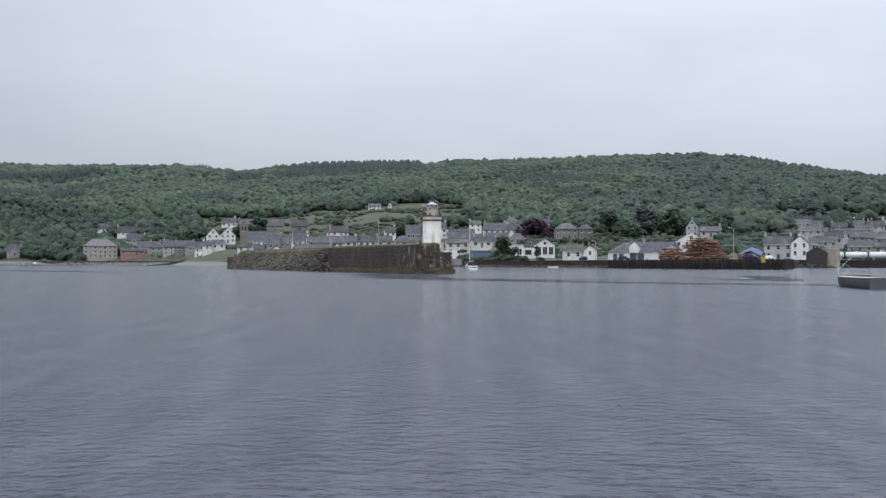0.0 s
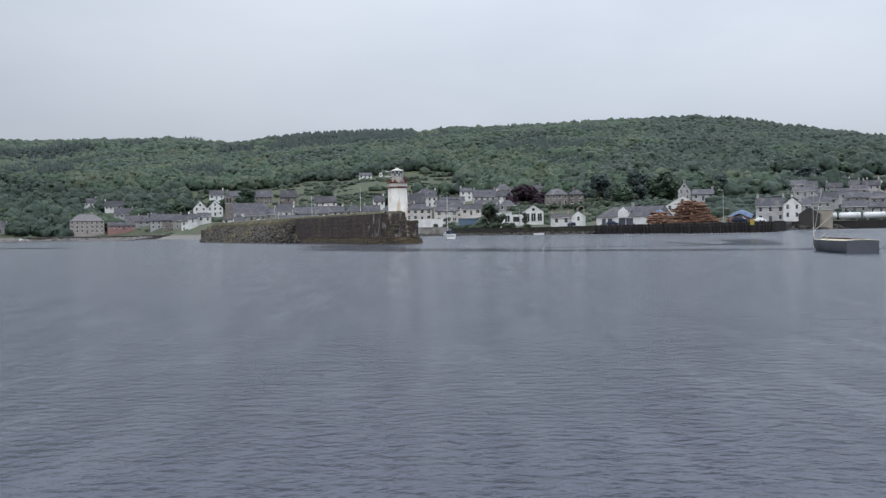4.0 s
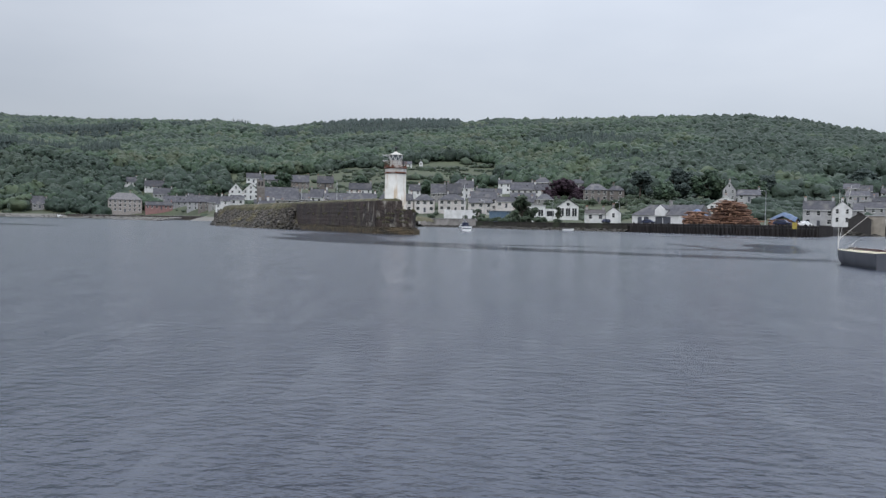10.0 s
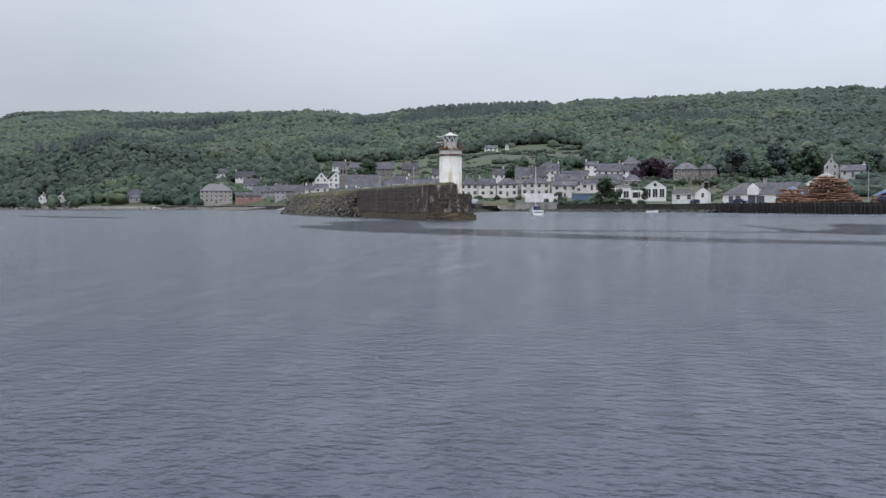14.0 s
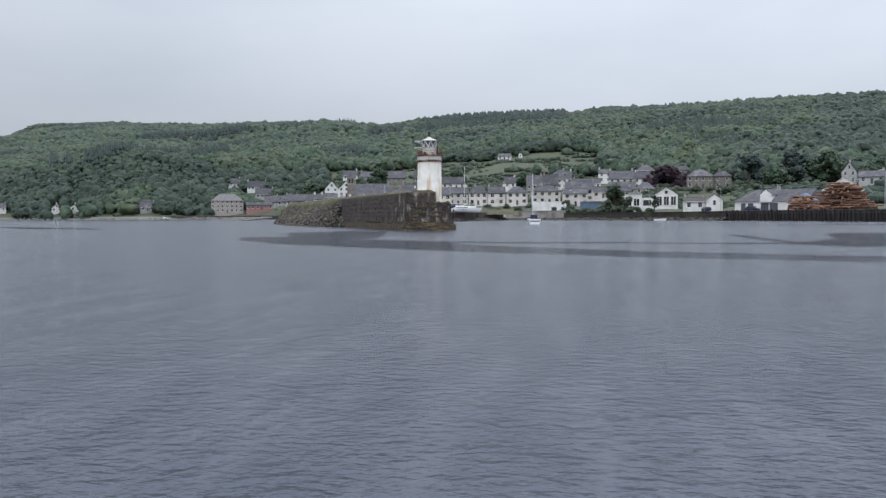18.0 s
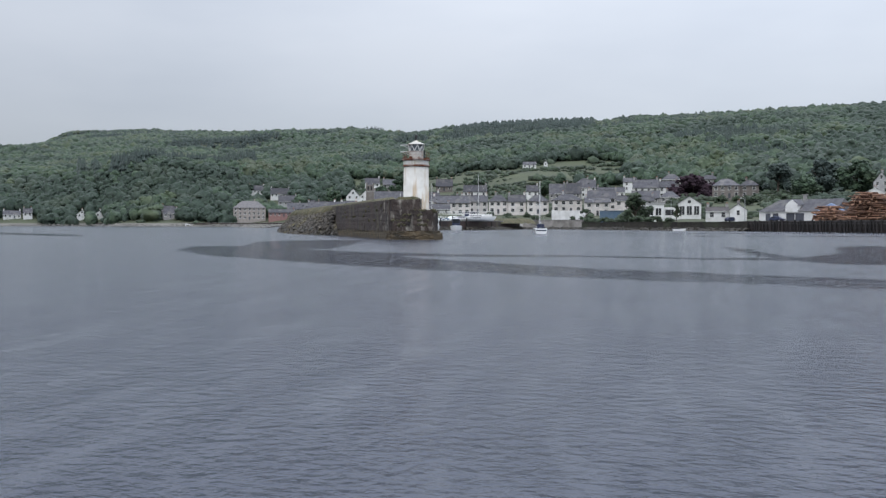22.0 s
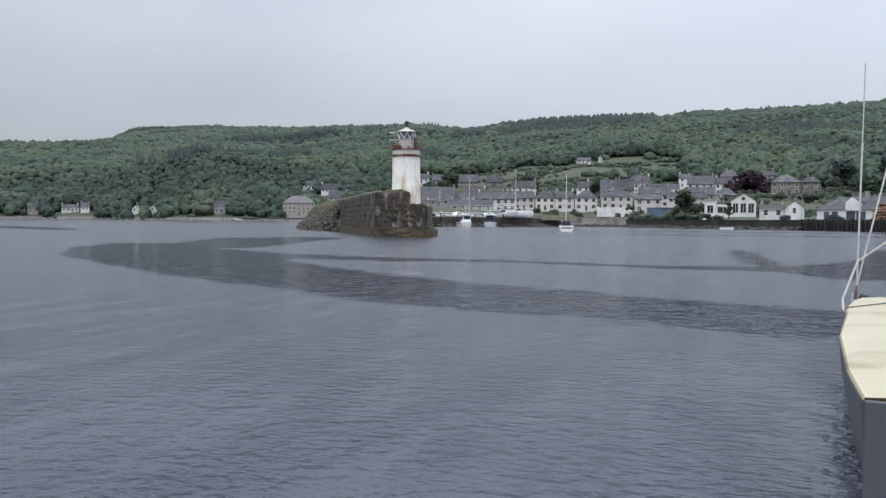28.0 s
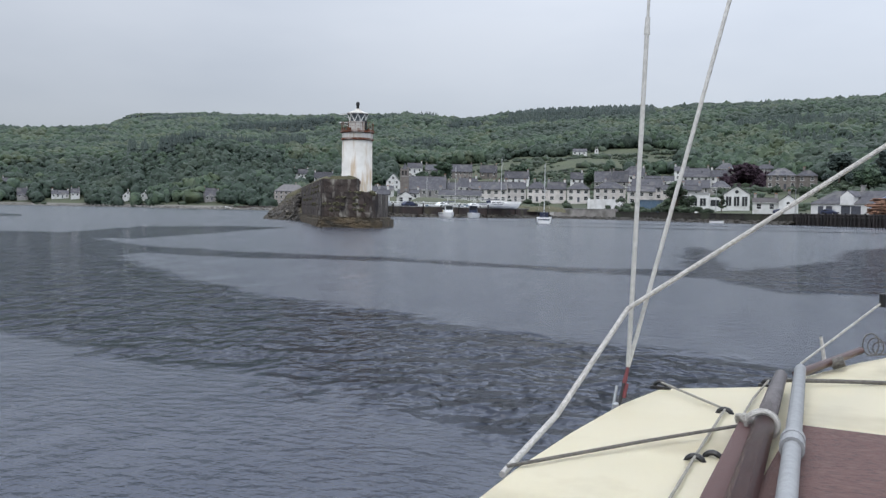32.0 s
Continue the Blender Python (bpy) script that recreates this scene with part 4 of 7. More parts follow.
house(-79.4, 468.9, 11.1, 5.8, 8.0, 12.3, 15.7, 'side', 'stone', 'slate', 1)
house(-70.6, 463.4, 10.2, 9.0, 8.0, 13.2, 17.7, 'side', 'white', 'slate', 2)
house(-142.1, 606.4, 14.4, 9.8, 8.0, 29.4, 33.1, 'side', 'white', 'slate', 1)
house(-130.5, 614.4, 13.2, 12.6, 8.0, 28.8, 32.5, 'side', 'stone', 'slate', 1)
house(-115.1, 617.8, 11.7, 18.2, 9.0, 27.9, 32.9, 'side', 'brown', 'slate', 2)
house(-94.3, 616.6, 9.8, 11.3, 9.0, 27.4, 32.3, 'side', 'brown', 'slate', 1)
house(-50.5, 421.1, 8.5, 15.0, 8.0, 11.2, 14.5, 'side', 'cream', 'slate', 2)
house(-55.7, 511.3, 7.5, 12.9, 8.0, 19.6, 23.3, 'side', 'white', 'slate', 1)
house(-57.9, 432.0, 13.1, 8.3, 8.0, 12.0, 14.7, 'side', 'cream', 'slate', 2)
house(-50.0, 433.8, 11.9, 7.3, 8.0, 12.2, 14.8, 'hip', 'cream', 'slate', 2)
house(-42.2, 438.4, 10.6, 9.3, 8.0, 12.2, 15.1, 'side', 'cream', 'slate', 2)
house(-32.8, 440.0, 9.2, 8.8, 8.0, 12.3, 15.5, 'hip', 'cream', 'slate', 2)
house(-23.8, 438.4, 7.9, 8.2, 8.0, 12.1, 15.3, 'side', 'cream', 'slate', 2)
house(-14.0, 436.6, 6.5, 9.7, 9.0, 12.2, 15.3, 'hip', 'cream', 'slate', 2)
house(-0.6, 435.9, 4.5, 13.4, 9.0, 12.6, 15.6, 'hip', 'cream', 'slate', 2)
house(13.2, 428.7, 2.5, 11.3, 9.0, 11.3, 13.6, 'side', 'cream', 'slate', 2)
house(-25.0, 523.9, 6.7, 6.6, 8.0, 20.0, 23.6, 'side', 'white', 'slate', 1)
house(-10.9, 520.3, 5.0, 8.8, 9.0, 18.5, 24.1, 'side', 'stone', 'slate', 2)
house(-1.8, 518.0, 3.9, 8.4, 9.0, 18.5, 24.3, 'side', 'stone', 'slate', 2)
house(5.1, 546.5, 2.8, 8.8, 8.0, 22.8, 27.6, 'side', 'white', 'slate', 2)
house(2.3, 569.5, 3.0, 11.1, 8.0, 26.4, 29.6, 'hip', 'white', 'slate', 2)
house(18.1, 510.0, 1.4, 14.9, 8.0, 18.7, 21.5, 'side', 'white', 'slate', 1)
house(29.0, 570.1, -0.0, 8.0, 8.0, 27.1, 29.6, 'side', 'white', 'slate', 2)
house(35.6, 485.1, -0.9, 12.5, 10.0, 20.0, 24.3, 'side', 'white', 'slate', 2)
house(46.6, 486.8, -2.3, 9.1, 10.0, 20.3, 23.5, 'side', 'white', 'slate', 2)
house(52.7, 564.6, -2.7, 10.6, 9.0, 28.1, 31.5, 'hip', 'stone', 'slate', 2)
house(71.1, 533.3, -5.0, 11.1, 9.0, 26.5, 29.0, 'hip', 'stone', 'slate', 2)
house(69.6, 445.0, -6.0, 11.7, 9.0, 19.1, 22.4, 'hip', 'brown', 'slate', 2)
house(79.7, 445.9, -7.4, 8.1, 8.0, 19.1, 21.6, 'hip', 'brown', 'slate', 2)
house(34.9, 460.1, -0.9, 13.0, 9.0, 14.1, 17.6, 'side', 'stone', 'slate', 1)
house(46.0, 459.8, -2.4, 8.7, 9.0, 14.4, 17.4, 'hip', 'stone', 'slate', 1)
house(32.9, 400.1, -0.7, 7.2, 8.0, 11.2, 13.1, 'side', 'grey', 'slate', 1)
house(-49.2, 365.2, 14.3, 15.8, 10.0, 7.4, 9.4, 'side', 'grey', 'slate', 1)
house(-65.1, 325.9, 19.4, 4.1, 6.0, 6.7, 8.3, 'side', 'white', 'slate', 1)
house(-59.7, 333.0, 17.9, 6.1, 8.0, 6.0, 7.9, 'gable', 'white', 'slate', 1)
house(52.6, 320.1, -5.1, 6.9, 7.0, 5.8, 7.0, 'side', 'white', 'dark', 1)
house(58.4, 317.5, -6.4, 5.0, 8.0, 6.1, 8.0, 'gable', 'white', 'slate', 1)
house(107.2, 354.9, -16.2, 13.2, 14.0, 10.0, 13.9, 'gable', 'white', 'white', 1)
house(127.3, 419.9, -16.3, 5.8, 8.0, 19.0, 23.0, 'gable', 'grey', 'slate', 2)
house(134.1, 412.6, -17.5, 9.8, 8.0, 16.7, 19.2, 'side', 'grey', 'slate', 1)
house(125.8, 311.6, -21.5, 9.8, 9.0, 8.3, 11.4, 'side', 'grey', 'slate', 2)
house(130.9, 305.2, -22.8, 5.9, 9.0, 8.6, 11.1, 'gable', 'white', 'slate', 2)
house(140.0, 314.4, -23.6, 3.4, 8.0, 8.5, 11.0, 'side', 'grey', 'slate', 2)
house(124.4, 277.2, -23.1, 6.2, 9.0, 4.8, 6.9, 'gable', 'darkwood', 'dark', 0)
house(129.0, 277.8, -24.5, 5.7, 9.0, 6.0, 6.4, 'flat', 'beige', 'flat', 0)
house(215.3, 488.8, -23.5, 14.5, 8.0, 22.6, 25.9, 'side', 'stone', 'slate', 1)
house(197.3, 442.1, -23.8, 14.0, 8.0, 17.5, 19.9, 'side', 'grey', 'slate', 1)
house(188.8, 402.1, -24.9, 8.3, 8.0, 13.1, 16.3, 'side', 'grey', 'slate', 1)
house(183.6, 399.8, -24.7, 10.1, 8.0, 11.5, 14.2, 'side', 'grey', 'slate', 2)
house(210.0, 431.6, -25.9, 9.3, 8.0, 16.2, 19.2, 'side', 'grey', 'slate', 2)
house(187.8, 375.7, -26.6, 10.0, 8.0, 8.9, 11.5, 'side', 'stone', 'slate', 1)
house(215.0, 418.0, -27.2, 10.9, 8.0, 13.9, 16.7, 'side', 'stone', 'slate', 2)
house(231.8, 487.7, -25.4, 8.8, 8.0, 22.0, 24.7, 'side', 'grey', 'slate', 1)
house(249.2, 501.5, -26.4, 7.5, 8.0, 23.6, 26.7, 'side', 'white', 'slate', 1)
house(257.8, 497.2, -27.4, 9.4, 8.0, 23.1, 26.2, 'side', 'grey', 'slate', 2)
house(187.5, 353.3, -27.9, 8.9, 8.0, 8.0, 10.4, 'side', 'stone', 'slate', 2)
house(137.7, 449.4, -17.0, 8.5, 8.0, 17.1, 19.9, 'side', 'grey', 'slate', 1)
house(166.5, 492.6, -18.7, 7.7, 8.0, 24.1, 26.5, 'side', 'grey', 'slate', 1)
house(14.5, 449.8, -1.8, 13.6, 9.0, 13.7, 17.7, 'side', 'cream', 'slate', 2)
house(25.7, 439.3, -3.3, 9.8, 8.0, 12.3, 14.7, 'side', 'cream', 'slate', 1)
house(-230.7, 604.1, 24.2, 22.1, 12.0, 13.0, 17.9, 'hip', 'beigestone', 'paleslate', 3)
house(-208.1, 607.2, 22.2, 17.9, 8.0, 9.6, 12.0, 'side', 'red', 'slate', 1)
house(-211.1, 636.2, 21.5, 8.2, 8.0, 12.5, 17.2, 'side', 'grey', 'slate', 1)
house(-203.3, 639.2, 20.7, 7.8, 8.0, 12.6, 17.2, 'side', 'grey', 'slate', 2)
house(-192.3, 643.3, 19.7, 14.8, 9.0, 13.5, 19.1, 'side', 'stone', 'slate', 1)
house(-263.0, 690.4, 23.8, 11.6, 8.0, 28.9, 32.7, 'side', 'white', 'slate', 1)
house(-238.4, 679.1, 22.3, 14.9, 8.0, 25.3, 29.9, 'side', 'white', 'slate', 1)
house(-225.7, 662.7, 21.8, 13.7, 8.0, 18.6, 23.5, 'side', 'grey', 'slate', 1)
house(-283.7, 590.9, 29.1, 9.5, 8.0, 8.7, 12.7, 'side', 'stone', 'slate', 1)
house(-507.0, 650.6, 42.1, 9.2, 7.0, 17.3, 22.1, 'side', 'white', 'slate', 1)
house(-456.4, 608.6, 41.4, 7.4, 7.0, 7.7, 13.0, 'side', 'stone', 'slate', 1)
house(-436.2, 625.8, 39.3, 12.4, 7.0, 8.8, 11.9, 'side', 'white', 'slate', 1)
house(-424.8, 628.6, 38.5, 6.5, 7.0, 9.9, 13.5, 'side', 'white', 'slate', 1)
house(-385.3, 639.5, 35.4, 7.8, 7.0, 8.9, 12.4, 'gable', 'white', 'slate', 1)
house(-366.2, 634.5, 34.4, 7.8, 7.0, 9.5, 12.1, 'gable', 'white', 'slate', 1)
house(-49.1, 743.4, 3.8, 10.7, 7.0, 50.2, 52.6, 'side', 'white', 'slate', 1)
house(-36.0, 744.1, 2.8, 2.9, 6.0, 51.2, 54.2, 'gable', 'white', 'slate', 1)
house(-286.6, 594.5, 25.7, 10.4, 8.0, 11.1, 14.3, 'side', 'stone', 'slate', 1)
house(-167.5, 577.4, 16.3, 6.8, 8.0, 12.1, 16.4, 'side', 'brown', 'slate', 2)
house(-158.8, 569.5, 15.7, 5.7, 8.0, 11.6, 16.1, 'side', 'stone', 'slate', 2)
house(-139.9, 522.9, 15.1, 5.9, 8.0, 10.0, 14.2, 'side', 'white', 'slate', 2)
house(-125.0, 485.4, 14.6, 6.1, 8.0, 8.1, 11.7, 'side', 'white', 'slate', 1)
house(-180.4, 594.4, 17.0, 7.4, 8.0, 12.1, 16.9, 'side', 'grey', 'slate', 2)
house(255.3, 534.1, -25.5, 5.4, 8.0, 27.0, 29.5, 'gable', 'white', 'slate', 1)
house(261.5, 531.1, -26.2, 6.3, 8.0, 26.5, 29.3, 'gable', 'white', 'slate', 1)
house(265.8, 517.7, -27.1, 5.5, 8.0, 25.1, 27.8, 'gable', 'white', 'slate', 1)
house(271.5, 514.8, -27.8, 6.0, 8.0, 25.2, 28.3, 'gable', 'white', 'slate', 1)
house(226.5, 448.0, -26.8, 7.9, 8.0, 19.0, 21.5, 'side', 'stone', 'slate', 1)
house(196.9, 395.7, -26.4, 7.0, 8.0, 13.4, 16.3, 'side', 'stone', 'slate', 2)
house(206.2, 391.0, -27.8, 6.9, 8.0, 12.6, 15.3, 'side', 'grey', 'slate', 2)
house(207.7, 478.9, -23.4, 7.8, 8.0, 23.6, 26.3, 'side', 'grey', 'slate', 1)
house(190.8, 431.7, -23.8, 9.9, 8.0, 18.0, 20.4, 'side', 'grey', 'slate', 1)

PADS.append((49.0, 362.0, 3.7 - slope(49.0, 362.0)))
build_land()

# ---- breakwater ----
UX, UY = -0.459, 0.888
PX, PY = -2.8, 131.3
END, TOP_END = 113, 99


def along(s, out=0.0):
    """A place s metres from the pier's head and out metres off its seaward face."""
    return PX + UX * s - UY * out, PY + UY * s + UX * out


def spread(s):
    """How far the rock bank reaches out, as a share; it narrows towards the landward end."""
    return float(np.interp(s, (70, 85, 100, 107), (1.0, 0.85, 0.68, 0.10)))


def build_breakwater():
    pier = thing("breakwater", pose(0, 0, 0), "dark stained stone breakwater with turf along its top", "breakwater")
    far_s, far_n = along(END), along(END, -8.5)
    bm = bmesh.new()
    prism(bm, [along(-1.2, 0.45), (-1.9, 129.25), (2.9, 129.2), (3.6, 130.4), along(5, -7.6), along(60, -8), along(60, 0.45)], -3, 0.95)
    bmesh.ops.bevel(bm, geom=[e for e in bm.edges if abs(e.verts[0].co.z - 0.95) < 0.01 and abs(e.verts[1].co.z - 0.95) < 0.01], offset=0.25, segments=2, affect="EDGES")
    bmesh.ops.triangulate(bm, faces=bm.faces)
    bmesh.ops.subdivide_edges(bm, edges=bm.edges, cuts=5, use_grid_fill=True)
    bmesh.ops.subdivide_edges(bm, edges=[e for e in bm.edges if e.calc_length() > 0.8 and e.verts[0].co.z > -0.9], cuts=2, use_grid_fill=True)
    for v in bm.verts:
        k = noise.noise_vector(v.co * 0.9) * 0.07 + noise.noise_vector(v.co * 2.7) * 0.03
        v.co += Vector((k.x, k.y, k.z * 0.8))
    part("apron", bm, "apron", pier, "algae-stained concrete apron at the waterline")
    core = [along(-1.6), (2.5, 129.8), (3.0, 130.8), along(5, -7.0), along(60, -7.4), far_n, far_s]
    bm = bmesh.new()
    prism(bm, core, -2.5, 3.1)
    part("core", bm, "lime", pier)
    bm = bmesh.new()
    prism(bm, [along(-1.45, -0.03), (1.2, 129.95), (1.2, 130.75), along(-0.2, -1.0), along(8, -1.0), along(8, -0.03)], 3.1, 4.42)
    part("parapet", bm, "masonry", pier)
    bm = bmesh.new()
    prism(bm, [along(8, -0.03), along(8, -1.8), along(TOP_END, -2.6), along(TOP_END, -0.03)], 3.1, 4.5)
    part("parapet", bm, "masonry", pier)
    # turf with an uneven crown along the top
    bm = bmesh.new()
    rows = []
    rt = random.Random(3)
    for i in range(TOP_END + 2):
        w = 1.1 if i < 8 else 1.9
        lift = 0.10 + 0.16 * rt.random() if i else -0.14
        rows.append([bm.verts.new((*along(i - 1.4, -o), z)) for o, z in ((-0.06, 4.36), (0.25, 4.5 + lift * 0.8), (w * 0.5, 4.52 + lift), (w, 4.36))])
    for a, b in zip(rows, rows[1:]):
        for k in range(3):
            bm.faces.new((a[k], a[k + 1], b[k + 1], b[k]))
    part("turf_crown", bm, "turf", pier, "yellow-green turf growing on the wall top")
    bm = bmesh.new()
    rows = []
    for i in range(8):
        x = -1.6 + 2.8 * i / 7
        lift = 0.1 + 0.16 * rt.random() if 0 < i < 7 else -0.06
        rows.append([bm.verts.new((x, yy, z)) for yy, z in ((129.9, 4.36), (130.1, 4.46 + lift), (130.6, 4.44 + lift), (130.85, 4.36))])
    for a, b in zip(rows, rows[1:]):
        for k in range(3):
            bm.faces.new((a[k], b[k], b[k + 1], a[k + 1]))
    part("turf_crown", bm, "turf", pier)
    bm = bmesh.new()
    rows = []
    for i in range(129):
        s = 36 + i * 0.5
        reach = min(1.0, (s - 35) / 16) * spread(s) * (0.3 + 0.9 * rt.random() ** 2.5)
        rows.append([bm.verts.new((*along(s, o * reach), 4.15 - 0.86 * o * reach + lift + 0.12 * rt.random())) for o, lift in ((0.02, 0.25), (0.35, 0.2), (0.7, 0.12), (1.0, -0.2))])
    for a, b in zip(rows, rows[1:]):
        for k in range(3):
            bm.faces.new((a[k], b[k], b[k + 1], a[k + 1]))
    bmesh.ops.recalc_face_normals(bm, faces=bm.faces)
    part("turf_slope", bm, "turf", pier, "rough turf spilling over the boulders")
    return pier


breakwater = build_breakwater()


def build_lighthouse():
    ob = thing("lighthouse", pose(0.05, 133.0, 3.1), "white round lighthouse with rusty gallery and glazed lantern", "lighthouse")
    part("tower", lathe(bmesh.new(), [(1.55, 0), (1.55, 0.25), (1.44, 0.3), (1.40, 4.95)], 40), "tower", ob, "rust-streaked white round tower", True)
    part("gallery_band", lathe(bmesh.new(), [(1.42, 4.95), (1.52, 5.02), (1.52, 5.14), (1.46, 5.18)], 40), "rust", ob, "dark rusty ring")
    part("gallery_drum", lathe(bmesh.new(), [(1.43, 5.18), (1.43, 5.62)], 40), "tower", ob)
    part("gallery_floor", lathe(bmesh.new(), [(1.46, 5.62), (1.58, 5.70), (1.58, 5.84), (1.2, 5.88)], 40), "rust", ob, "rust-red gallery floor")
    part("lantern_base", lathe(bmesh.new(), [(0.80, 5.88), (0.80, 6.6), (0.86, 6.64), (0.86, 6.72), (0.7, 6.72)], 24), "tower", ob)
    glass = material("lantern_glass", (0.16, 0.18, 0.19), 0.05, (0.14, 0.16, 0.17), 1.0)
    part("glazing", lathe(bmesh.new(), [(0.66, 6.72), (0.80, 7.42)], 12), glass, ob, "dark lantern glass")
    part("lamp", lathe(bmesh.new(), [(0.1, 6.72), (0.24, 6.86), (0.28, 7.06), (0.24, 7.3), (0.08, 7.38)], 16), "alloy", ob)
    for k in range(8):
        a0, a1 = 2 * math.pi * k / 8, 2 * math.pi * (k + 0.5) / 8
        for p, q in ((a0, a1), (a0, a0 - math.pi / 8)):
            bm = rod(bmesh.new(), (0.76 * math.cos(p), 0.76 * math.sin(p), 6.72), (0.93 * math.cos(q), 0.93 * math.sin(q), 7.42), 0.05, sides=6)
            part("glazing_bar", bm, "frame", ob)
    part("lantern_roof", lathe(bmesh.new(), [(1.0, 7.42), (1.02, 7.48), (0.66, 7.64), (0.28, 7.8), (0.12, 7.95)], 24), "tower", ob, "pale conical lantern roof")
    part("vent", lathe(bmesh.new(), [(0.13, 7.95), (0.13, 8.25), (0.17, 8.3), (0.17, 8.5), (0.05, 8.6)], 12), "black", ob, "black ventilator finial")
    for k in range(14):
        a = 2 * math.pi * k / 14
        part("railing_post", rod(bmesh.new(), (1.5 * math.cos(a), 1.5 * math.sin(a), 5.84), (1.5 * math.cos(a), 1.5 * math.sin(a), 6.6), 0.02, sides=6), "rust", ob)
    for z in (6.22, 6.58):
        ring = [(1.5 * math.cos(2 * math.pi * k / 32), 1.5 * math.sin(2 * math.pi * k / 32), z) for k in range(33)]
        part("rail", tube(bmesh.new(), ring, 0.015, 6), "rust", ob)
    for z, length in ((7.42, 1.75), (6.66, 1.75)):
        bm = bmesh.new()
        box(bm, -length, -0.7, -0.28, 0.05, z - 0.04, z + 0.05)
        rod(bm, (-length + 0.1, -0.1, z), (-0.8, -0.1, z - 0.35), 0.03, sides=6)
        part("bracket", bm, "frame", ob, "white bracket arm off the lantern")
    for k in range(9):
        a = 2 * math.pi * k / 9 + 0.3
        bm = bmesh.new()
        box(bm, 1.2, 1.47, -0.14, 0.14, 5.86, 5.98 + 0.14 * ((k * 7) % 4) / 3)
        bmesh.ops.rotate(bm, cent=(0, 0, 0), matrix=Matrix.Rotation(a, 3, "Z"), verts=bm.verts)
        part("gallery_plate", bm, "rust", ob)
    bm = bmesh.new()
    box(bm, 1.05, 1.2, -0.9, -0.65, 5.88, 6.75)
    part("cabinet", bm, "black", ob, "dark equipment cabinet on the gallery")
    bm = bmesh.new()
    box(bm, 0.55, 0.85, -1.32, -1.2, 0.9, 1.2)
    part("hatch", bm, "rust", ob, "small dark hatch low on the tower")
    return ob


build_lighthouse()

# ---- harbour walls and quays ----


def wall_run(name, points, bottom, top, thick, mat, label, category):
    """A wall along a line, its face to the right of the way."""
    ob = thing(name, pose(0, 0, 0), label, category, kind="structure")
    for (x0, y0), (x1, y1) in zip(points, points[1:]):
        d = math.hypot(x1 - x0, y1 - y0)
        nx, ny = -(y1 - y0) / d * thick, (x1 - x0) / d * thick
        part("wall_stretch", prism(bmesh.new(), [(x0, y0), (x1, y1), (x1 + nx, y1 + ny), (x0 + nx, y0 + ny)], bottom, top), mat, ob)
        bm = bmesh.new()
        ox, oy = -nx / thick * 0.12, -ny / thick * 0.12
        prism(bm, [(x0 + ox, y0 + oy), (x1 + ox, y1 + oy), (x1 + nx * 0.4, y1 + ny * 0.4), (x0 + nx * 0.4, y0 + ny * 0.4)], top, top + 0.22)
        part("coping", bm, mat if mat in ("quay", "weedwall") else "concrete", ob)
    return ob


wall_run("harbour_wall", [(-50, 246), (-33, 268), (-14, 292), (-9, 318)], -2, 2.5, 6, "masonry", "dark wet stone harbour wall", "harbour wall")
wall_run("retaining_wall", [(-9, 327), (11, 316)], -1.5, 2.9, 8, "paleblock", "pale grey block retaining wall at the harbour edge", "retaining wall")
wall_run("sea_wall", [(11, 313), (24, 292), (47, 264), (53, 257)], -2, 2.1, 7, "weedwall", "dark stone sea wall below the white houses", "sea wall")


def foreshore(points, reach, top, label, mat="weed"):
    """A weedy rock slope from a wall's foot into the water."""
    chunks = []
    for (x0, y0), (x1, y1) in zip(points, points[1:]):
        d = math.hypot(x1 - x0, y1 - y0)
        nx, ny = (y1 - y0) / d, -(x1 - x0) / d
        for k in range(int(d * (9 if reach < 10 else 4))):
            u, o = rng.random(), rng.random()
            size = 0.2 + 0.45 * rng.random() ** 2
            chunks.append(lump(ICO1, (x0 + (x1 - x0) * u + nx * reach * o, y0 + (y1 - y0) * u + ny * reach * o, top * (1 - o) - 0.2), np.array([size * 1.3, size, size * 0.7]), 0.3))
    joined("foreshore_rocks", chunks, mat, label, "rocks")


foreshore([(-9, 327), (11, 313), (24, 292), (47, 264), (53, 257)], 3.0, 0.8, "dark weedy rocks along the foot of the sea wall")
foreshore([(-50, 246), (-33, 268), (-14, 292), (-9, 318)], 2.2, 0.9, "dark weedy rocks along the harbour wall")
foreshore([(100, 262), (116, 276), (136, 284)], 6.0, 1.6, "brown rubble and weed beside the quay")
foreshore([(-560, 520), (-430, 615), (-290, 570), (-235, 560), (-180, 500), (-120, 400)], 14.0, 1.6, "grey shingle and rocks along the far shore", "shingle")
def polar(b, r):
    return CX + r * math.sin(radians(b)), CY + r * math.cos(radians(b))


wall_run("shore_road_wall", [polar(-33, 715), polar(-30, 641), polar(-25, 606), polar(-21, 545), polar(-17, 427), polar(-15.2, 366)], 0.2, 2.3, 5, "masonry", "dark stone wall of the shore road", "wall")
wall_run("far_quay_wall", [(100, 262), (116, 276), (136, 284), (230, 306)], -2, 2.4, 9, "quay", "dark timber-faced quay wall beside the tanks", "quay wall")


wall_run("tank_quay_wall", [(131.2, 285.9), (162.0, 270.2)], -2, 2.35, 9, "quay", "dark timber-faced quay under the white tanks", "quay wall")


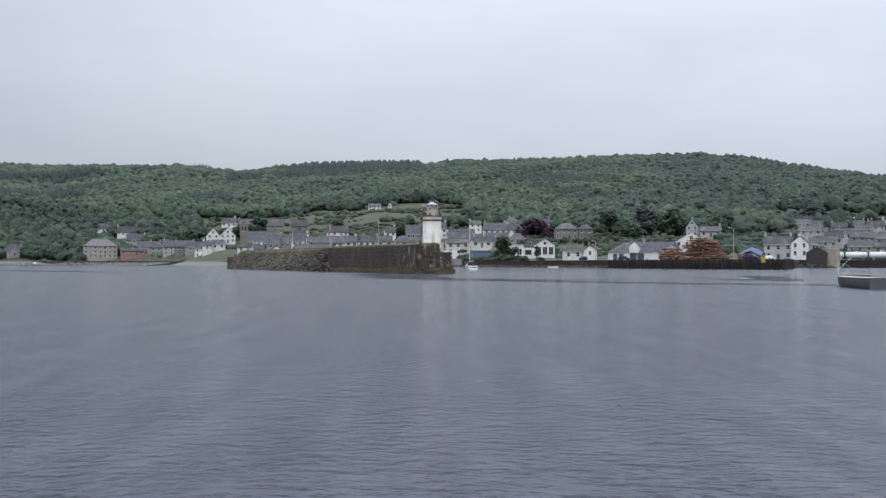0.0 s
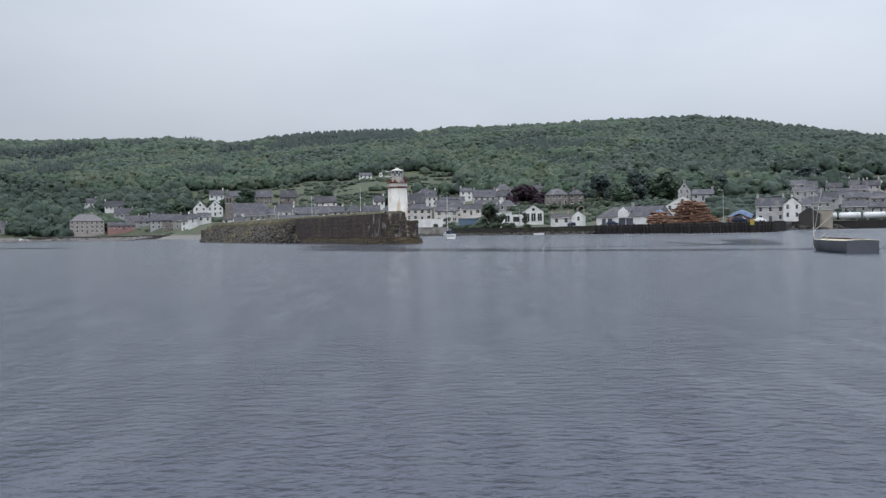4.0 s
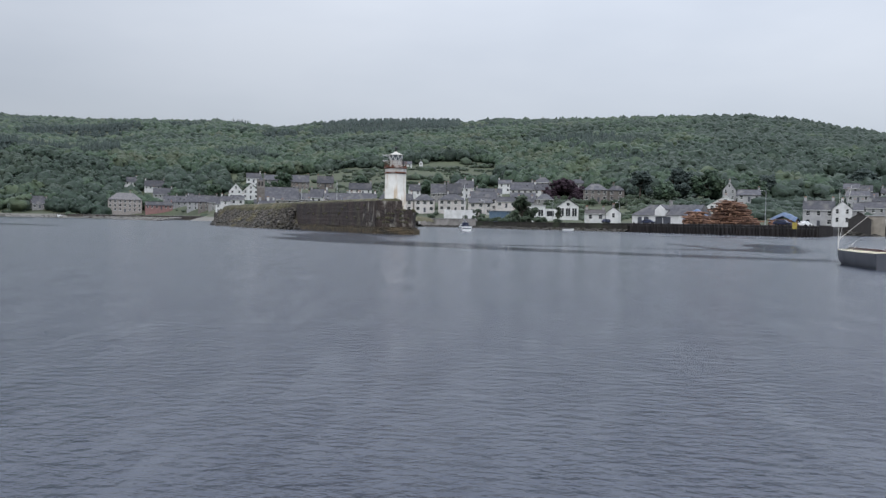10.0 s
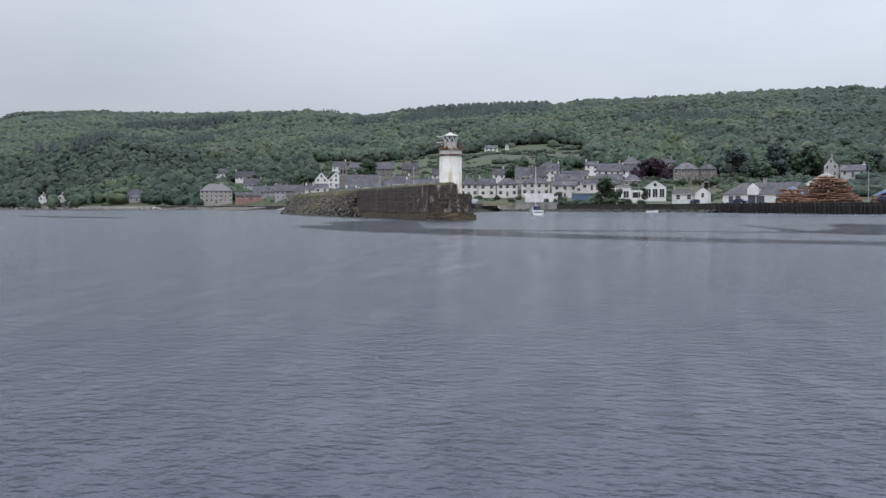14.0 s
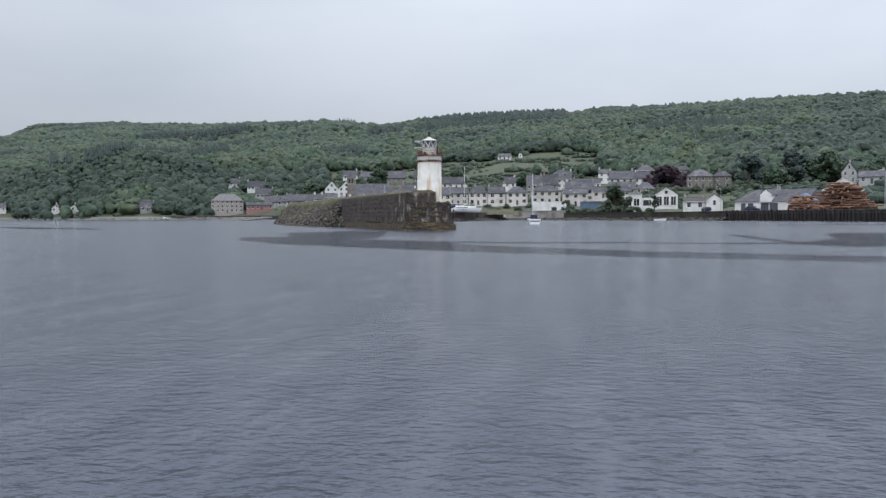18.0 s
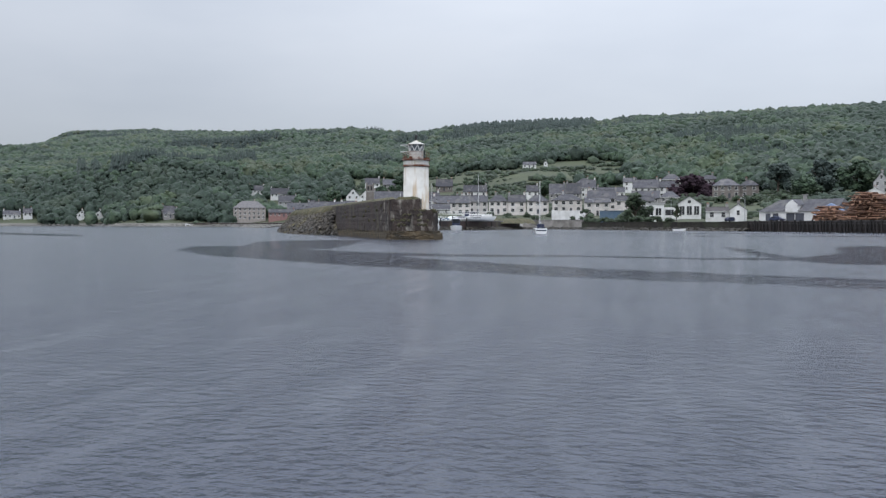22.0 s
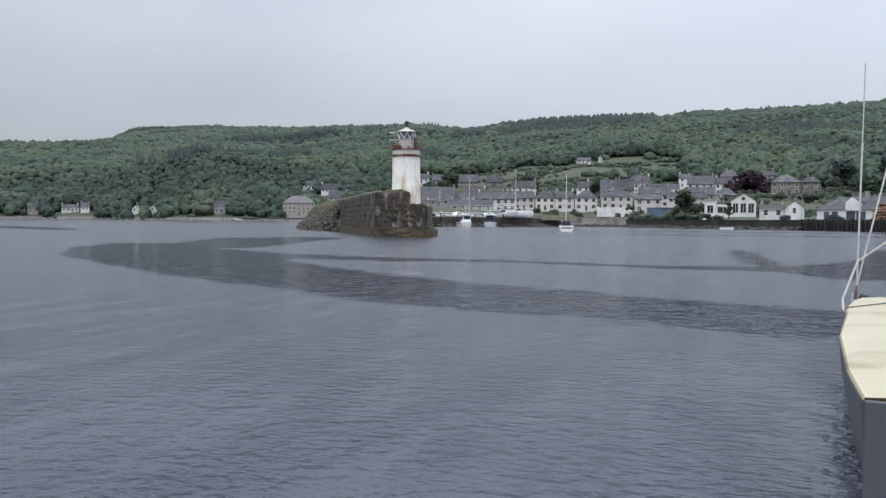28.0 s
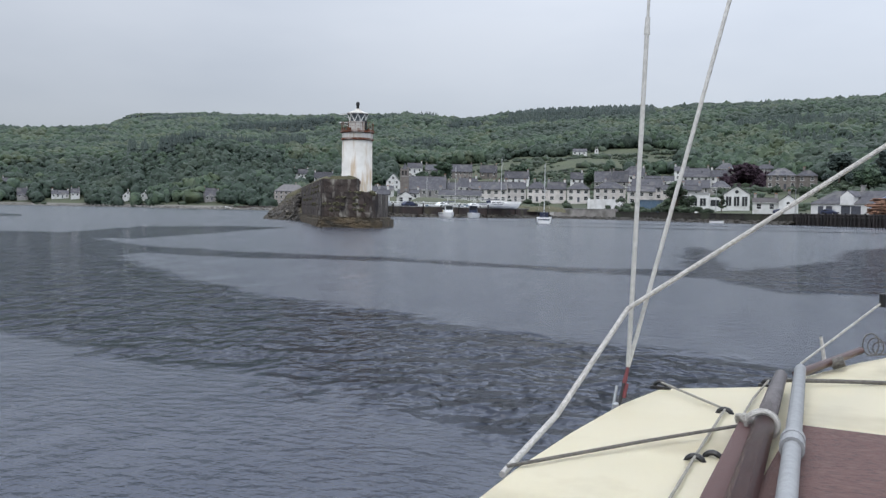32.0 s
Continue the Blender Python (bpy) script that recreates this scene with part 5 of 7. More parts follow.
def build_timber_quay():
    ob = thing("timber_quay", pose(0, 0, 0), "dark timber-piled quay with a dark wet deck", "quay", kind="structure")
    deck = [(53, 257), (80, 207), (86, 210), (130, 300), (112, 345), (60, 345)]
    part("deck", prism(bmesh.new(), deck, 1.7, 2.5), "quaydeck", ob, "dark wet quay deck")
    inner = [(53.1, 257.1), (80.05, 207.15), (85.9, 210.1), (129.9, 300), (111.9, 344.9), (60.1, 344.9)]
    part("fill", prism(bmesh.new(), inner, -2.5, 1.7), "quay", ob)
    pile = mesh("pile", rod(bmesh.new(), (0, 0, -2.5), (0, 0, 2.6), 0.19, 0.19, 8), "quay")
    for (x0, y0), (x1, y1) in (((53, 257), (80, 207)), ((80, 207), (86, 210)), ((86, 210), (104, 247))):
        length = math.hypot(x1 - x0, y1 - y0)
        k = int(length / 1.15)
        nx, ny = -(y1 - y0) / length, (x1 - x0) / length
        for i in range(k + 1):
            p = part("pile", pile, None, ob)
            u = (i + 0.3 * math.sin(i * 7.3)) / k
            p.location = (x0 + (x1 - x0) * u - nx * 0.25, y0 + (y1 - y0) * u - ny * 0.25, 0.25 * math.sin(i * 3.7) - 0.15)
        for z in (0.9, 2.15):
            b = bmesh.new()
            prism(b, [(x0 - nx * 0.06, y0 - ny * 0.06), (x0 - nx * 0.02, y0 - ny * 0.02), (x1 - nx * 0.02, y1 - ny * 0.02), (x1 - nx * 0.06, y1 - ny * 0.06)][::-1], z - 0.15, z + 0.15)
            bmesh.ops.recalc_face_normals(b, faces=b.faces)
            part("waling", b, "quay", ob)


build_timber_quay()


def build_marker():
    ob = thing("quay_marker", pose(79.6, 206.2, 0.2), "yellow marker board on the quay's corner pile", "marker")
    part("board", box(bmesh.new(), -0.5, 0.5, -0.1, 0.0, 1.5, 2.9, 0.03), "yellow", ob)
    part("post", rod(bmesh.new(), (0, 0.08, -2), (0, 0.08, 3.1), 0.09), "black", ob)


build_marker()


def build_port_shed():
    ob = thing("port_shed", pose(71.8, 300, 2.5, 0, 0, -44), "long white port shed with grey hipped roof and gabled front", "shed")
    w, d, e, t = 24.0, 9.0, 2.9, 6.4
    part("wall", box(bmesh.new(), -w / 2, w / 2, 0, d, -0.2, e), "white", ob)
    bm = bmesh.new()
    lo = [bm.verts.new(p) for p in ((-w / 2 - 0.3, -0.4, e), (w / 2 + 0.3, -0.4, e), (w / 2 + 0.3, d + 0.4, e), (-w / 2 - 0.3, d + 0.4, e))]
    up = [bm.verts.new(p) for p in ((-w / 2 + 4, d / 2, t), (w / 2, d / 2, t))]
    for q in ((lo[0], lo[1], up[1], up[0]), (lo[2], lo[3], up[0], up[1]), (lo[1], lo[2], up[1]), (lo[3], lo[0], up[0]), lo[::-1]):
        bm.faces.new(q)
    part("roof", bm, "slate", ob)
    bm = bmesh.new()
    v = [[bm.verts.new((x, yy, z)) for x, z in ((-3.0, 2.6), (0.8, 2.6), (0.8, 4.8), (-1.1, 6.2), (-3.0, 4.8))] for yy in (-0.5, 4.0)]
    bm.faces.new(v[0])
    bm.faces.new(v[1][::-1])
    for i in range(5):
        bm.faces.new((v[0][i], v[1][i], v[1][(i + 1) % 5], v[0][(i + 1) % 5]))
    bmesh.ops.recalc_face_normals(bm, faces=bm.faces)
    part("gable_front", bm, "white", ob, "white pointed gable over the doors")
    for x0, x1 in ((-3.3, -1.1), (1.1, -1.1)):
        bm = bmesh.new()
        v = [[bm.verts.new((x, yy, z)) for x, z in ((x0, 4.62), (x1, 6.25), (x1, 6.4), (x0, 4.77))] for yy in (-0.35, 5.0)]
        bm.faces.new(v[0])
        bm.faces.new(v[1][::-1])
        for i in range(4):
            bm.faces.new((v[0][i], v[1][i], v[1][(i + 1) % 4], v[0][(i + 1) % 4]))
        bmesh.ops.recalc_face_normals(bm, faces=bm.faces)
        part("gable_roof", bm, "slate", ob)
    # dark panels on the wall stand in for shade in the doorways
    for x0, x1 in ((-9.8, -8.2), (-7.4, -5.6), (-3.0, -0.4), (-0.1, 2.6)):
        part("garage_door", box(bmesh.new(), x0, x1, -0.06, 0.02, 0, 2.35), "door", ob, "dark panel for the shade in the shed's doorway")
    part("chimney", box(bmesh.new(), -0.4, 0.4, d / 2 - 0.4, d / 2 + 0.4, t - 0.8, t + 1.3), "stone", ob)
    part("cowl", box(bmesh.new(), -0.6, 0.6, d / 2 - 0.6, d / 2 + 0.6, t + 1.3, t + 1.45), "stone", ob)


build_port_shed()


def build_blue_shed():
    ob = thing("blue_shed", pose(19.4, 341.0, 3.4, 0, 0, -14), "faded blue corrugated shed by the retaining wall", "shed")
    part("wall", box(bmesh.new(), -3.6, 3.6, 0, 5, -1.5, 2.9), "blue", ob)
    bm = bmesh.new()
    for k in range(24):
        rod(bm, (-3.5 + k * 0.3, -0.02, 0), (-3.5 + k * 0.3, -0.02, 2.9), 0.05, sides=6)
    part("cladding", bm, "blue", ob)
    part("roof", box(bmesh.new(), -3.8, 3.8, -0.3, 5.2, 2.9, 3.05), "flat", ob)


build_blue_shed()


def build_garden_wall():
    ob = thing("garden_wall", pose(4.9, 351.4, 3.8, 0, 0, -33), "long white-painted garden wall above the retaining wall", "wall")
    part("panel", box(bmesh.new(), -7, 7, 0, 0.4, -2, 2.7, 0.03), "white", ob)
    part("gate_post", box(bmesh.new(), -7.7, -7.05, -0.1, 0.5, -2, 3.0, 0.03), "white", ob)


build_garden_wall()


# ---- timber stacks ----
def log_meshes(length, girth):
    bm = rod(bmesh.new(), (0, -length / 2, 0), (0, length / 2, 0), girth, girth * 0.82, 8)
    me = mesh("log", bm, "log")
    me.materials.append(M["log_end"])
    for p in me.polygons:
        if len(p.vertices) > 4:
            p.material_index = 1
    return me


LOGS = [log_meshes(3.0, 0.20), log_meshes(4.2, 0.17), log_meshes(5.4, 0.15)]


def log_stack(x, y, face, wide, high, deep, count, seed):
    """A heap of logs, wide by deep at its foot, that thins towards the top; most lie along it, some stick out endwise."""
    ob = thing("timber_stack", pose(x, y, 2.5, 0, 0, face), "untidy heap of cut orange-brown logs on the quay", "timber stack", "timber stacks on the quay")
    r = random.Random(seed)
    for k in range(count):
        u = (k / count) ** 1.25
        room = 1 - 0.52 * u
        endwise = r.random() < 0.35
        lg = part("log", r.choice(LOGS[:2] if endwise else LOGS), None, ob)
        across = r.uniform(-0.5, 0.5) * max(wide * room - 3.2, 1.0) - 0.06 * wide * u
        lg.matrix_basis = pose(across, r.uniform(-0.5, 0.5) * deep * (1 - 0.5 * u), 0.2 + (high - 0.3) * u * r.uniform(0.82, 1.0), r.uniform(-4, 4) if endwise else 0, 0 if endwise else r.uniform(-6, 6), r.uniform(-14, 14) + (0 if endwise else 90)) @ Matrix.Scale(r.uniform(0.8, 1.15), 4)
    ob_core = bmesh.new()
    v = [ob_core.verts.new(p) for p in ((-wide * 0.42, -deep * 0.36, 0.05), (wide * 0.42, -deep * 0.36, 0.05), (wide * 0.42, deep * 0.36, 0.05), (-wide * 0.42, deep * 0.36, 0.05), (-wide * 0.16, -0.2, high * 0.84), (wide * 0.10, -0.2, high * 0.84), (wide * 0.10, 0.2, high * 0.84), (-wide * 0.16, 0.2, high * 0.84))]
    for q in ((3, 2, 1, 0), (0, 1, 5, 4), (1, 2, 6, 5), (2, 3, 7, 6), (3, 0, 4, 7), (4, 5, 6, 7)):
        ob_core.faces.new([v[i] for i in q])
    part("heap_core", ob_core, "log", ob)
    return ob


log_stack(75.5, 237.5, -22, 13.5, 6.2, 6.0, 290, 1)
log_stack(69.2, 247.0, -22, 7.5, 3.6, 5.0, 120, 2)
log_stack(84.5, 228.5, -22, 6.5, 1.5, 4.0, 60, 3)


def tarpaulin(x, y, z, w, d, face, base):
    ob = thing("tarpaulin_cover", pose(x, y, base, 0, 0, face), "blue tarpaulin draped over a goods stack", "tarpaulin", "tarpaulins on the quay")
    bm = bmesh.new()
    bmesh.ops.create_grid(bm, x_segments=14, y_segments=8, size=1)
    h = z - base
    for v in bm.verts:
        u, q = v.co.x, v.co.y
        v.co = Vector((u * w / 2, q * d / 2, h * (1 - 0.42 * abs(u) ** 1.2 - 0.3 * q * q) + 0.12 * noise.noise((u * 3, q * 3, x))))
    bmesh.ops.solidify(bm, geom=bm.faces, thickness=0.06)
    part("sheet", bm, "tarp", ob)
    part("goods", box(bmesh.new(), -w / 2 * 0.85, w / 2 * 0.85, -d / 2 * 0.8, d / 2 * 0.8, 0, h * 0.5, 0.05), "log", ob)


tarpaulin(70.5, 252.5, 6.6, 6.4, 4, -45, 2.5)
tarpaulin(88, 236, 5.9, 6.5, 3.5, -40, 2.5)


def build_tanks():
    for x, y, long in ((135.5, 285.5, 3.2), (140.3, 283.2, 6.6), (146.6, 280.0, 6.6), (152.7, 276.7, 6.6)):
        h = long / 2
        ob = thing("storage_tank", pose(x, y, 2.40, 0, 0, -27.0), "long white horizontal storage tank on saddles" if long > 4 else "short white horizontal storage tank on saddles", "tank", "white storage tanks on the far quay")
        bm = bmesh.new()
        lathe(bm, [(0.3, -h), (0.85, 0.15 - h), (1.08, 0.5 - h), (1.08, h - 0.5), (0.85, h - 0.15), (0.3, h)], 20)
        bmesh.ops.transform(bm, matrix=pose(0, 0, 1.75, 0, 90, 0), verts=bm.verts)
        part("shell", bm, "tank", ob, smooth=True)
        for sx in (-h * 0.6, h * 0.6):
            part("saddle", box(bmesh.new(), sx - 0.2, sx + 0.2, -0.9, 0.9, -1.2, 0.9), "concrete", ob)
        part("manhole", rod(bmesh.new(), (0, 0, 2.9), (0, 0, 3.2), 0.3), "tank", ob)


build_tanks()


# ---- boats of the harbour ----
def hull_mesh(length, beam, depth, flare=0.12):
    """A boat's hull with its bow to +x: a pointed stem, full sides and a transom."""
    bm = bmesh.new()
    rings, n = [], 12
    for i in range(n + 1):
        u = i / n
        half = beam / 2 * min(1.0, 1.03 * (1 - max(0.0, (u - 0.35) / 0.65) ** 2.2)) * (0.86 + 0.14 * min(1, u / 0.3))
        half = max(half, 0.015)
        sheer = depth * (1 + 0.22 * max(0, u - 0.3) ** 1.5)
        rake = 0.12 * length * max(0, u - 0.6) / 0.4
        ring = []
        for k in range(9):
            a = -1 + 2 * k / 8
            s = abs(a)
            z = -0.35 + (sheer + 0.35) * s ** 2.6
            ring.append(bm.verts.new((-length / 2 + length * u * 0.88 + rake * s, math.copysign(half * (1 - (1 - s) ** 2.2) * (1 - flare + flare * s), a) if s > 0 else 0, z)))
        rings.append(ring)
    for a, b in zip(rings, rings[1:]):
        for k in range(8):
            bm.faces.new((a[k], b[k], b[k + 1], a[k + 1]))
        bm.faces.new((a[0], a[8], b[8], b[0]))
    bm.faces.new(rings[0])
    bm.faces.new(rings[-1][::-1])
    bmesh.ops.remove_doubles(bm, verts=bm.verts, dist=0.004)
    bmesh.ops.recalc_face_normals(bm, faces=bm.faces)
    return bm


def yacht(x, y, z, face, length, mast_height, label, stripe="navy"):
    ob = thing("yacht", pose(x, y, z, 0, 0, face), label, "yacht")
    beam = length * 0.33
    part("hull", hull_mesh(length, beam, 0.95), "hull", ob, smooth=False)
    bm = bmesh.new()
    box(bm, -length * 0.18, length * 0.22, -beam * 0.27, beam * 0.27, 0.9, 1.4, 0.12)
    part("cabin", bm, "hull", ob)
    for side in (-1, 1):
        part("cabin_window", box(bmesh.new(), -length * 0.12, length * 0.15, side * beam * 0.275 - 0.015, side * beam * 0.275 + 0.015, 1.08, 1.28), "glass", ob)
        part("boot_stripe", box(bmesh.new(), -length * 0.40, length * 0.12, side * beam * 0.474 - 0.03, side * beam * 0.474 + 0.03, 0.62, 0.74), stripe, ob)
    part("spray_hood", box(bmesh.new(), -length * 0.24, -length * 0.14, -beam * 0.28, beam * 0.28, 1.1, 1.75, 0.1), "navy", ob, "dark canvas spray hood")
    part("transom_stripe", box(bmesh.new(), -length * 0.5 - 0.03, -length * 0.5 + 0.01, -beam * 0.36, beam * 0.36, 0.5, 0.68), stripe, ob)
    part("cockpit_coaming", box(bmesh.new(), -length * 0.42, -length * 0.19, -beam * 0.3, beam * 0.3, 0.92, 1.12, 0.05), stripe, ob)
    part("mast", rod(bmesh.new(), (length * 0.08, 0, 1.0), (length * 0.08, 0, mast_height), 0.075, 0.055), "mast", ob)
    part("boom", rod(bmesh.new(), (length * 0.08, 0, 1.95), (-length * 0.36, 0, 1.95), 0.06), "mast", ob)
    part("furled_sail", rod(bmesh.new(), (length * 0.05, 0, 2.07), (-length * 0.34, 0, 2.05), 0.12, 0.08), "navy", ob, "furled sail under a navy cover")
    for p, q in (((length * 0.44, 0, 1.1), 0.98), ((-length * 0.46, 0, 0.95), 0.99), ((length * 0.06, beam * 0.46, 0.95), 0.75), ((length * 0.06, -beam * 0.46, 0.95), 0.75)):
        part("stay", rod(bmesh.new(), p, (length * 0.08, 0, mast_height * q), 0.012, sides=5), "alloy", ob)
    part("spreader", rod(bmesh.new(), (length * 0.08, -0.6, mast_height * 0.55), (length * 0.08, 0.6, mast_height * 0.55), 0.025, sides=6), "mast", ob)
    return ob


yacht(8.6, 192.5, 0, 99, 7.2, 9.4, "small white sailing yacht lying at a mooring")
yacht(-18.5, 286.0, 2.9, 12, 12.5, 13.2, "white sailing yacht with navy stripe in the canal basin")
yacht(-37.0, 309, 2.4, 25, 9.0, 12.5, "white sailing yacht behind the harbour wall")
yacht(-55.5, 342, 2.4, 60, 8.0, 10.5, "white sailing yacht laid up beyond the harbour wall")


def workboat(x, y, face, label, cabin="hull"):
    ob = thing("workboat", pose(x, y, 0.05, 0, 0, face) @ Matrix.Scale(1.3, 4), label, "workboat", "workboats by the harbour wall")
    part("hull", hull_mesh(6.4, 2.5, 0.9), "hull", ob)
    part("wheelhouse", box(bmesh.new(), -0.6, 1.1, -0.75, 0.75, 0.85, 2.3, 0.06), cabin, ob)
    part("wheelhouse_window", box(bmesh.new(), 1.09, 1.13, -0.65, 0.65, 1.45, 2.15), "glass", ob)
    for s in (-1, 1):
        part("wheelhouse_window", box(bmesh.new(), -0.4, 0.9, s * 0.755 - 0.015, s * 0.755 + 0.015, 1.45, 2.15), "glass", ob)
        part("rubbing_strake", box(bmesh.new(), -2.9, 0.8, s * 1.19 - 0.04, s * 1.19 + 0.04, 0.6, 0.75), "navy", ob)
    part("roof", box(bmesh.new(), -0.8, 1.3, -0.85, 0.85, 2.3, 2.38, 0.02), "hull", ob)
    part("mast", rod(bmesh.new(), (-0.2, 0, 2.38), (-0.2, 0, 4.0), 0.04), "mast", ob)
    # black slab stands in for the shade inside the open cockpit
    part("cockpit_well", box(bmesh.new(), -2.7, -0.65, -0.85, 0.85, 0.84, 0.93, 0.02), "black", ob, "black slab for the shade in the open cockpit")
    part("gantry", rod(bmesh.new(), (-1.0, -0.8, 0.9), (-1.0, -0.8, 2.9), 0.05), "black", ob)
    part("engine_box", box(bmesh.new(), -2.4, -1.2, -0.5, 0.5, 0.8, 1.3, 0.05), "yellow", ob, "yellow deck box")


workboat(-24.4, 256.5, -62, "small white workboat with wheelhouse by the wall")
workboat(-20.2, 265.5, -80, "small white workboat with dark wheelhouse and yellow deck box", "navy")


def build_dinghy():
    ob = thing("dinghy", pose(37.4, 264.5, 0.05, 0, 0, -20), "small white dinghy drawn up under the sea wall", "dinghy")
    part("hull", hull_mesh(3.2, 1.3, 0.45), "hull", ob)
    part("gunwale", box(bmesh.new(), -1.5, 0.3, -0.66, 0.66, 0.44, 0.5, 0.02), "navy", ob)


build_dinghy()


def launch(x, y, z, face, length, label):
    ob = thing("motor_launch", pose(x, y, z, 0, 0, face), label, "launch")
    beam = length * 0.27
    part("hull", hull_mesh(length, beam, 1.25), "hull", ob)
    for s in (-1, 1):
        part("rubbing_strake", box(bmesh.new(), -length * 0.44, length * 0.12, s * beam * 0.485 - 0.04, s * beam * 0.485 + 0.04, 0.85, 1.0), "navy", ob)
    part("cabin", box(bmesh.new(), -length * 0.3, length * 0.12, -beam * 0.33, beam * 0.33, 1.2, 1.95, 0.1), "hull", ob)
    for s in (-1, 1):
        part("cabin_window", box(bmesh.new(), -length * 0.26, length * 0.08, s * beam * 0.335 - 0.015, s * beam * 0.335 + 0.015, 1.45, 1.75), "glass", ob)


launch(-27.8, 319.0, 2.5, 11, 10.5, "long white motor launch with dark strake in the basin")
launch(-33.5, 312.0, 2.1, 20, 7.5, "white motor launch lying behind the harbour wall")


def build_footbridge():
    ob = thing("footbridge", pose(-30.2, 322.2, 2.2, 0, 0, 11), "white-painted steel footbridge over the basin lock", "footbridge")
    part("girder", box(bmesh.new(), -11.4, 11.4, -0.12, 0.12, 2.0, 2.75, 0.03), "hull", ob, "white steel girder")
    part("deck", box(bmesh.new(), -11.4, 11.4, 0.13, 1.5, 2.0, 2.12), "concrete", ob)
    for z in (3.2, 3.65):
        part("rail", rod(bmesh.new(), (-11.2, 0, z), (11.2, 0, z), 0.05, sides=6), "frame", ob)
    for k in range(12):
        part("post", rod(bmesh.new(), (-11.2 + k * 2.036, 0, 2.75), (-11.2 + k * 2.036, 0, 3.7), 0.045, sides=6), "frame", ob)
    for sx in (-11, -3.5, 3.5, 11):
        part("pier", box(bmesh.new(), sx - 0.4, sx + 0.4, 0.15, 1.2, -3, 2.0, 0.03), "masonry", ob)


build_footbridge()


def build_walkway():
    ob = thing("walkway_railing", pose(-32.5, 276.5, 2.7, 0, 0, 61), "white-painted railing along the harbour wall", "railing")
    for z in (0.55, 1.05):
        part("rail", rod(bmesh.new(), (-17, 0, z), (17, 0, z), 0.06, sides=6), "frame", ob)
    for k in range(18):
        part("post", rod(bmesh.new(), (-17 + 2 * k, 0, 0), (-17 + 2 * k, 0, 1.1), 0.06, sides=6), "frame", ob)
    part("kerb", box(bmesh.new(), -17.2, 17.2, 0.1, 0.5, 0.0, 0.65, 0.03), "hull", ob)


build_walkway()


def car(x, y, z, face, mat, label):
    ob = thing("car", pose(x, y, z, 0, 0, face), label, "car", "parked cars")
    bm = bmesh.new()
    prof = [(-2.0, 0.25), (2.0, 0.25), (2.05, 0.7), (1.2, 0.85), (0.6, 1.38), (-1.1, 1.42), (-1.85, 0.95), (-2.05, 0.7)]
    v = [[bm.verts.new((px, s * (0.82 if pz < 1 else 0.68), pz)) for px, pz in prof] for s in (-1, 1)]
    bm.faces.new(v[0])
    bm.faces.new(v[1][::-1])
    for i in range(8):
        bm.faces.new((v[0][i], v[1][i], v[1][(i + 1) % 8], v[0][(i + 1) % 8]))
    bmesh.ops.recalc_face_normals(bm, faces=bm.faces)
    bmesh.ops.bevel(bm, geom=bm.edges, offset=0.06, segments=1, affect="EDGES")
    part("body", bm, mat, ob)
    for s in (-1, 1):
        bm = bmesh.new()
        q = [bm.verts.new((px, s * pyy, pz)) for px, pyy, pz in ((1.0, 0.80, 0.92), (0.55, 0.70, 1.32), (-1.05, 0.70, 1.34), (-1.6, 0.80, 0.96))]
        bm.faces.new(q)
        bmesh.ops.solidify(bm, geom=bm.faces, thickness=0.03)
        part("side_window", bm, "glass", ob)
        for px in (-1.3, 1.3):
            part("wheel", rod(bmesh.new(), (px, s * 0.62, 0.31), (px, s * 0.84, 0.31), 0.31, sides=14), "black", ob)
    return ob


def crates(x, y, face, count, seed):
    ob = thing("fish_crates", pose(x, y, 2.5, 0, 0, face), "stack of white and blue fish crates on the harbour wall", "crates", "fish crates on the harbour wall")
    r = random.Random(seed)
    for k in range(count):
        part("crate", box(bmesh.new(), -0.4, 0.4, -0.3, 0.3, 0.02, 0.30, 0.03), r.choice(("hull", "hull", "blue")), ob).matrix_basis = pose((k % 4) * 0.86 + r.uniform(-0.03, 0.03), r.uniform(-0.05, 0.05), (k // 4) * 0.31, 0, 0, r.uniform(-5, 5))


crates(-43.8, 255.0, 52, 11, 1)
crates(-34.5, 267.5, 52, 8, 2)
crates(-26.8, 277.0, 52, 12, 3)


def mooring_post(x, y, h):
    ob = thing("mooring_post", pose(x, y, 2.4), "white-topped timber mooring post", "post", "mooring posts of the harbour")
    part("shaft", rod(bmesh.new(), (0, 0, -3), (0, 0, h), 0.17, 0.16, 10), "quay", ob)
    part("cap", rod(bmesh.new(), (0, 0, h + 0.002), (0, 0, h + 0.45), 0.19, 0.15, 10), "frame", ob, "white-painted cap")


for px, py, ph in ((-49.5, 246.2, 1.0), (-44.5, 252.8, 1.1), (-39.2, 259.6, 0.9), (-33.6, 266.9, 1.2), (-26.6, 275.9, 1.0), (-20.5, 283.5, 1.1), (-14.4, 291.2, 1.3)):
    mooring_post(px, py, ph)


def on_ground(x, y):
    return max(ground(x, y), 0.3)


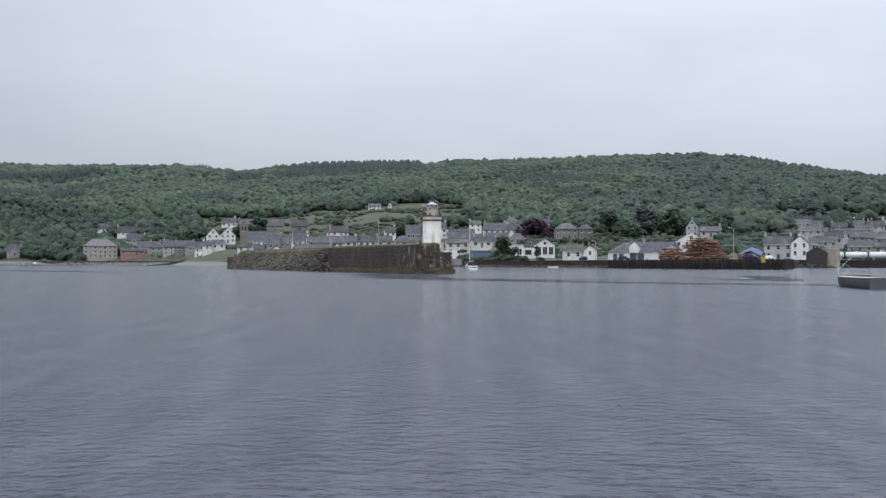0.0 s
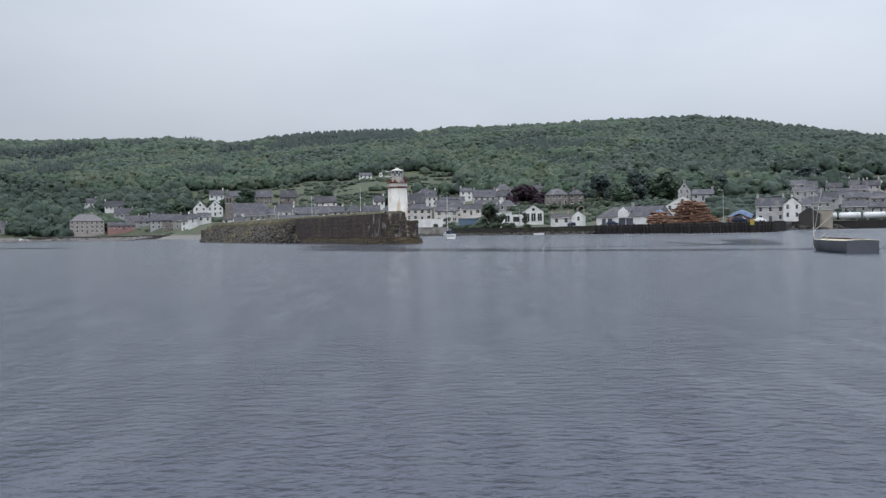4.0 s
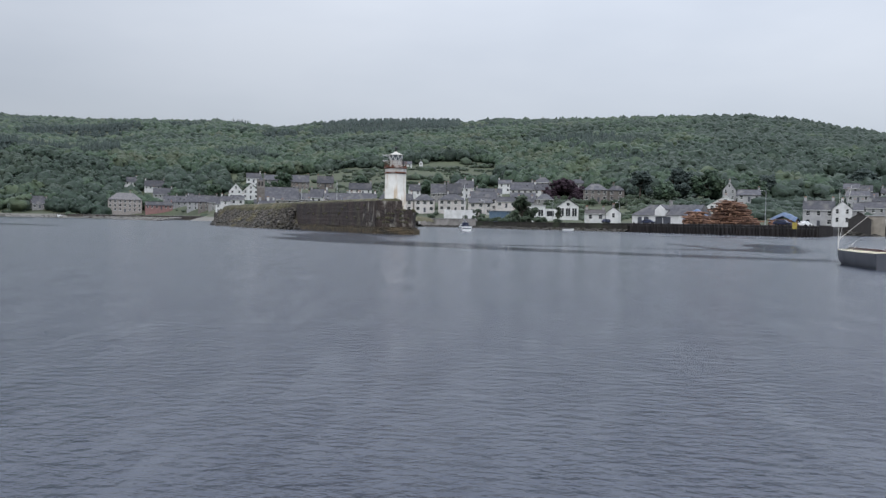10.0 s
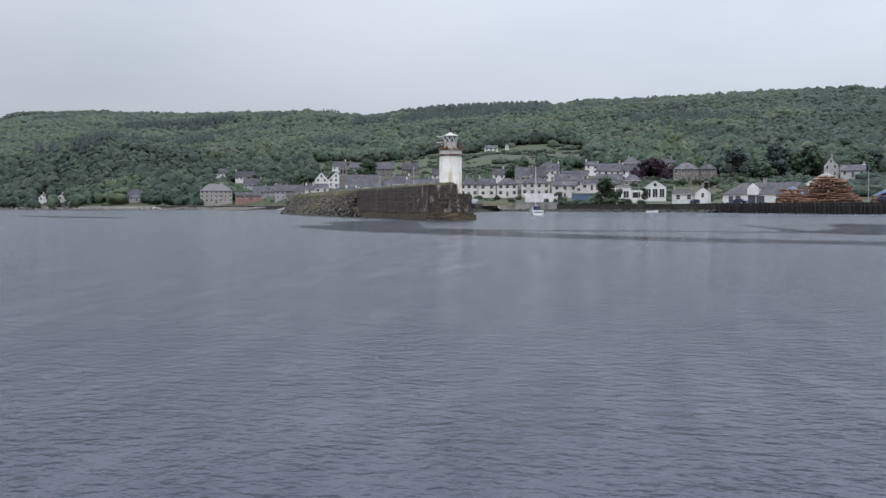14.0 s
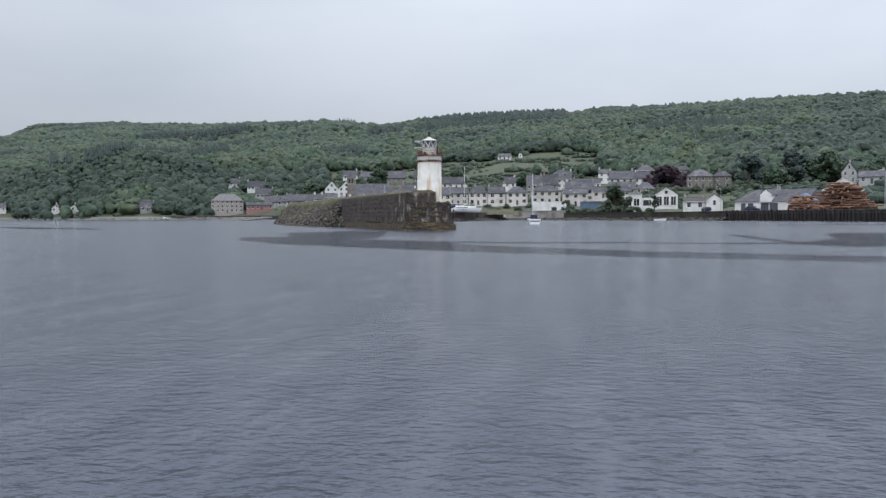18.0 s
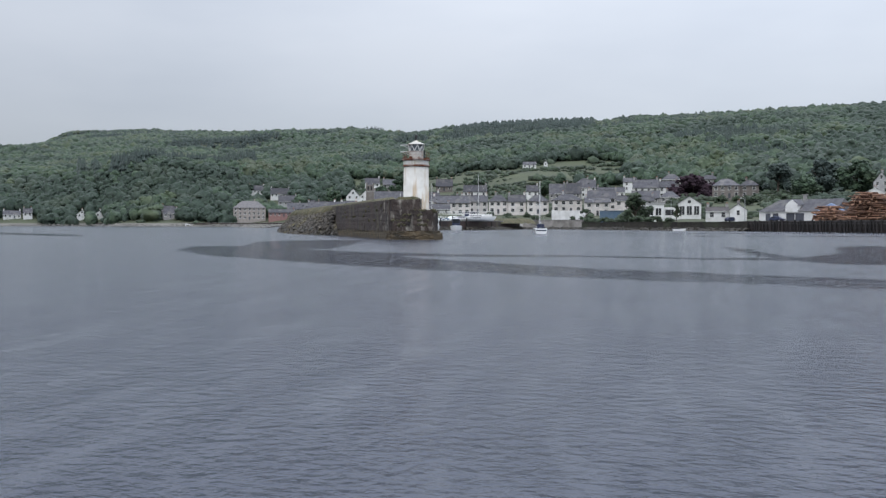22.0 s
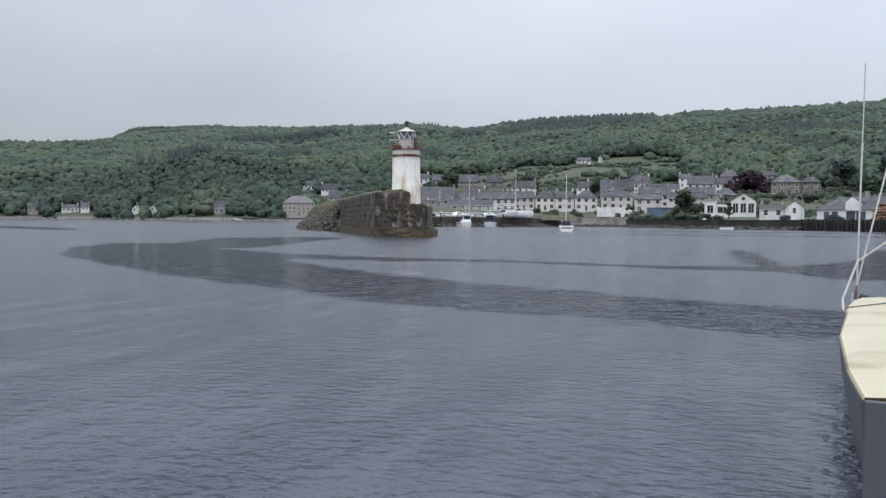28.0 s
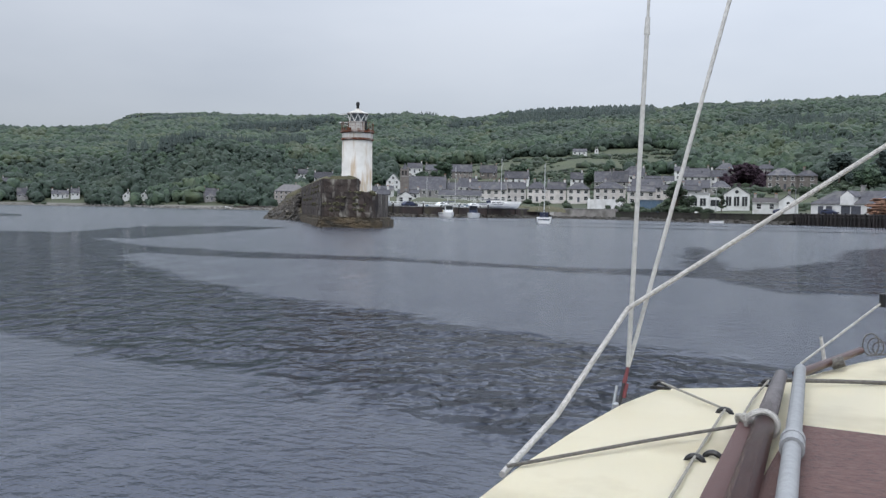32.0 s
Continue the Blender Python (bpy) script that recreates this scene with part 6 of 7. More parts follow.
for cx, cy, cz, cf, cm, cl in (
    (-232.3, 583.5, None, 14, "hull", "white car parked on the shore road"),
    (-260.0, 569.6, None, 20, "hull", "white car parked on the shore road"),
    (53.5, 337.0, 2.5, -10, "navy", "dark blue car parked by the white house"),
    (56.5, 318.0, 2.5, 30, "navy", "dark blue car parked beside the white shed"),
    (65.5, 292.5, 2.5, -30, "navy", "dark car parked at the port shed"),
    (84.0, 226.0, 2.5, -40, "navy", "dark pickup parked on the quay"),
    (101.0, 258.0, 2.5, 10, "hull", "white van parked on the quay"),
    (96.0, 248.0, 2.5, 15, "hull", "white car parked on the quay"),
    (103.0, 262.0, 2.5, 60, "hull", "white van parked on the quay"),
    (106.5, 271.0, 2.5, 55, "alloy", "silver car parked on the quay"),
    (-46.5, 253.5, 2.5, 60, "hull", "white van parked on the harbour wall"),
    (-41.5, 261.0, 2.5, 52, "alloy", "silver car parked on the harbour wall"),
    (-37.0, 266.0, 2.5, 50, "navy", "dark car parked on the harbour wall"),
    (-30.5, 274.5, 2.5, 52, "hull", "white car parked on the harbour wall"),
    (-24.0, 282.5, 2.5, 50, "hull", "white van parked on the harbour wall"),
):
    car(cx, cy, on_ground(cx, cy) if cz is None else cz, cf, cm, cl)


def pole(x, y, z, h, label):
    ob = thing("lamp_post", pose(x, y, z), label, "lamp post", "lamp posts of the town")
    part("post", rod(bmesh.new(), (0, 0, 0), (0, 0, h), 0.11, 0.07), "alloy", ob)
    part("arm", rod(bmesh.new(), (0, 0, h), (-1.1, 0, h + 0.15), 0.05), "alloy", ob)
    part("lantern", box(bmesh.new(), -1.5, -0.9, -0.12, 0.12, h + 0.05, h + 0.2, 0.03), "frame", ob)


pole(60.2, 316.5, 2.5, 7.0, "grey lamp post beside the white shed")
pole(86.5, 246, 2.5, 9.0, "grey lamp post on the quay")
pole(14, 330, 2.8, 7.0, "grey lamp post above the retaining wall")
pole(40, 345, 3.0, 7.0, "grey lamp post by the shore road")


# ---- single trees and shrubs of the town ----
def tree(x, y, height, radius, mat, label, name="tree", seed=1, z=None):
    base = ground(x, y) if z is None else z
    ob = thing(name, pose(x, y, base), label, "tree" if name == "tree" else "shrub", "trees of the town" if name == "tree" else "shrubs of the town")
    r = random.Random(seed)
    bm = rod(bmesh.new(), (0, 0, -0.5), (0.1, 0, height * 0.55), height * 0.035, height * 0.018, 8)
    for k in range(6):
        a = k * 1.05 + r.random()
        rod(bm, (0.05, 0, height * (0.28 + 0.04 * k)), (radius * 0.6 * math.cos(a), radius * 0.6 * math.sin(a), height * (0.5 + 0.06 * k)), height * 0.014, height * 0.006, 6)
    part("trunk", bm, "bark", ob)
    vs, fs, at = [], [], 0
    count = 1000 if name == "tree" else 260
    boughs = [(r.random() * 6.283, r.uniform(0.3, 1.0), r.uniform(0.15, 0.95), r.uniform(0.16, 0.34)) for _ in range(26 if name == "tree" else 12)]
    for k in range(count):
        a, reach, u, swell = boughs[k % len(boughs)]
        wide = math.sqrt(max(0.10, 1 - abs(2 * u ** 0.85 - 0.9) ** 2.2))
        cx, cy, cz = radius * wide * reach * 0.78 * math.cos(a), radius * wide * reach * 0.78 * math.sin(a), height * (0.12 + 0.80 * u)
        d = Vector((r.gauss(0, 1), r.gauss(0, 1), r.gauss(0, 0.8))).normalized() * (swell * radius * r.uniform(0.75, 1.15))
        v, f = lump(ICO1, (cx + d.x, cy + d.y, max(cz + d.z * 0.8, 0.1)), np.array([1, 1, 0.7]) * radius * (0.035 + 0.065 * r.random()), 0.5)
        vs.append(v)
        fs.append(f + at)
        at += len(v)
    for a, reach, u, swell in boughs:
        wide = math.sqrt(max(0.10, 1 - abs(2 * u ** 0.85 - 0.9) ** 2.2))
        v, f = lump(ICO2, (radius * wide * reach * 0.74 * math.cos(a), radius * wide * reach * 0.74 * math.sin(a), max(height * (0.12 + 0.80 * u), 0.2)), np.array([1, 1, 0.8]) * radius * swell * 0.88, 0.25)
        vs.append(v)
        fs.append(f + at)
        at += len(v)
    v, f = np.concatenate(vs), np.concatenate(fs)
    me = bpy.data.meshes.new("crown")
    me.from_pydata(v.tolist(), [], f.tolist())
    me.materials.append(M[mat])
    part("crown", me, None, ob)
    return ob


tree(58.5, 488, 15.5, 15.0, "copper", "large dark purple copper beech", seed=11, z=ground(58.5, 488) - 6.0)
tree(28.0, 335.5, 12.6, 6.2, "bush", "broad olive-green tree by the blue shed", seed=12)
tree(41.5, 341, 6.0, 1.6, "bush", "slim young tree before the white house", seed=13)
tree(96, 470, 16, 8, "conifer", "tall dark evergreen beside the stone house", seed=15)
tree(112, 455, 17, 9, "conifer", "tall dark evergreen beside the stone house", seed=16)
tree(126, 452, 17, 10, "leaf", "large green tree behind the port", seed=17)
tree(100, 430, 12, 7, "leaf", "large green tree behind the port", seed=18)
tree(-131, 588, 8.5, 6, "leaf", "green tree between the white houses", seed=29)
tree(-141, 590, 7.5, 5, "leaf", "green tree between the white houses", seed=30)
tree(-118, 590, 14, 8, "leaf", "large green tree behind the white gables", seed=19)
tree(-168, 600, 13, 8, "leaf", "round green tree by the shore road", seed=20)
tree(-20, 545, 11, 6, "leaf", "round green tree among the houses", seed=21)
tree(14, 520, 10, 6, "leaf", "round green tree among the houses", seed=22)
tree(-60, 560, 11, 7, "leaf", "round green tree above the terrace", seed=23)
tree(140, 430, 14, 8, "leaf", "large green tree behind the cottages", seed=24)
tree(160, 470, 14, 9, "conifer", "dark evergreen above the cottages", seed=25)
tree(232, 520, 15, 10, "conifer", "dark evergreen among the upper houses", seed=26)
for k, (sx, sy, sh, sr) in enumerate(((11.5, 329, 4.4, 3.0), (33, 330, 2.2, 2.2), (7, 335, 2.2, 1.8), (45, 420, 4, 4), (75, 415, 4, 5), (88, 418, 4, 5), (66, 431, 3.2, 4.0), (73, 434, 2.6, 3.6), (81, 435, 3.4, 4.0), (-12, 314, 2.0, 3.0), (-5, 330, 2.4, 2.2), (34, 318, 1.6, 2.2), (12.5, 318, 1.2, 2.3), (15, 314, 1.0, 2.5), (18, 308, 1.3, 2.3), (20.5, 304, 0.9, 2.5), (23, 299, 1.4, 2.2), (27, 294, 1.5, 2.2), (31, 290, 1.1, 2.0), (36, 284, 0.9, 2.0), (-50, 424, 1.9, 2.6), (-43, 427, 1.5, 2.2), (-35, 430, 2.0, 2.8), (-27, 429, 1.6, 2.3), (-18, 428, 2.1, 2.6), (-8, 427, 1.5, 2.4), (3, 424, 2.0, 2.6), (10, 419, 1.7, 2.4))):
    tree(sx, sy, sh, sr, "bush", "low dark green shrub above the harbour" if sy < 400 else "low dark green garden shrub before a house", "shrub", 40 + k, z=max(ground(sx, sy), 2.3))


def build_bank():
    """Grassy bank between the harbour wall and the canal basin."""
    bm = bmesh.new()
    rows = []
    for i in range(25):
        u = 0.30 + 0.75 * i / 24
        x, y = -25 + 18 * u, 283 + 32 * u
        rows.append([bm.verts.new((x + o * 0.8, y - o * 0.5, z + 0.25 * noise.noise((x, y, o)))) for o, z in ((3.4, 1.9), (1.8, 3.0), (0, 3.5), (-4, 3.4), (-6, 2.0))])
    for a, b in zip(rows, rows[1:]):
        for k in range(4):
            bm.faces.new((a[k], b[k], b[k + 1], a[k + 1]))
    bmesh.ops.recalc_face_normals(bm, faces=bm.faces)
    tagged(part("grass_bank", bm, "turf"), "rough grass bank beside the canal basin", "bank", kind="structure")


build_bank()


def build_church_tower():
    ob = thing("church_tower", pose(-96.4, 444.6, 11.7, 0, 0, 12), "square brown stone church tower with a small pyramid roof", "tower")
    h = 9.0
    part("shaft", box(bmesh.new(), -1.9, 1.9, -1.9, 1.9, -4, h, 0.05), "brown", ob)
    part("string_course", box(bmesh.new(), -2.02, 2.02, -2.02, 2.02, h * 0.62, h * 0.62 + 0.25, 0.03), "stone", ob)
    for sx in (-1.6, 1.6):
        for sy in (-1.6, 1.6):
            part("pinnacle", box(bmesh.new(), sx - 0.25, sx + 0.25, sy - 0.25, sy + 0.25, h + 0.01, h + 0.9, 0.08), "brown", ob)
    bm = bmesh.new()
    ring = [bm.verts.new((x, y, h + 0.02)) for x, y in ((-1.35, -1.35), (1.35, -1.35), (1.35, 1.35), (-1.35, 1.35))]
    tip = bm.verts.new((0, 0, h + 3.0))
    bm.faces.new(ring[::-1])
    for i in range(4):
        bm.faces.new((ring[i], ring[(i + 1) % 4], tip))
    part("roof", bm, "slate", ob)
    for x in (-0.75, 0.75):
        part("louvre", box(bmesh.new(), x - 0.4, x + 0.4, -1.95, -1.85, h * 0.70, h * 0.93, 0.03), "black", ob, "dark belfry opening")


build_church_tower()


# ---- white hall with tall windows ----
def build_white_hall():
    ob = thing("white_hall", pose(46.9, 356.5, 3.9, 0, 0, -4), "white gabled hall with tall dark windows and a flat wing", "hall")
    w, e, t, d = 8.1, 5.0, 7.6, 14.0
    bm = bmesh.new()
    ends = [[bm.verts.new((x, yy, z)) for x, z in ((-w / 2, -1.5), (w / 2, -1.5), (w / 2, e), (0, t), (-w / 2, e))] for yy in (0, d)]
    bm.faces.new(ends[0])
    bm.faces.new(ends[1][::-1])
    for i in range(5):
        bm.faces.new((ends[0][i], ends[1][i], ends[1][(i + 1) % 5], ends[0][(i + 1) % 5]))
    bmesh.ops.recalc_face_normals(bm, faces=bm.faces)
    part("wall", bm, "white", ob)
    for s in (-1, 1):
        bm = bmesh.new()
        v = [[bm.verts.new((x, yy, z)) for x, z in ((s * (w / 2 + 0.3), e - 0.15), (0, t + 0.01), (0, t + 0.2), (s * (w / 2 + 0.3), e + 0.04))] for yy in (-0.2, d + 0.2)]
        bm.faces.new(v[0])
        bm.faces.new(v[1][::-1])
        for i in range(4):
            bm.faces.new((v[0][i], v[1][i], v[1][(i + 1) % 4], v[0][(i + 1) % 4]))
        bmesh.ops.recalc_face_normals(bm, faces=bm.faces)
        part("roof_slope", bm, "slate", ob)
    for x in (-2.5, 0.0, 2.5):
        f = part("window", box(bmesh.new(), x - 0.95, x + 0.95, -0.06, 0.04, 1.0, 4.3), "frame", ob)
        for k in (-0.45, 0.45):
            part("pane", box(bmesh.new(), x + k - 0.4, x + k + 0.4, -0.08, -0.05, 1.1, 4.2), "glass", f, "dark glass pane")
    part("round_window", rod(bmesh.new(), (0, -0.06, 5.8), (0, 0.02, 5.8), 0.6, sides=16), "glass", ob)
    wing = part("wing", box(bmesh.new(), -15.0, -8.8, -0.3, 7, -1.5, 5.0), "white", ob, "flat-roofed white wing")
    part("wing_roof", box(bmesh.new(), -15.2, -8.6, -0.6, 7.2, 5.0, 5.3), "flat", wing)
    for x in (-13.4, -10.6):
        f = part("window", box(bmesh.new(), x - 1.05, x + 1.05, -0.36, -0.28, 0.9, 3.6), "frame", ob)
        for k in (-0.5, 0.5):
            part("pane", box(bmesh.new(), x + k - 0.44, x + k + 0.44, -0.38, -0.35, 1.0, 3.5), "glass", f, "dark glass pane")
    part("link", box(bmesh.new(), -8.8, -4.05, 0.6, 6, -1.5, 3.9), "white", ob, "low white link between hall and wing")
    part("link_window", box(bmesh.new(), -8.2, -5.4, 0.53, 0.62, 1.0, 3.0), "glass", ob)


build_white_hall()


build_woods()


# ---- the boat that carries the camera, off the pier's head ----
def build_sailing_boat():
    """Bow to +y in its own frame, origin on the centreline at the waterline."""
    ob = thing("sailing_boat", pose(29.42, 57.2, 0, 0, 0, -13), "small sailing boat with cream deck and varnished spar", "sailing boat")
    cream = material("cream_deck_paint", (0.87, 0.81, 0.64), 0.42, (0.83, 0.77, 0.59), 1.2, bump=0.08, third=(0.55, 0.48, 0.32), third_scale=1.1)
    ply = material("worn_red_brown_deck", (0.120, 0.058, 0.050), 0.65, (0.030, 0.017, 0.016), 55.0, contrast=(0.50, 0.74), bump=0.6, bump_scale=120, third=(0.165, 0.095, 0.082), third_scale=30.0, stretch=(0.7, 1.5, 1))
    varnish = material("wet_varnished_mahogany", (0.060, 0.017, 0.015), 0.22, (0.024, 0.008, 0.008), 70.0, contrast=(0.4, 0.75), bump=0.5, bump_scale=160, stretch=(1.5, 0.5, 1.5), spec=0.35)
    worn = material("worn_mahogany_plank", (0.110, 0.052, 0.046), 0.5, (0.060, 0.028, 0.026), 80.0, contrast=(0.4, 0.75), bump=0.5, bump_scale=160, stretch=(1.5, 0.6, 1.5))
    grey_wood = material("grey_weathered_spar", (0.135, 0.118, 0.12), 0.45, (0.07, 0.058, 0.058), 16.0, bump=0.4, bump_scale=90, stretch=(2.0, 0.5, 2.0))
    rope_w = material("white_braided_rope", (0.62, 0.60, 0.56), 0.85, (0.42, 0.40, 0.37), 60, bump=0.6, bump_scale=180)
    rope_g = material("grey_weathered_rope", (0.20, 0.19, 0.17), 0.9, (0.11, 0.10, 0.09), 60, bump=0.6, bump_scale=180)
    rope_p = material("pale_thin_cord", (0.40, 0.38, 0.33), 0.9, (0.26, 0.245, 0.21), 60, bump=0.6, bump_scale=180)
    galv = material("grey_galvanised_tube", (0.33, 0.335, 0.34), 0.5, (0.27, 0.275, 0.28), 30.0, metal=0.3, bump=0.15, bump_scale=80)
    red = material("red_shackle_paint", (0.16, 0.025, 0.03), 0.5, (0.10, 0.02, 0.02), 40)
    wire = material("pale_rigging_wire", (0.58, 0.57, 0.54), 0.5, (0.46, 0.45, 0.42), 40, metal=0.2)

    def local(x, y, z):
        return ob.matrix_world.inverted() @ Vector((x, y, z))

    # deck outline, half beams from aft to the stem
    half = [(-2.6, 0.86), (-1.6, 1.0), (0.4, 1.18), (2.38, 1.243), (2.86, 1.278), (3.5, 1.285), (4.17, 1.262), (4.66, 1.19), (4.72, 1.14), (5.09, 0.66), (5.57, 0.51), (6.34, 0.24), (6.75, 0.03)]

    def at_half(y):
        return float(np.interp(y, [p[0] for p in half], [p[1] for p in half]))

    # hull
    bm = bmesh.new()
    rings = []
    for k in range(64):
        y = -2.6 + 9.35 * k / 63
        h = at_half(y)
        ring = []
        for u, z in ((1.0, 0.735), (0.985, 0.5), (0.93, 0.2), (0.75, -0.1), (0.0, -0.35)):
            ring.append((h * u, y - 0.10 * (0.735 - z) * (y > 5), z))
        rings.append([bm.verts.new((-x, yy, z)) for x, yy, z in ring] + [bm.verts.new((x, yy, z)) for x, yy, z in ring[-2::-1]])
    for a, b in zip(rings, rings[1:]):
        for i in range(8):
            bm.faces.new((a[i], b[i], b[i + 1], a[i + 1]))
    bm.faces.new(rings[0])
    bm.faces.new(rings[-1][::-1])
    bmesh.ops.recalc_face_normals(bm, faces=bm.faces)
    part("hull", bm, "boat_hull", ob, "dull grey painted hull", True)
    # cambered fore deck
    bm = bmesh.new()
    rows = []
    for k in range(121):
        y = -2.6 + 9.34 * k / 120
        h = at_half(y)
        rows.append([bm.verts.new((h * u, y, 0.75 + 0.03 * (1 - u * u) - (0.03 if abs(u) > 0.99 else 0))) for u in (-1, -0.985, -0.8, -0.55, -0.28, 0, 0.28, 0.55, 0.8, 0.985, 1)])
    for a, b in zip(rows, rows[1:]):
        for i in range(10):
            bm.faces.new((a[i], a[i + 1], b[i + 1], b[i]))
    bmesh.ops.solidify(bm, geom=bm.faces, thickness=0.03)
    part("fore_deck", bm, cream, ob, "glossy cream-painted fore deck")
    part("transom", box(bmesh.new(), -0.85, 0.85, -2.64, -2.605, -0.1, 0.74, 0.01), "boat_hull", ob)
    # hatch panel
    bm = bmesh.new()
    box(bm, -0.40, 0.75, -0.6, 3.95, 0.785, 0.812, 0.008)
    part("hatch_panel", bm, ply, ob, "worn red-brown non-slip panel")
    # varnished plank beside the spar, spar and grey tube
    a, b = local(29.55, 59.5, 0.83), local(29.965, 62.08, 0.86)
    d = (b - a).normalized()
    bm = rod(bmesh.new(), a - d * 2.6 + Vector((0.03, 0, 0.03)), a + d * 1.5, 0.054, 0.046, 14)
    part("spar", bm, varnish, ob, "wet varnished mahogany spar", True)
    part("spar_end", rod(bmesh.new(), a + d * 1.5, b, 0.045, 0.034, 14), grey_wood, ob, "grey weathered end of the spar", True)
    bm = bmesh.new()
    side = Vector((-0.085, 0, 0))
    for f0, f1 in ((a - d * 2.6, a + d * 1.62),):
        e0, e1 = f0 + side, f1 + side * 0.75
        v = [bm.verts.new(q) for q in (e0 + Vector((-0.07, 0, -0.06)), e0 + Vector((0.07, 0, -0.06)), e1 + Vector((0.04, 0, -0.06)), e1 + Vector((-0.04, 0, -0.06)))]
        w = [bm.verts.new(q.co + Vector((0, 0, 0.05))) for q in v]
        bm.faces.new(v[::-1])
        bm.faces.new(w)
        for i in range(4):
            bm.faces.new((v[i], v[(i + 1) % 4], w[(i + 1) % 4], w[i]))
    part("boom_plank", bm, worn, ob, "worn mahogany plank beside the spar")
    a2, b2 = local(29.70, 59.5, 0.86), local(30.12, 62.5, 0.86)
    d2 = (b2 - a2).normalized()
    part("grey_tube", rod(bmesh.new(), a2 - d2 * 2.4, b2 - d2 * 0.18, 0.036, 0.032, 14), galv, ob, "grey galvanised tube", True)
    part("tube_tip", rod(bmesh.new(), b2 - d2 * 0.18, b2, 0.032, 0.006, 14), galv, ob, "", True)
    for s0 in (1.0, 1.12):
        c = a2 + d2 * s0
        part("tube_collar", rod(bmesh.new(), c, c + d2 * 0.05, 0.047, 0.047, 14), galv, ob)
    part("tube_sleeve", rod(bmesh.new(), a2 + d2 * 1.05, a2 + d2 * 1.12, 0.042, 0.042, 14), galv, ob, "pale sleeve joining the tube")
    for s0, wide in ((1.41, 1.0), (1.435, 1.06), (1.455, 1.0)):
        c = a + d * s0
        across = d.cross(Vector((0, 0, 1))).normalized()
        lift = across.cross(d).normalized()
        ring = [c + across * (0.062 * wide * math.cos(t) - 0.008) + lift * (0.058 * wide * math.sin(t)) + d * (0.012 * math.sin(2 * t + s0 * 40)) for t in np.linspace(0, 6.283, 21)]
        part("lashing", tube(bmesh.new(), ring, 0.010, 6), rope_w, ob, "rope lashing round the spar")
    kn = local(29.735, 60.985, 0.845)
    for k in range(3):
        ring = [kn + Vector((0.034 * math.cos(t) + 0.016 * k - 0.03, 0.020 * math.sin(t + k), 0.022 * math.sin(2 * t + k) + 0.004 * k)) for t in np.linspace(0, 6.283, 15)]
        part("lashing_knot", tube(bmesh.new(), ring, 0.010, 6), rope_w, ob, "pale knot beside the spar")
    # deck lines and their fairleads
    spots = [(29.33, 62.02), (29.646, 61.43), (29.493, 60.531), (29.562, 60.60), (29.926, 62.30)]
    for fx, fy in spots:
        q = local(fx, fy, 0.76)
        ring = [q + Vector((0.035 * math.cos(t), 0, 0.032 * math.sin(t))) for t in np.linspace(-0.2, 3.34, 9)]
        f = part("fairlead", tube(bmesh.new(), ring, 0.012, 6), "black", ob, "black plastic fairlead")
        part("foot", box(bmesh.new(), q.x - 0.055, q.x + 0.055, q.y - 0.018, q.y + 0.018, q.z - 0.012, q.z + 0.008, 0.004), "black", f)
    lines = [[spots[0], spots[1]], [spots[1], spots[2], (29.36, 59.7), (29.1, 57.9)], [spots[4], (29.80, 61.75), (29.70, 61.2)]]
    for line in lines:
        part("deck_line", tube(bmesh.new(), [local(px, py, 0.79) for px, py in line], 0.0062, 6), rope_p, ob, "pale grey cord led along the deck")
    corner = local(28.806, 60.245, 0.765)
    part("deck_line", tube(bmesh.new(), [corner, local(29.30, 60.70, 0.79), local(29.74, 61.00, 0.83)], 0.0075, 7), rope_g, ob, "dark grey line across the deck")
    part("bow_line", tube(bmesh.new(), [local(30.0, 62.28, 0.80), local(30.3, 62.36, 0.80), local(30.75, 62.5, 0.79)], 0.012, 7), rope_g, ob)
    # shrouds
    chain = local(29.13, 61.52, 0.72)
    t1 = local(*SHROUD_TOP)
    t2 = local(*STAY_TOP)
    turn = local(*SHROUD_FOOT)
    part("chain_plate", box(bmesh.new(), chain.x - 0.02, chain.x + 0.004, chain.y - 0.025, chain.y + 0.025, chain.z - 0.2, chain.z + 0.04, 0.004), "alloy", ob)
    part("rigging_screw", rod(bmesh.new(), chain, chain + (turn - chain) * 0.62, 0.009, 0.009, 8), "black", ob)
    part("shackle", rod(bmesh.new(), chain + (turn - chain) * 0.30 + Vector((0.015, 0, 0)), chain + (turn - chain) * 0.62 + Vector((0.015, 0, 0)), 0.010, 0.009, 8), red, ob, "red shackle at the shroud's foot")
    part("shackle_pin", rod(bmesh.new(), chain + (turn - chain) * 0.62, turn, 0.012, 0.008, 8), red, ob)
    part("toggle", rod(bmesh.new(), chain + Vector((-0.03, 0, -0.02)), chain + (turn - chain) * 0.55 + Vector((-0.035, 0, 0)), 0.008, 0.008, 8), "alloy", ob)
    knot = turn.lerp(t1, 0.62)
    part("shroud", rod(bmesh.new(), turn, knot, 0.0125, 0.0125, 8), wire, ob, "thick pale shroud")
    part("shroud", rod(bmesh.new(), knot, t1, 0.008, 0.008, 8), wire, ob)
    part("shroud_splice", rod(bmesh.new(), knot - (t1 - turn).normalized() * 0.04, knot + (t1 - turn).normalized() * 0.05, 0.017, 0.013, 8), wire, ob)
    part("shroud", rod(bmesh.new(), turn, t2, 0.0115, 0.0115, 8), wire, ob, "pale shroud leaning forward")
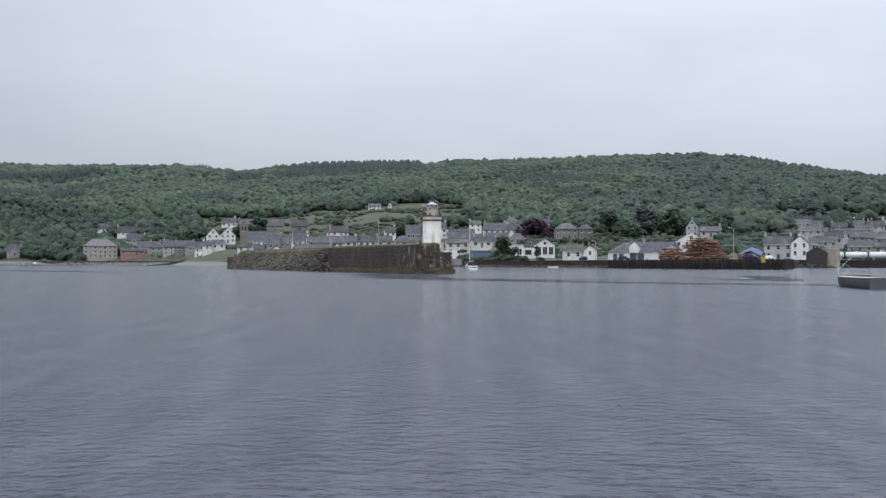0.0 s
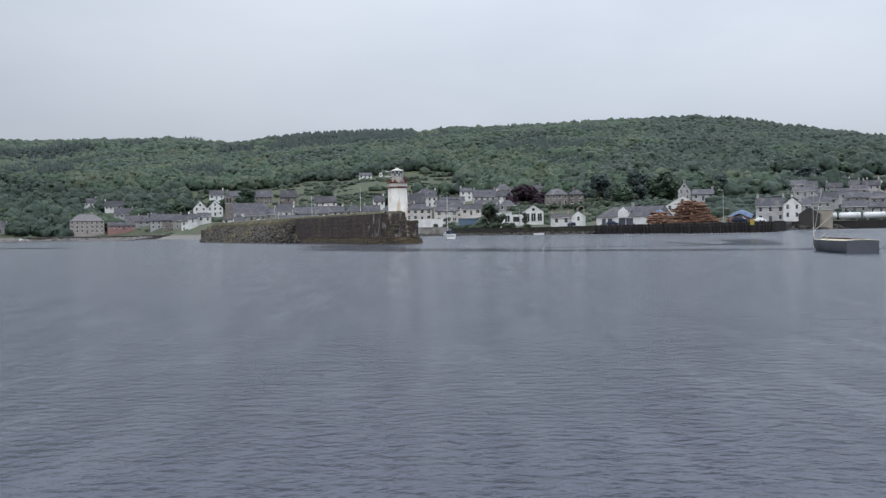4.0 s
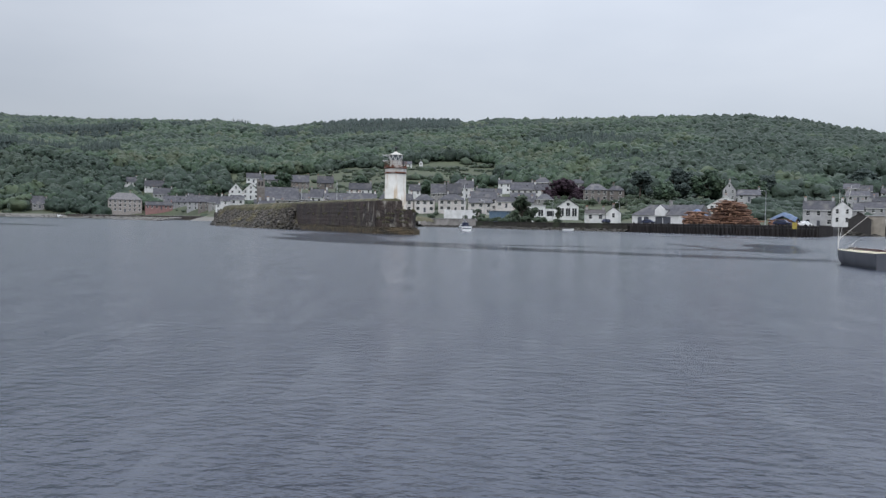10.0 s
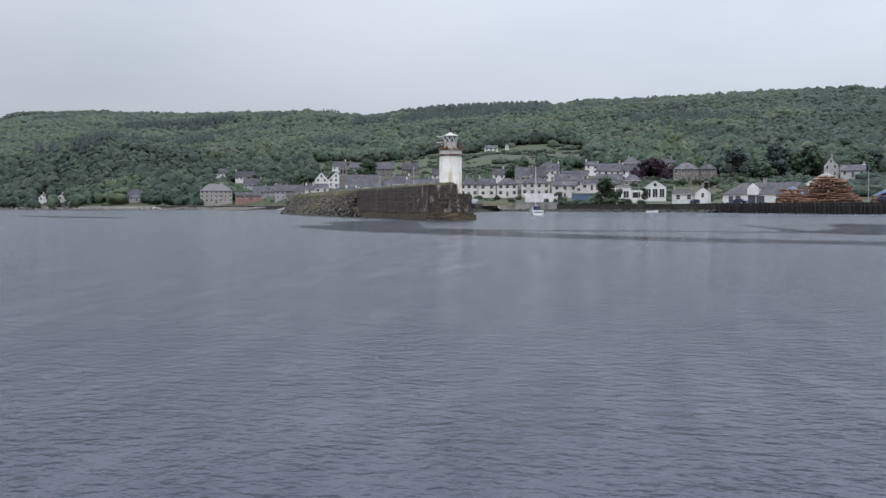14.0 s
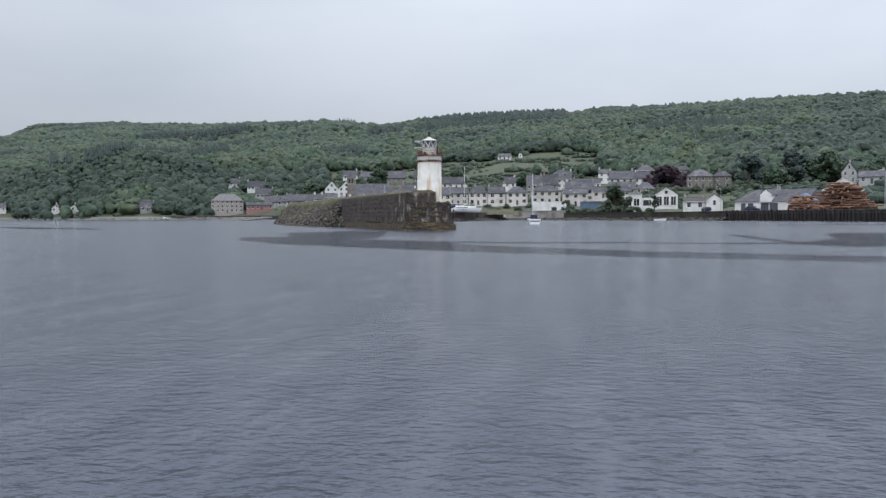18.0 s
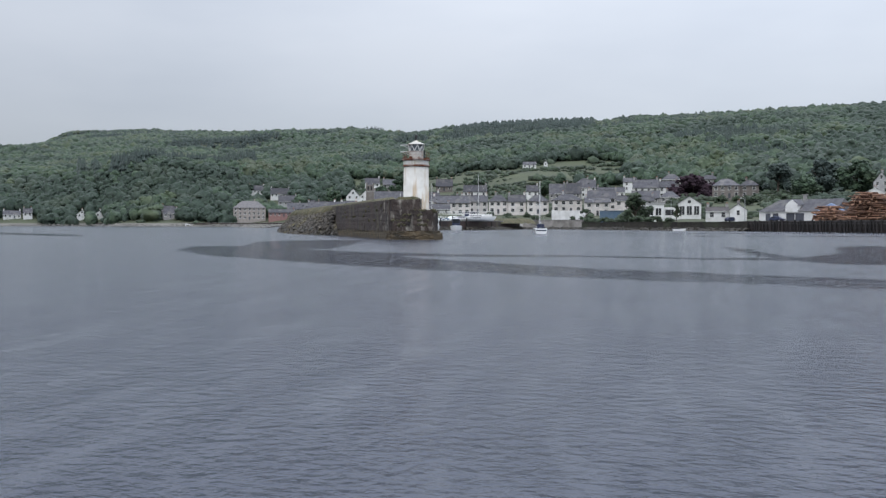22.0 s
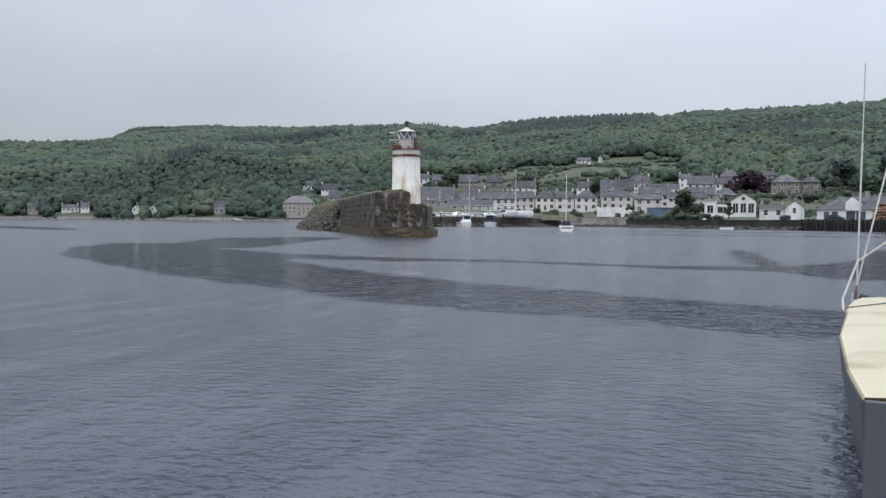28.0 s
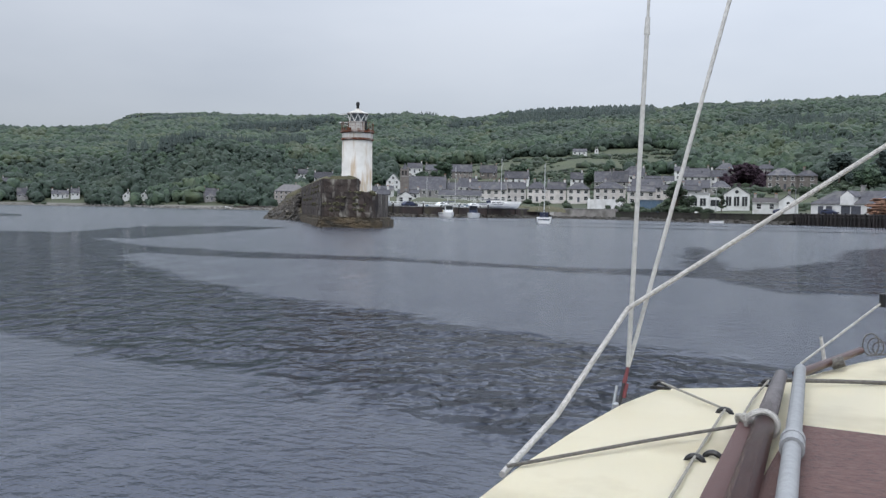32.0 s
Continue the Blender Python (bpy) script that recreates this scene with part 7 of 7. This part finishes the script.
    part("sheet", tube(bmesh.new(), [corner + Vector((-0.012, -0.02, -0.03)), local(*SHEET_MID), local(*SHEET_BEND), local(*SHEET_OUT)], 0.0135, 8), rope_w, ob, "white braided sheet led from the deck edge")
    # bow gear
    rail = material("varnished_bow_rail", (0.070, 0.028, 0.021), 0.3, (0.042, 0.018, 0.015), 3.0)
    q0, q1 = local(30.10, 62.50, 0.80), local(30.62, 63.45, 0.83)
    part("bowsprit", rod(bmesh.new(), q0, q1, 0.028, 0.024, 10), rail, ob, "varnished wooden bowsprit")
    cleat = local(30.36, 62.95, 0.80)
    part("bow_block", rod(bmesh.new(), cleat, cleat + Vector((0.07, 0, 0.03)), 0.035, 0.035, 10), rope_g, ob)
    part("bow_toggle", rod(bmesh.new(), cleat + Vector((-0.04, 0, 0)), cleat + Vector((-0.07, 0.02, 0.17)), 0.014, 0.010, 8), rope_w, ob)
    for k in range(3):
        loop = [local(30.68, 63.45, 0.80) + Vector((0.05 * math.sin(t) + 0.03 * k, 0.03 * k, 0.075 * (1 - math.cos(t)) * (1 - 0.2 * k))) for t in np.linspace(0, 6.283, 17)]
        part("rope_coil", tube(bmesh.new(), loop, 0.0045, 6), rope_g, ob, "loose coil of thin rope at the bow")
    part("forestay_line", tube(bmesh.new(), [local(30.12, 62.52, 0.86), local(*FORE_LINE)], 0.007, 6), rope_w, ob)
    part("lamp", rod(bmesh.new(), local(*FORE_LINE) - Vector((0, 0, 0.03)), local(*FORE_LINE) + Vector((0, 0, 0.05)), 0.02, 0.02, 10), "black", ob)
    ob.matrix_world = pose(29.42, 57.2, -0.028, 0, 0, -13)
    return ob


SHROUD_FOOT = (29.171, 61.602, 0.937)
SHROUD_TOP = (29.241, 61.755, 3.780)
STAY_TOP = (29.892, 61.935, 3.993)
SHEET_MID = (28.896, 60.924, 0.812)
SHEET_BEND = (29.165, 61.552, 1.245)
SHEET_OUT = (31.033, 62.419, 2.510)
FORE_LINE = (30.595, 62.736, 1.229)
build_sailing_boat()

# ---- boulders and masonry, piece by piece ----
BOULDERS = []
for k in range(7):
    bv, bf = lump(ICO1, (0, 0, 0), np.array([0.62, 0.52, 0.42]), 0.28)
    bme = bpy.data.meshes.new("boulder")
    bme.from_pydata(bv.tolist(), [], bf.tolist())
    BOULDERS.append(bme)
WEEDY = [b.copy() for b in BOULDERS]
for b in BOULDERS:
    b.materials.append(M["rock"])
for b in WEEDY:
    b.materials.append(M["weed"])


def build_armour():
    ob = thing("rock_armour", pose(0, 0, 0), "sloping bank of grey boulders, weedy at the waterline", "rock armour")
    r = random.Random(21)
    for k in range(300):
        s = 34 + 69 * (k / 300) ** 1.05 + r.uniform(-1, 1)
        u = r.random()
        reach = 4.5 * min(1, max(0.16, (s - 34) / 16)) * spread(s)
        out = reach * (1 - u) + 0.1
        z = 3.7 * u ** 0.9 * min(1, max(0.2, (s - 32) / 10)) - 0.25 + r.uniform(-0.1, 0.1)
        x, y = along(s, out)
        size = r.uniform(0.5, 1.05) * (1.15 if u < 0.4 else 0.85)
        p = part("boulder", (WEEDY if z < 0.85 else BOULDERS)[k % 7], None, ob)
        p.matrix_basis = pose(x, y, z, r.uniform(0, 360), r.uniform(-30, 30), r.uniform(0, 360)) @ Matrix.Scale(size, 4)
    # the bank under and between the boulders
    bm = bmesh.new()
    rows = []
    for i in range(60):
        s = 36 + 70 * i / 59
        w = min(1, max(0.02, (s - 36) / 14)) * spread(s)
        rows.append([bm.verts.new((*along(s + r.uniform(-0.5, 0.5), o * w), z + r.uniform(-0.25, 0.25))) for o, z in ((4.8, -1.2), (3.8, 0.2), (2.4, 1.6), (1.0, 3.0), (-0.05, 3.9))])
    for a, b in zip(rows, rows[1:]):
        for k in range(4):
            bm.faces.new((a[k], a[k + 1], b[k + 1], b[k]))
    bmesh.ops.recalc_face_normals(bm, faces=bm.faces)
    part("bank", bm, "rock", ob)
    chunks = []
    for k in range(2600):
        s = 37 + 67 * r.random()
        u = r.random()
        x, y = along(s, 4.6 * (1 - u) * min(1, max(0.2, (s - 36) / 14)) * spread(s) + 0.1)
        size = r.uniform(0.18, 0.5)
        chunks.append(lump(ICO1, (x, y, 3.8 * u - 0.2), np.array([size, size * 0.85, size * 0.65]), 0.35))
    rest = joined("small_boulder_fill", chunks, "rock", "smaller boulders of the bank", "boulders")
    rest.parent = ob
    del rest["category"]


build_armour()


def build_blocks():
    r = random.Random(5)
    shapes = {}
    for w in (0.9, 1.2, 1.5):
        for mat in ("masonry", "lime"):
            for k in range(5):
                bm = box(bmesh.new(), -w / 2 + 0.003, w / 2 - 0.003, -0.10, 0.14, 0.003, 0.562)
                bmesh.ops.subdivide_edges(bm, edges=bm.edges, cuts=1, use_grid_fill=True)
                for v in bm.verts:
                    if v.co.y < 0:
                        v.co += Vector((r.uniform(-0.008, 0.008), r.uniform(-0.03, 0.04), r.uniform(-0.008, 0.008)))
                shapes[w, mat, k] = mesh("stone_block", bm, mat)
    turn = math.degrees(math.atan2(-UY, -UX))
    for row in range(6):
        z = 0.97 + row * 0.565
        s = -1.5 + r.random() * 0.4
        while s < 44:
            w = r.choice((0.9, 1.2, 1.2, 1.5))
            x, y = along(s + w / 2, 0.0)
            mat = "lime" if s < 2.5 + 1.5 * r.random() else "masonry"
            p = part("stone_block", shapes[w, mat, r.randrange(5)], None, breakwater)
            p.matrix_basis = pose(x, y, z, 0, 0, turn) @ Matrix.Translation((0, r.uniform(-0.008, 0.012), 0))
            s += w
    for row in range(6):
        z = 0.97 + row * 0.565
        x = -1.95 + r.random() * 0.2
        last = 1.1 if row > 3 else 2.4
        while x < last - 0.4:
            w = r.choice((0.9, 0.9, 1.2))
            w = 0.9 if x + w > last + 0.1 else w
            p = part("stone_block", shapes[w, "lime", r.randrange(5)], None, breakwater)
            p.matrix_basis = pose(x + w / 2, 129.82 + (0.14 if row > 3 else 0), z, 0, 0, 0) @ Matrix.Translation((0, r.uniform(-0.03, 0.03), 0))
            x += w


build_blocks()


def build_tufts():
    r = random.Random(9)
    for k in range(54):
        if k < 12:
            x, y, z = r.uniform(1.25, 2.9), r.uniform(129.75, 130.6), 3.1
        elif k < 34:
            x, y, z = r.uniform(-1.8, 2.3), 129.72, r.choice((1.6, 2.1, 2.7, 3.2))
        else:
            (x, y), z = along(r.uniform(0, 30), 0.05), r.choice((2.1, 2.7, 3.3, 3.8))
        size = r.uniform(0.10, 0.22) if k >= 12 else r.uniform(0.12, 0.30)
        vs, fs, at = [], [], 0
        for _ in range(6):
            v, f = lump(ICO1, (r.uniform(-1, 1) * size, r.uniform(-0.2, 0.2) * size, r.uniform(-0.5, 0.7) * size), (size * 0.55,) * 3, 0.4)
            vs.append(v)
            fs.append(f + at)
            at += len(v)
        me = bpy.data.meshes.new("weed_tuft")
        me.from_pydata(np.concatenate(vs).tolist(), [], np.concatenate(fs).tolist())
        me.materials.append(M["turf"])
        part("weed_tuft", me, None, breakwater, "tuft of green weed on the stones").location = (x, y, z)


build_tufts()
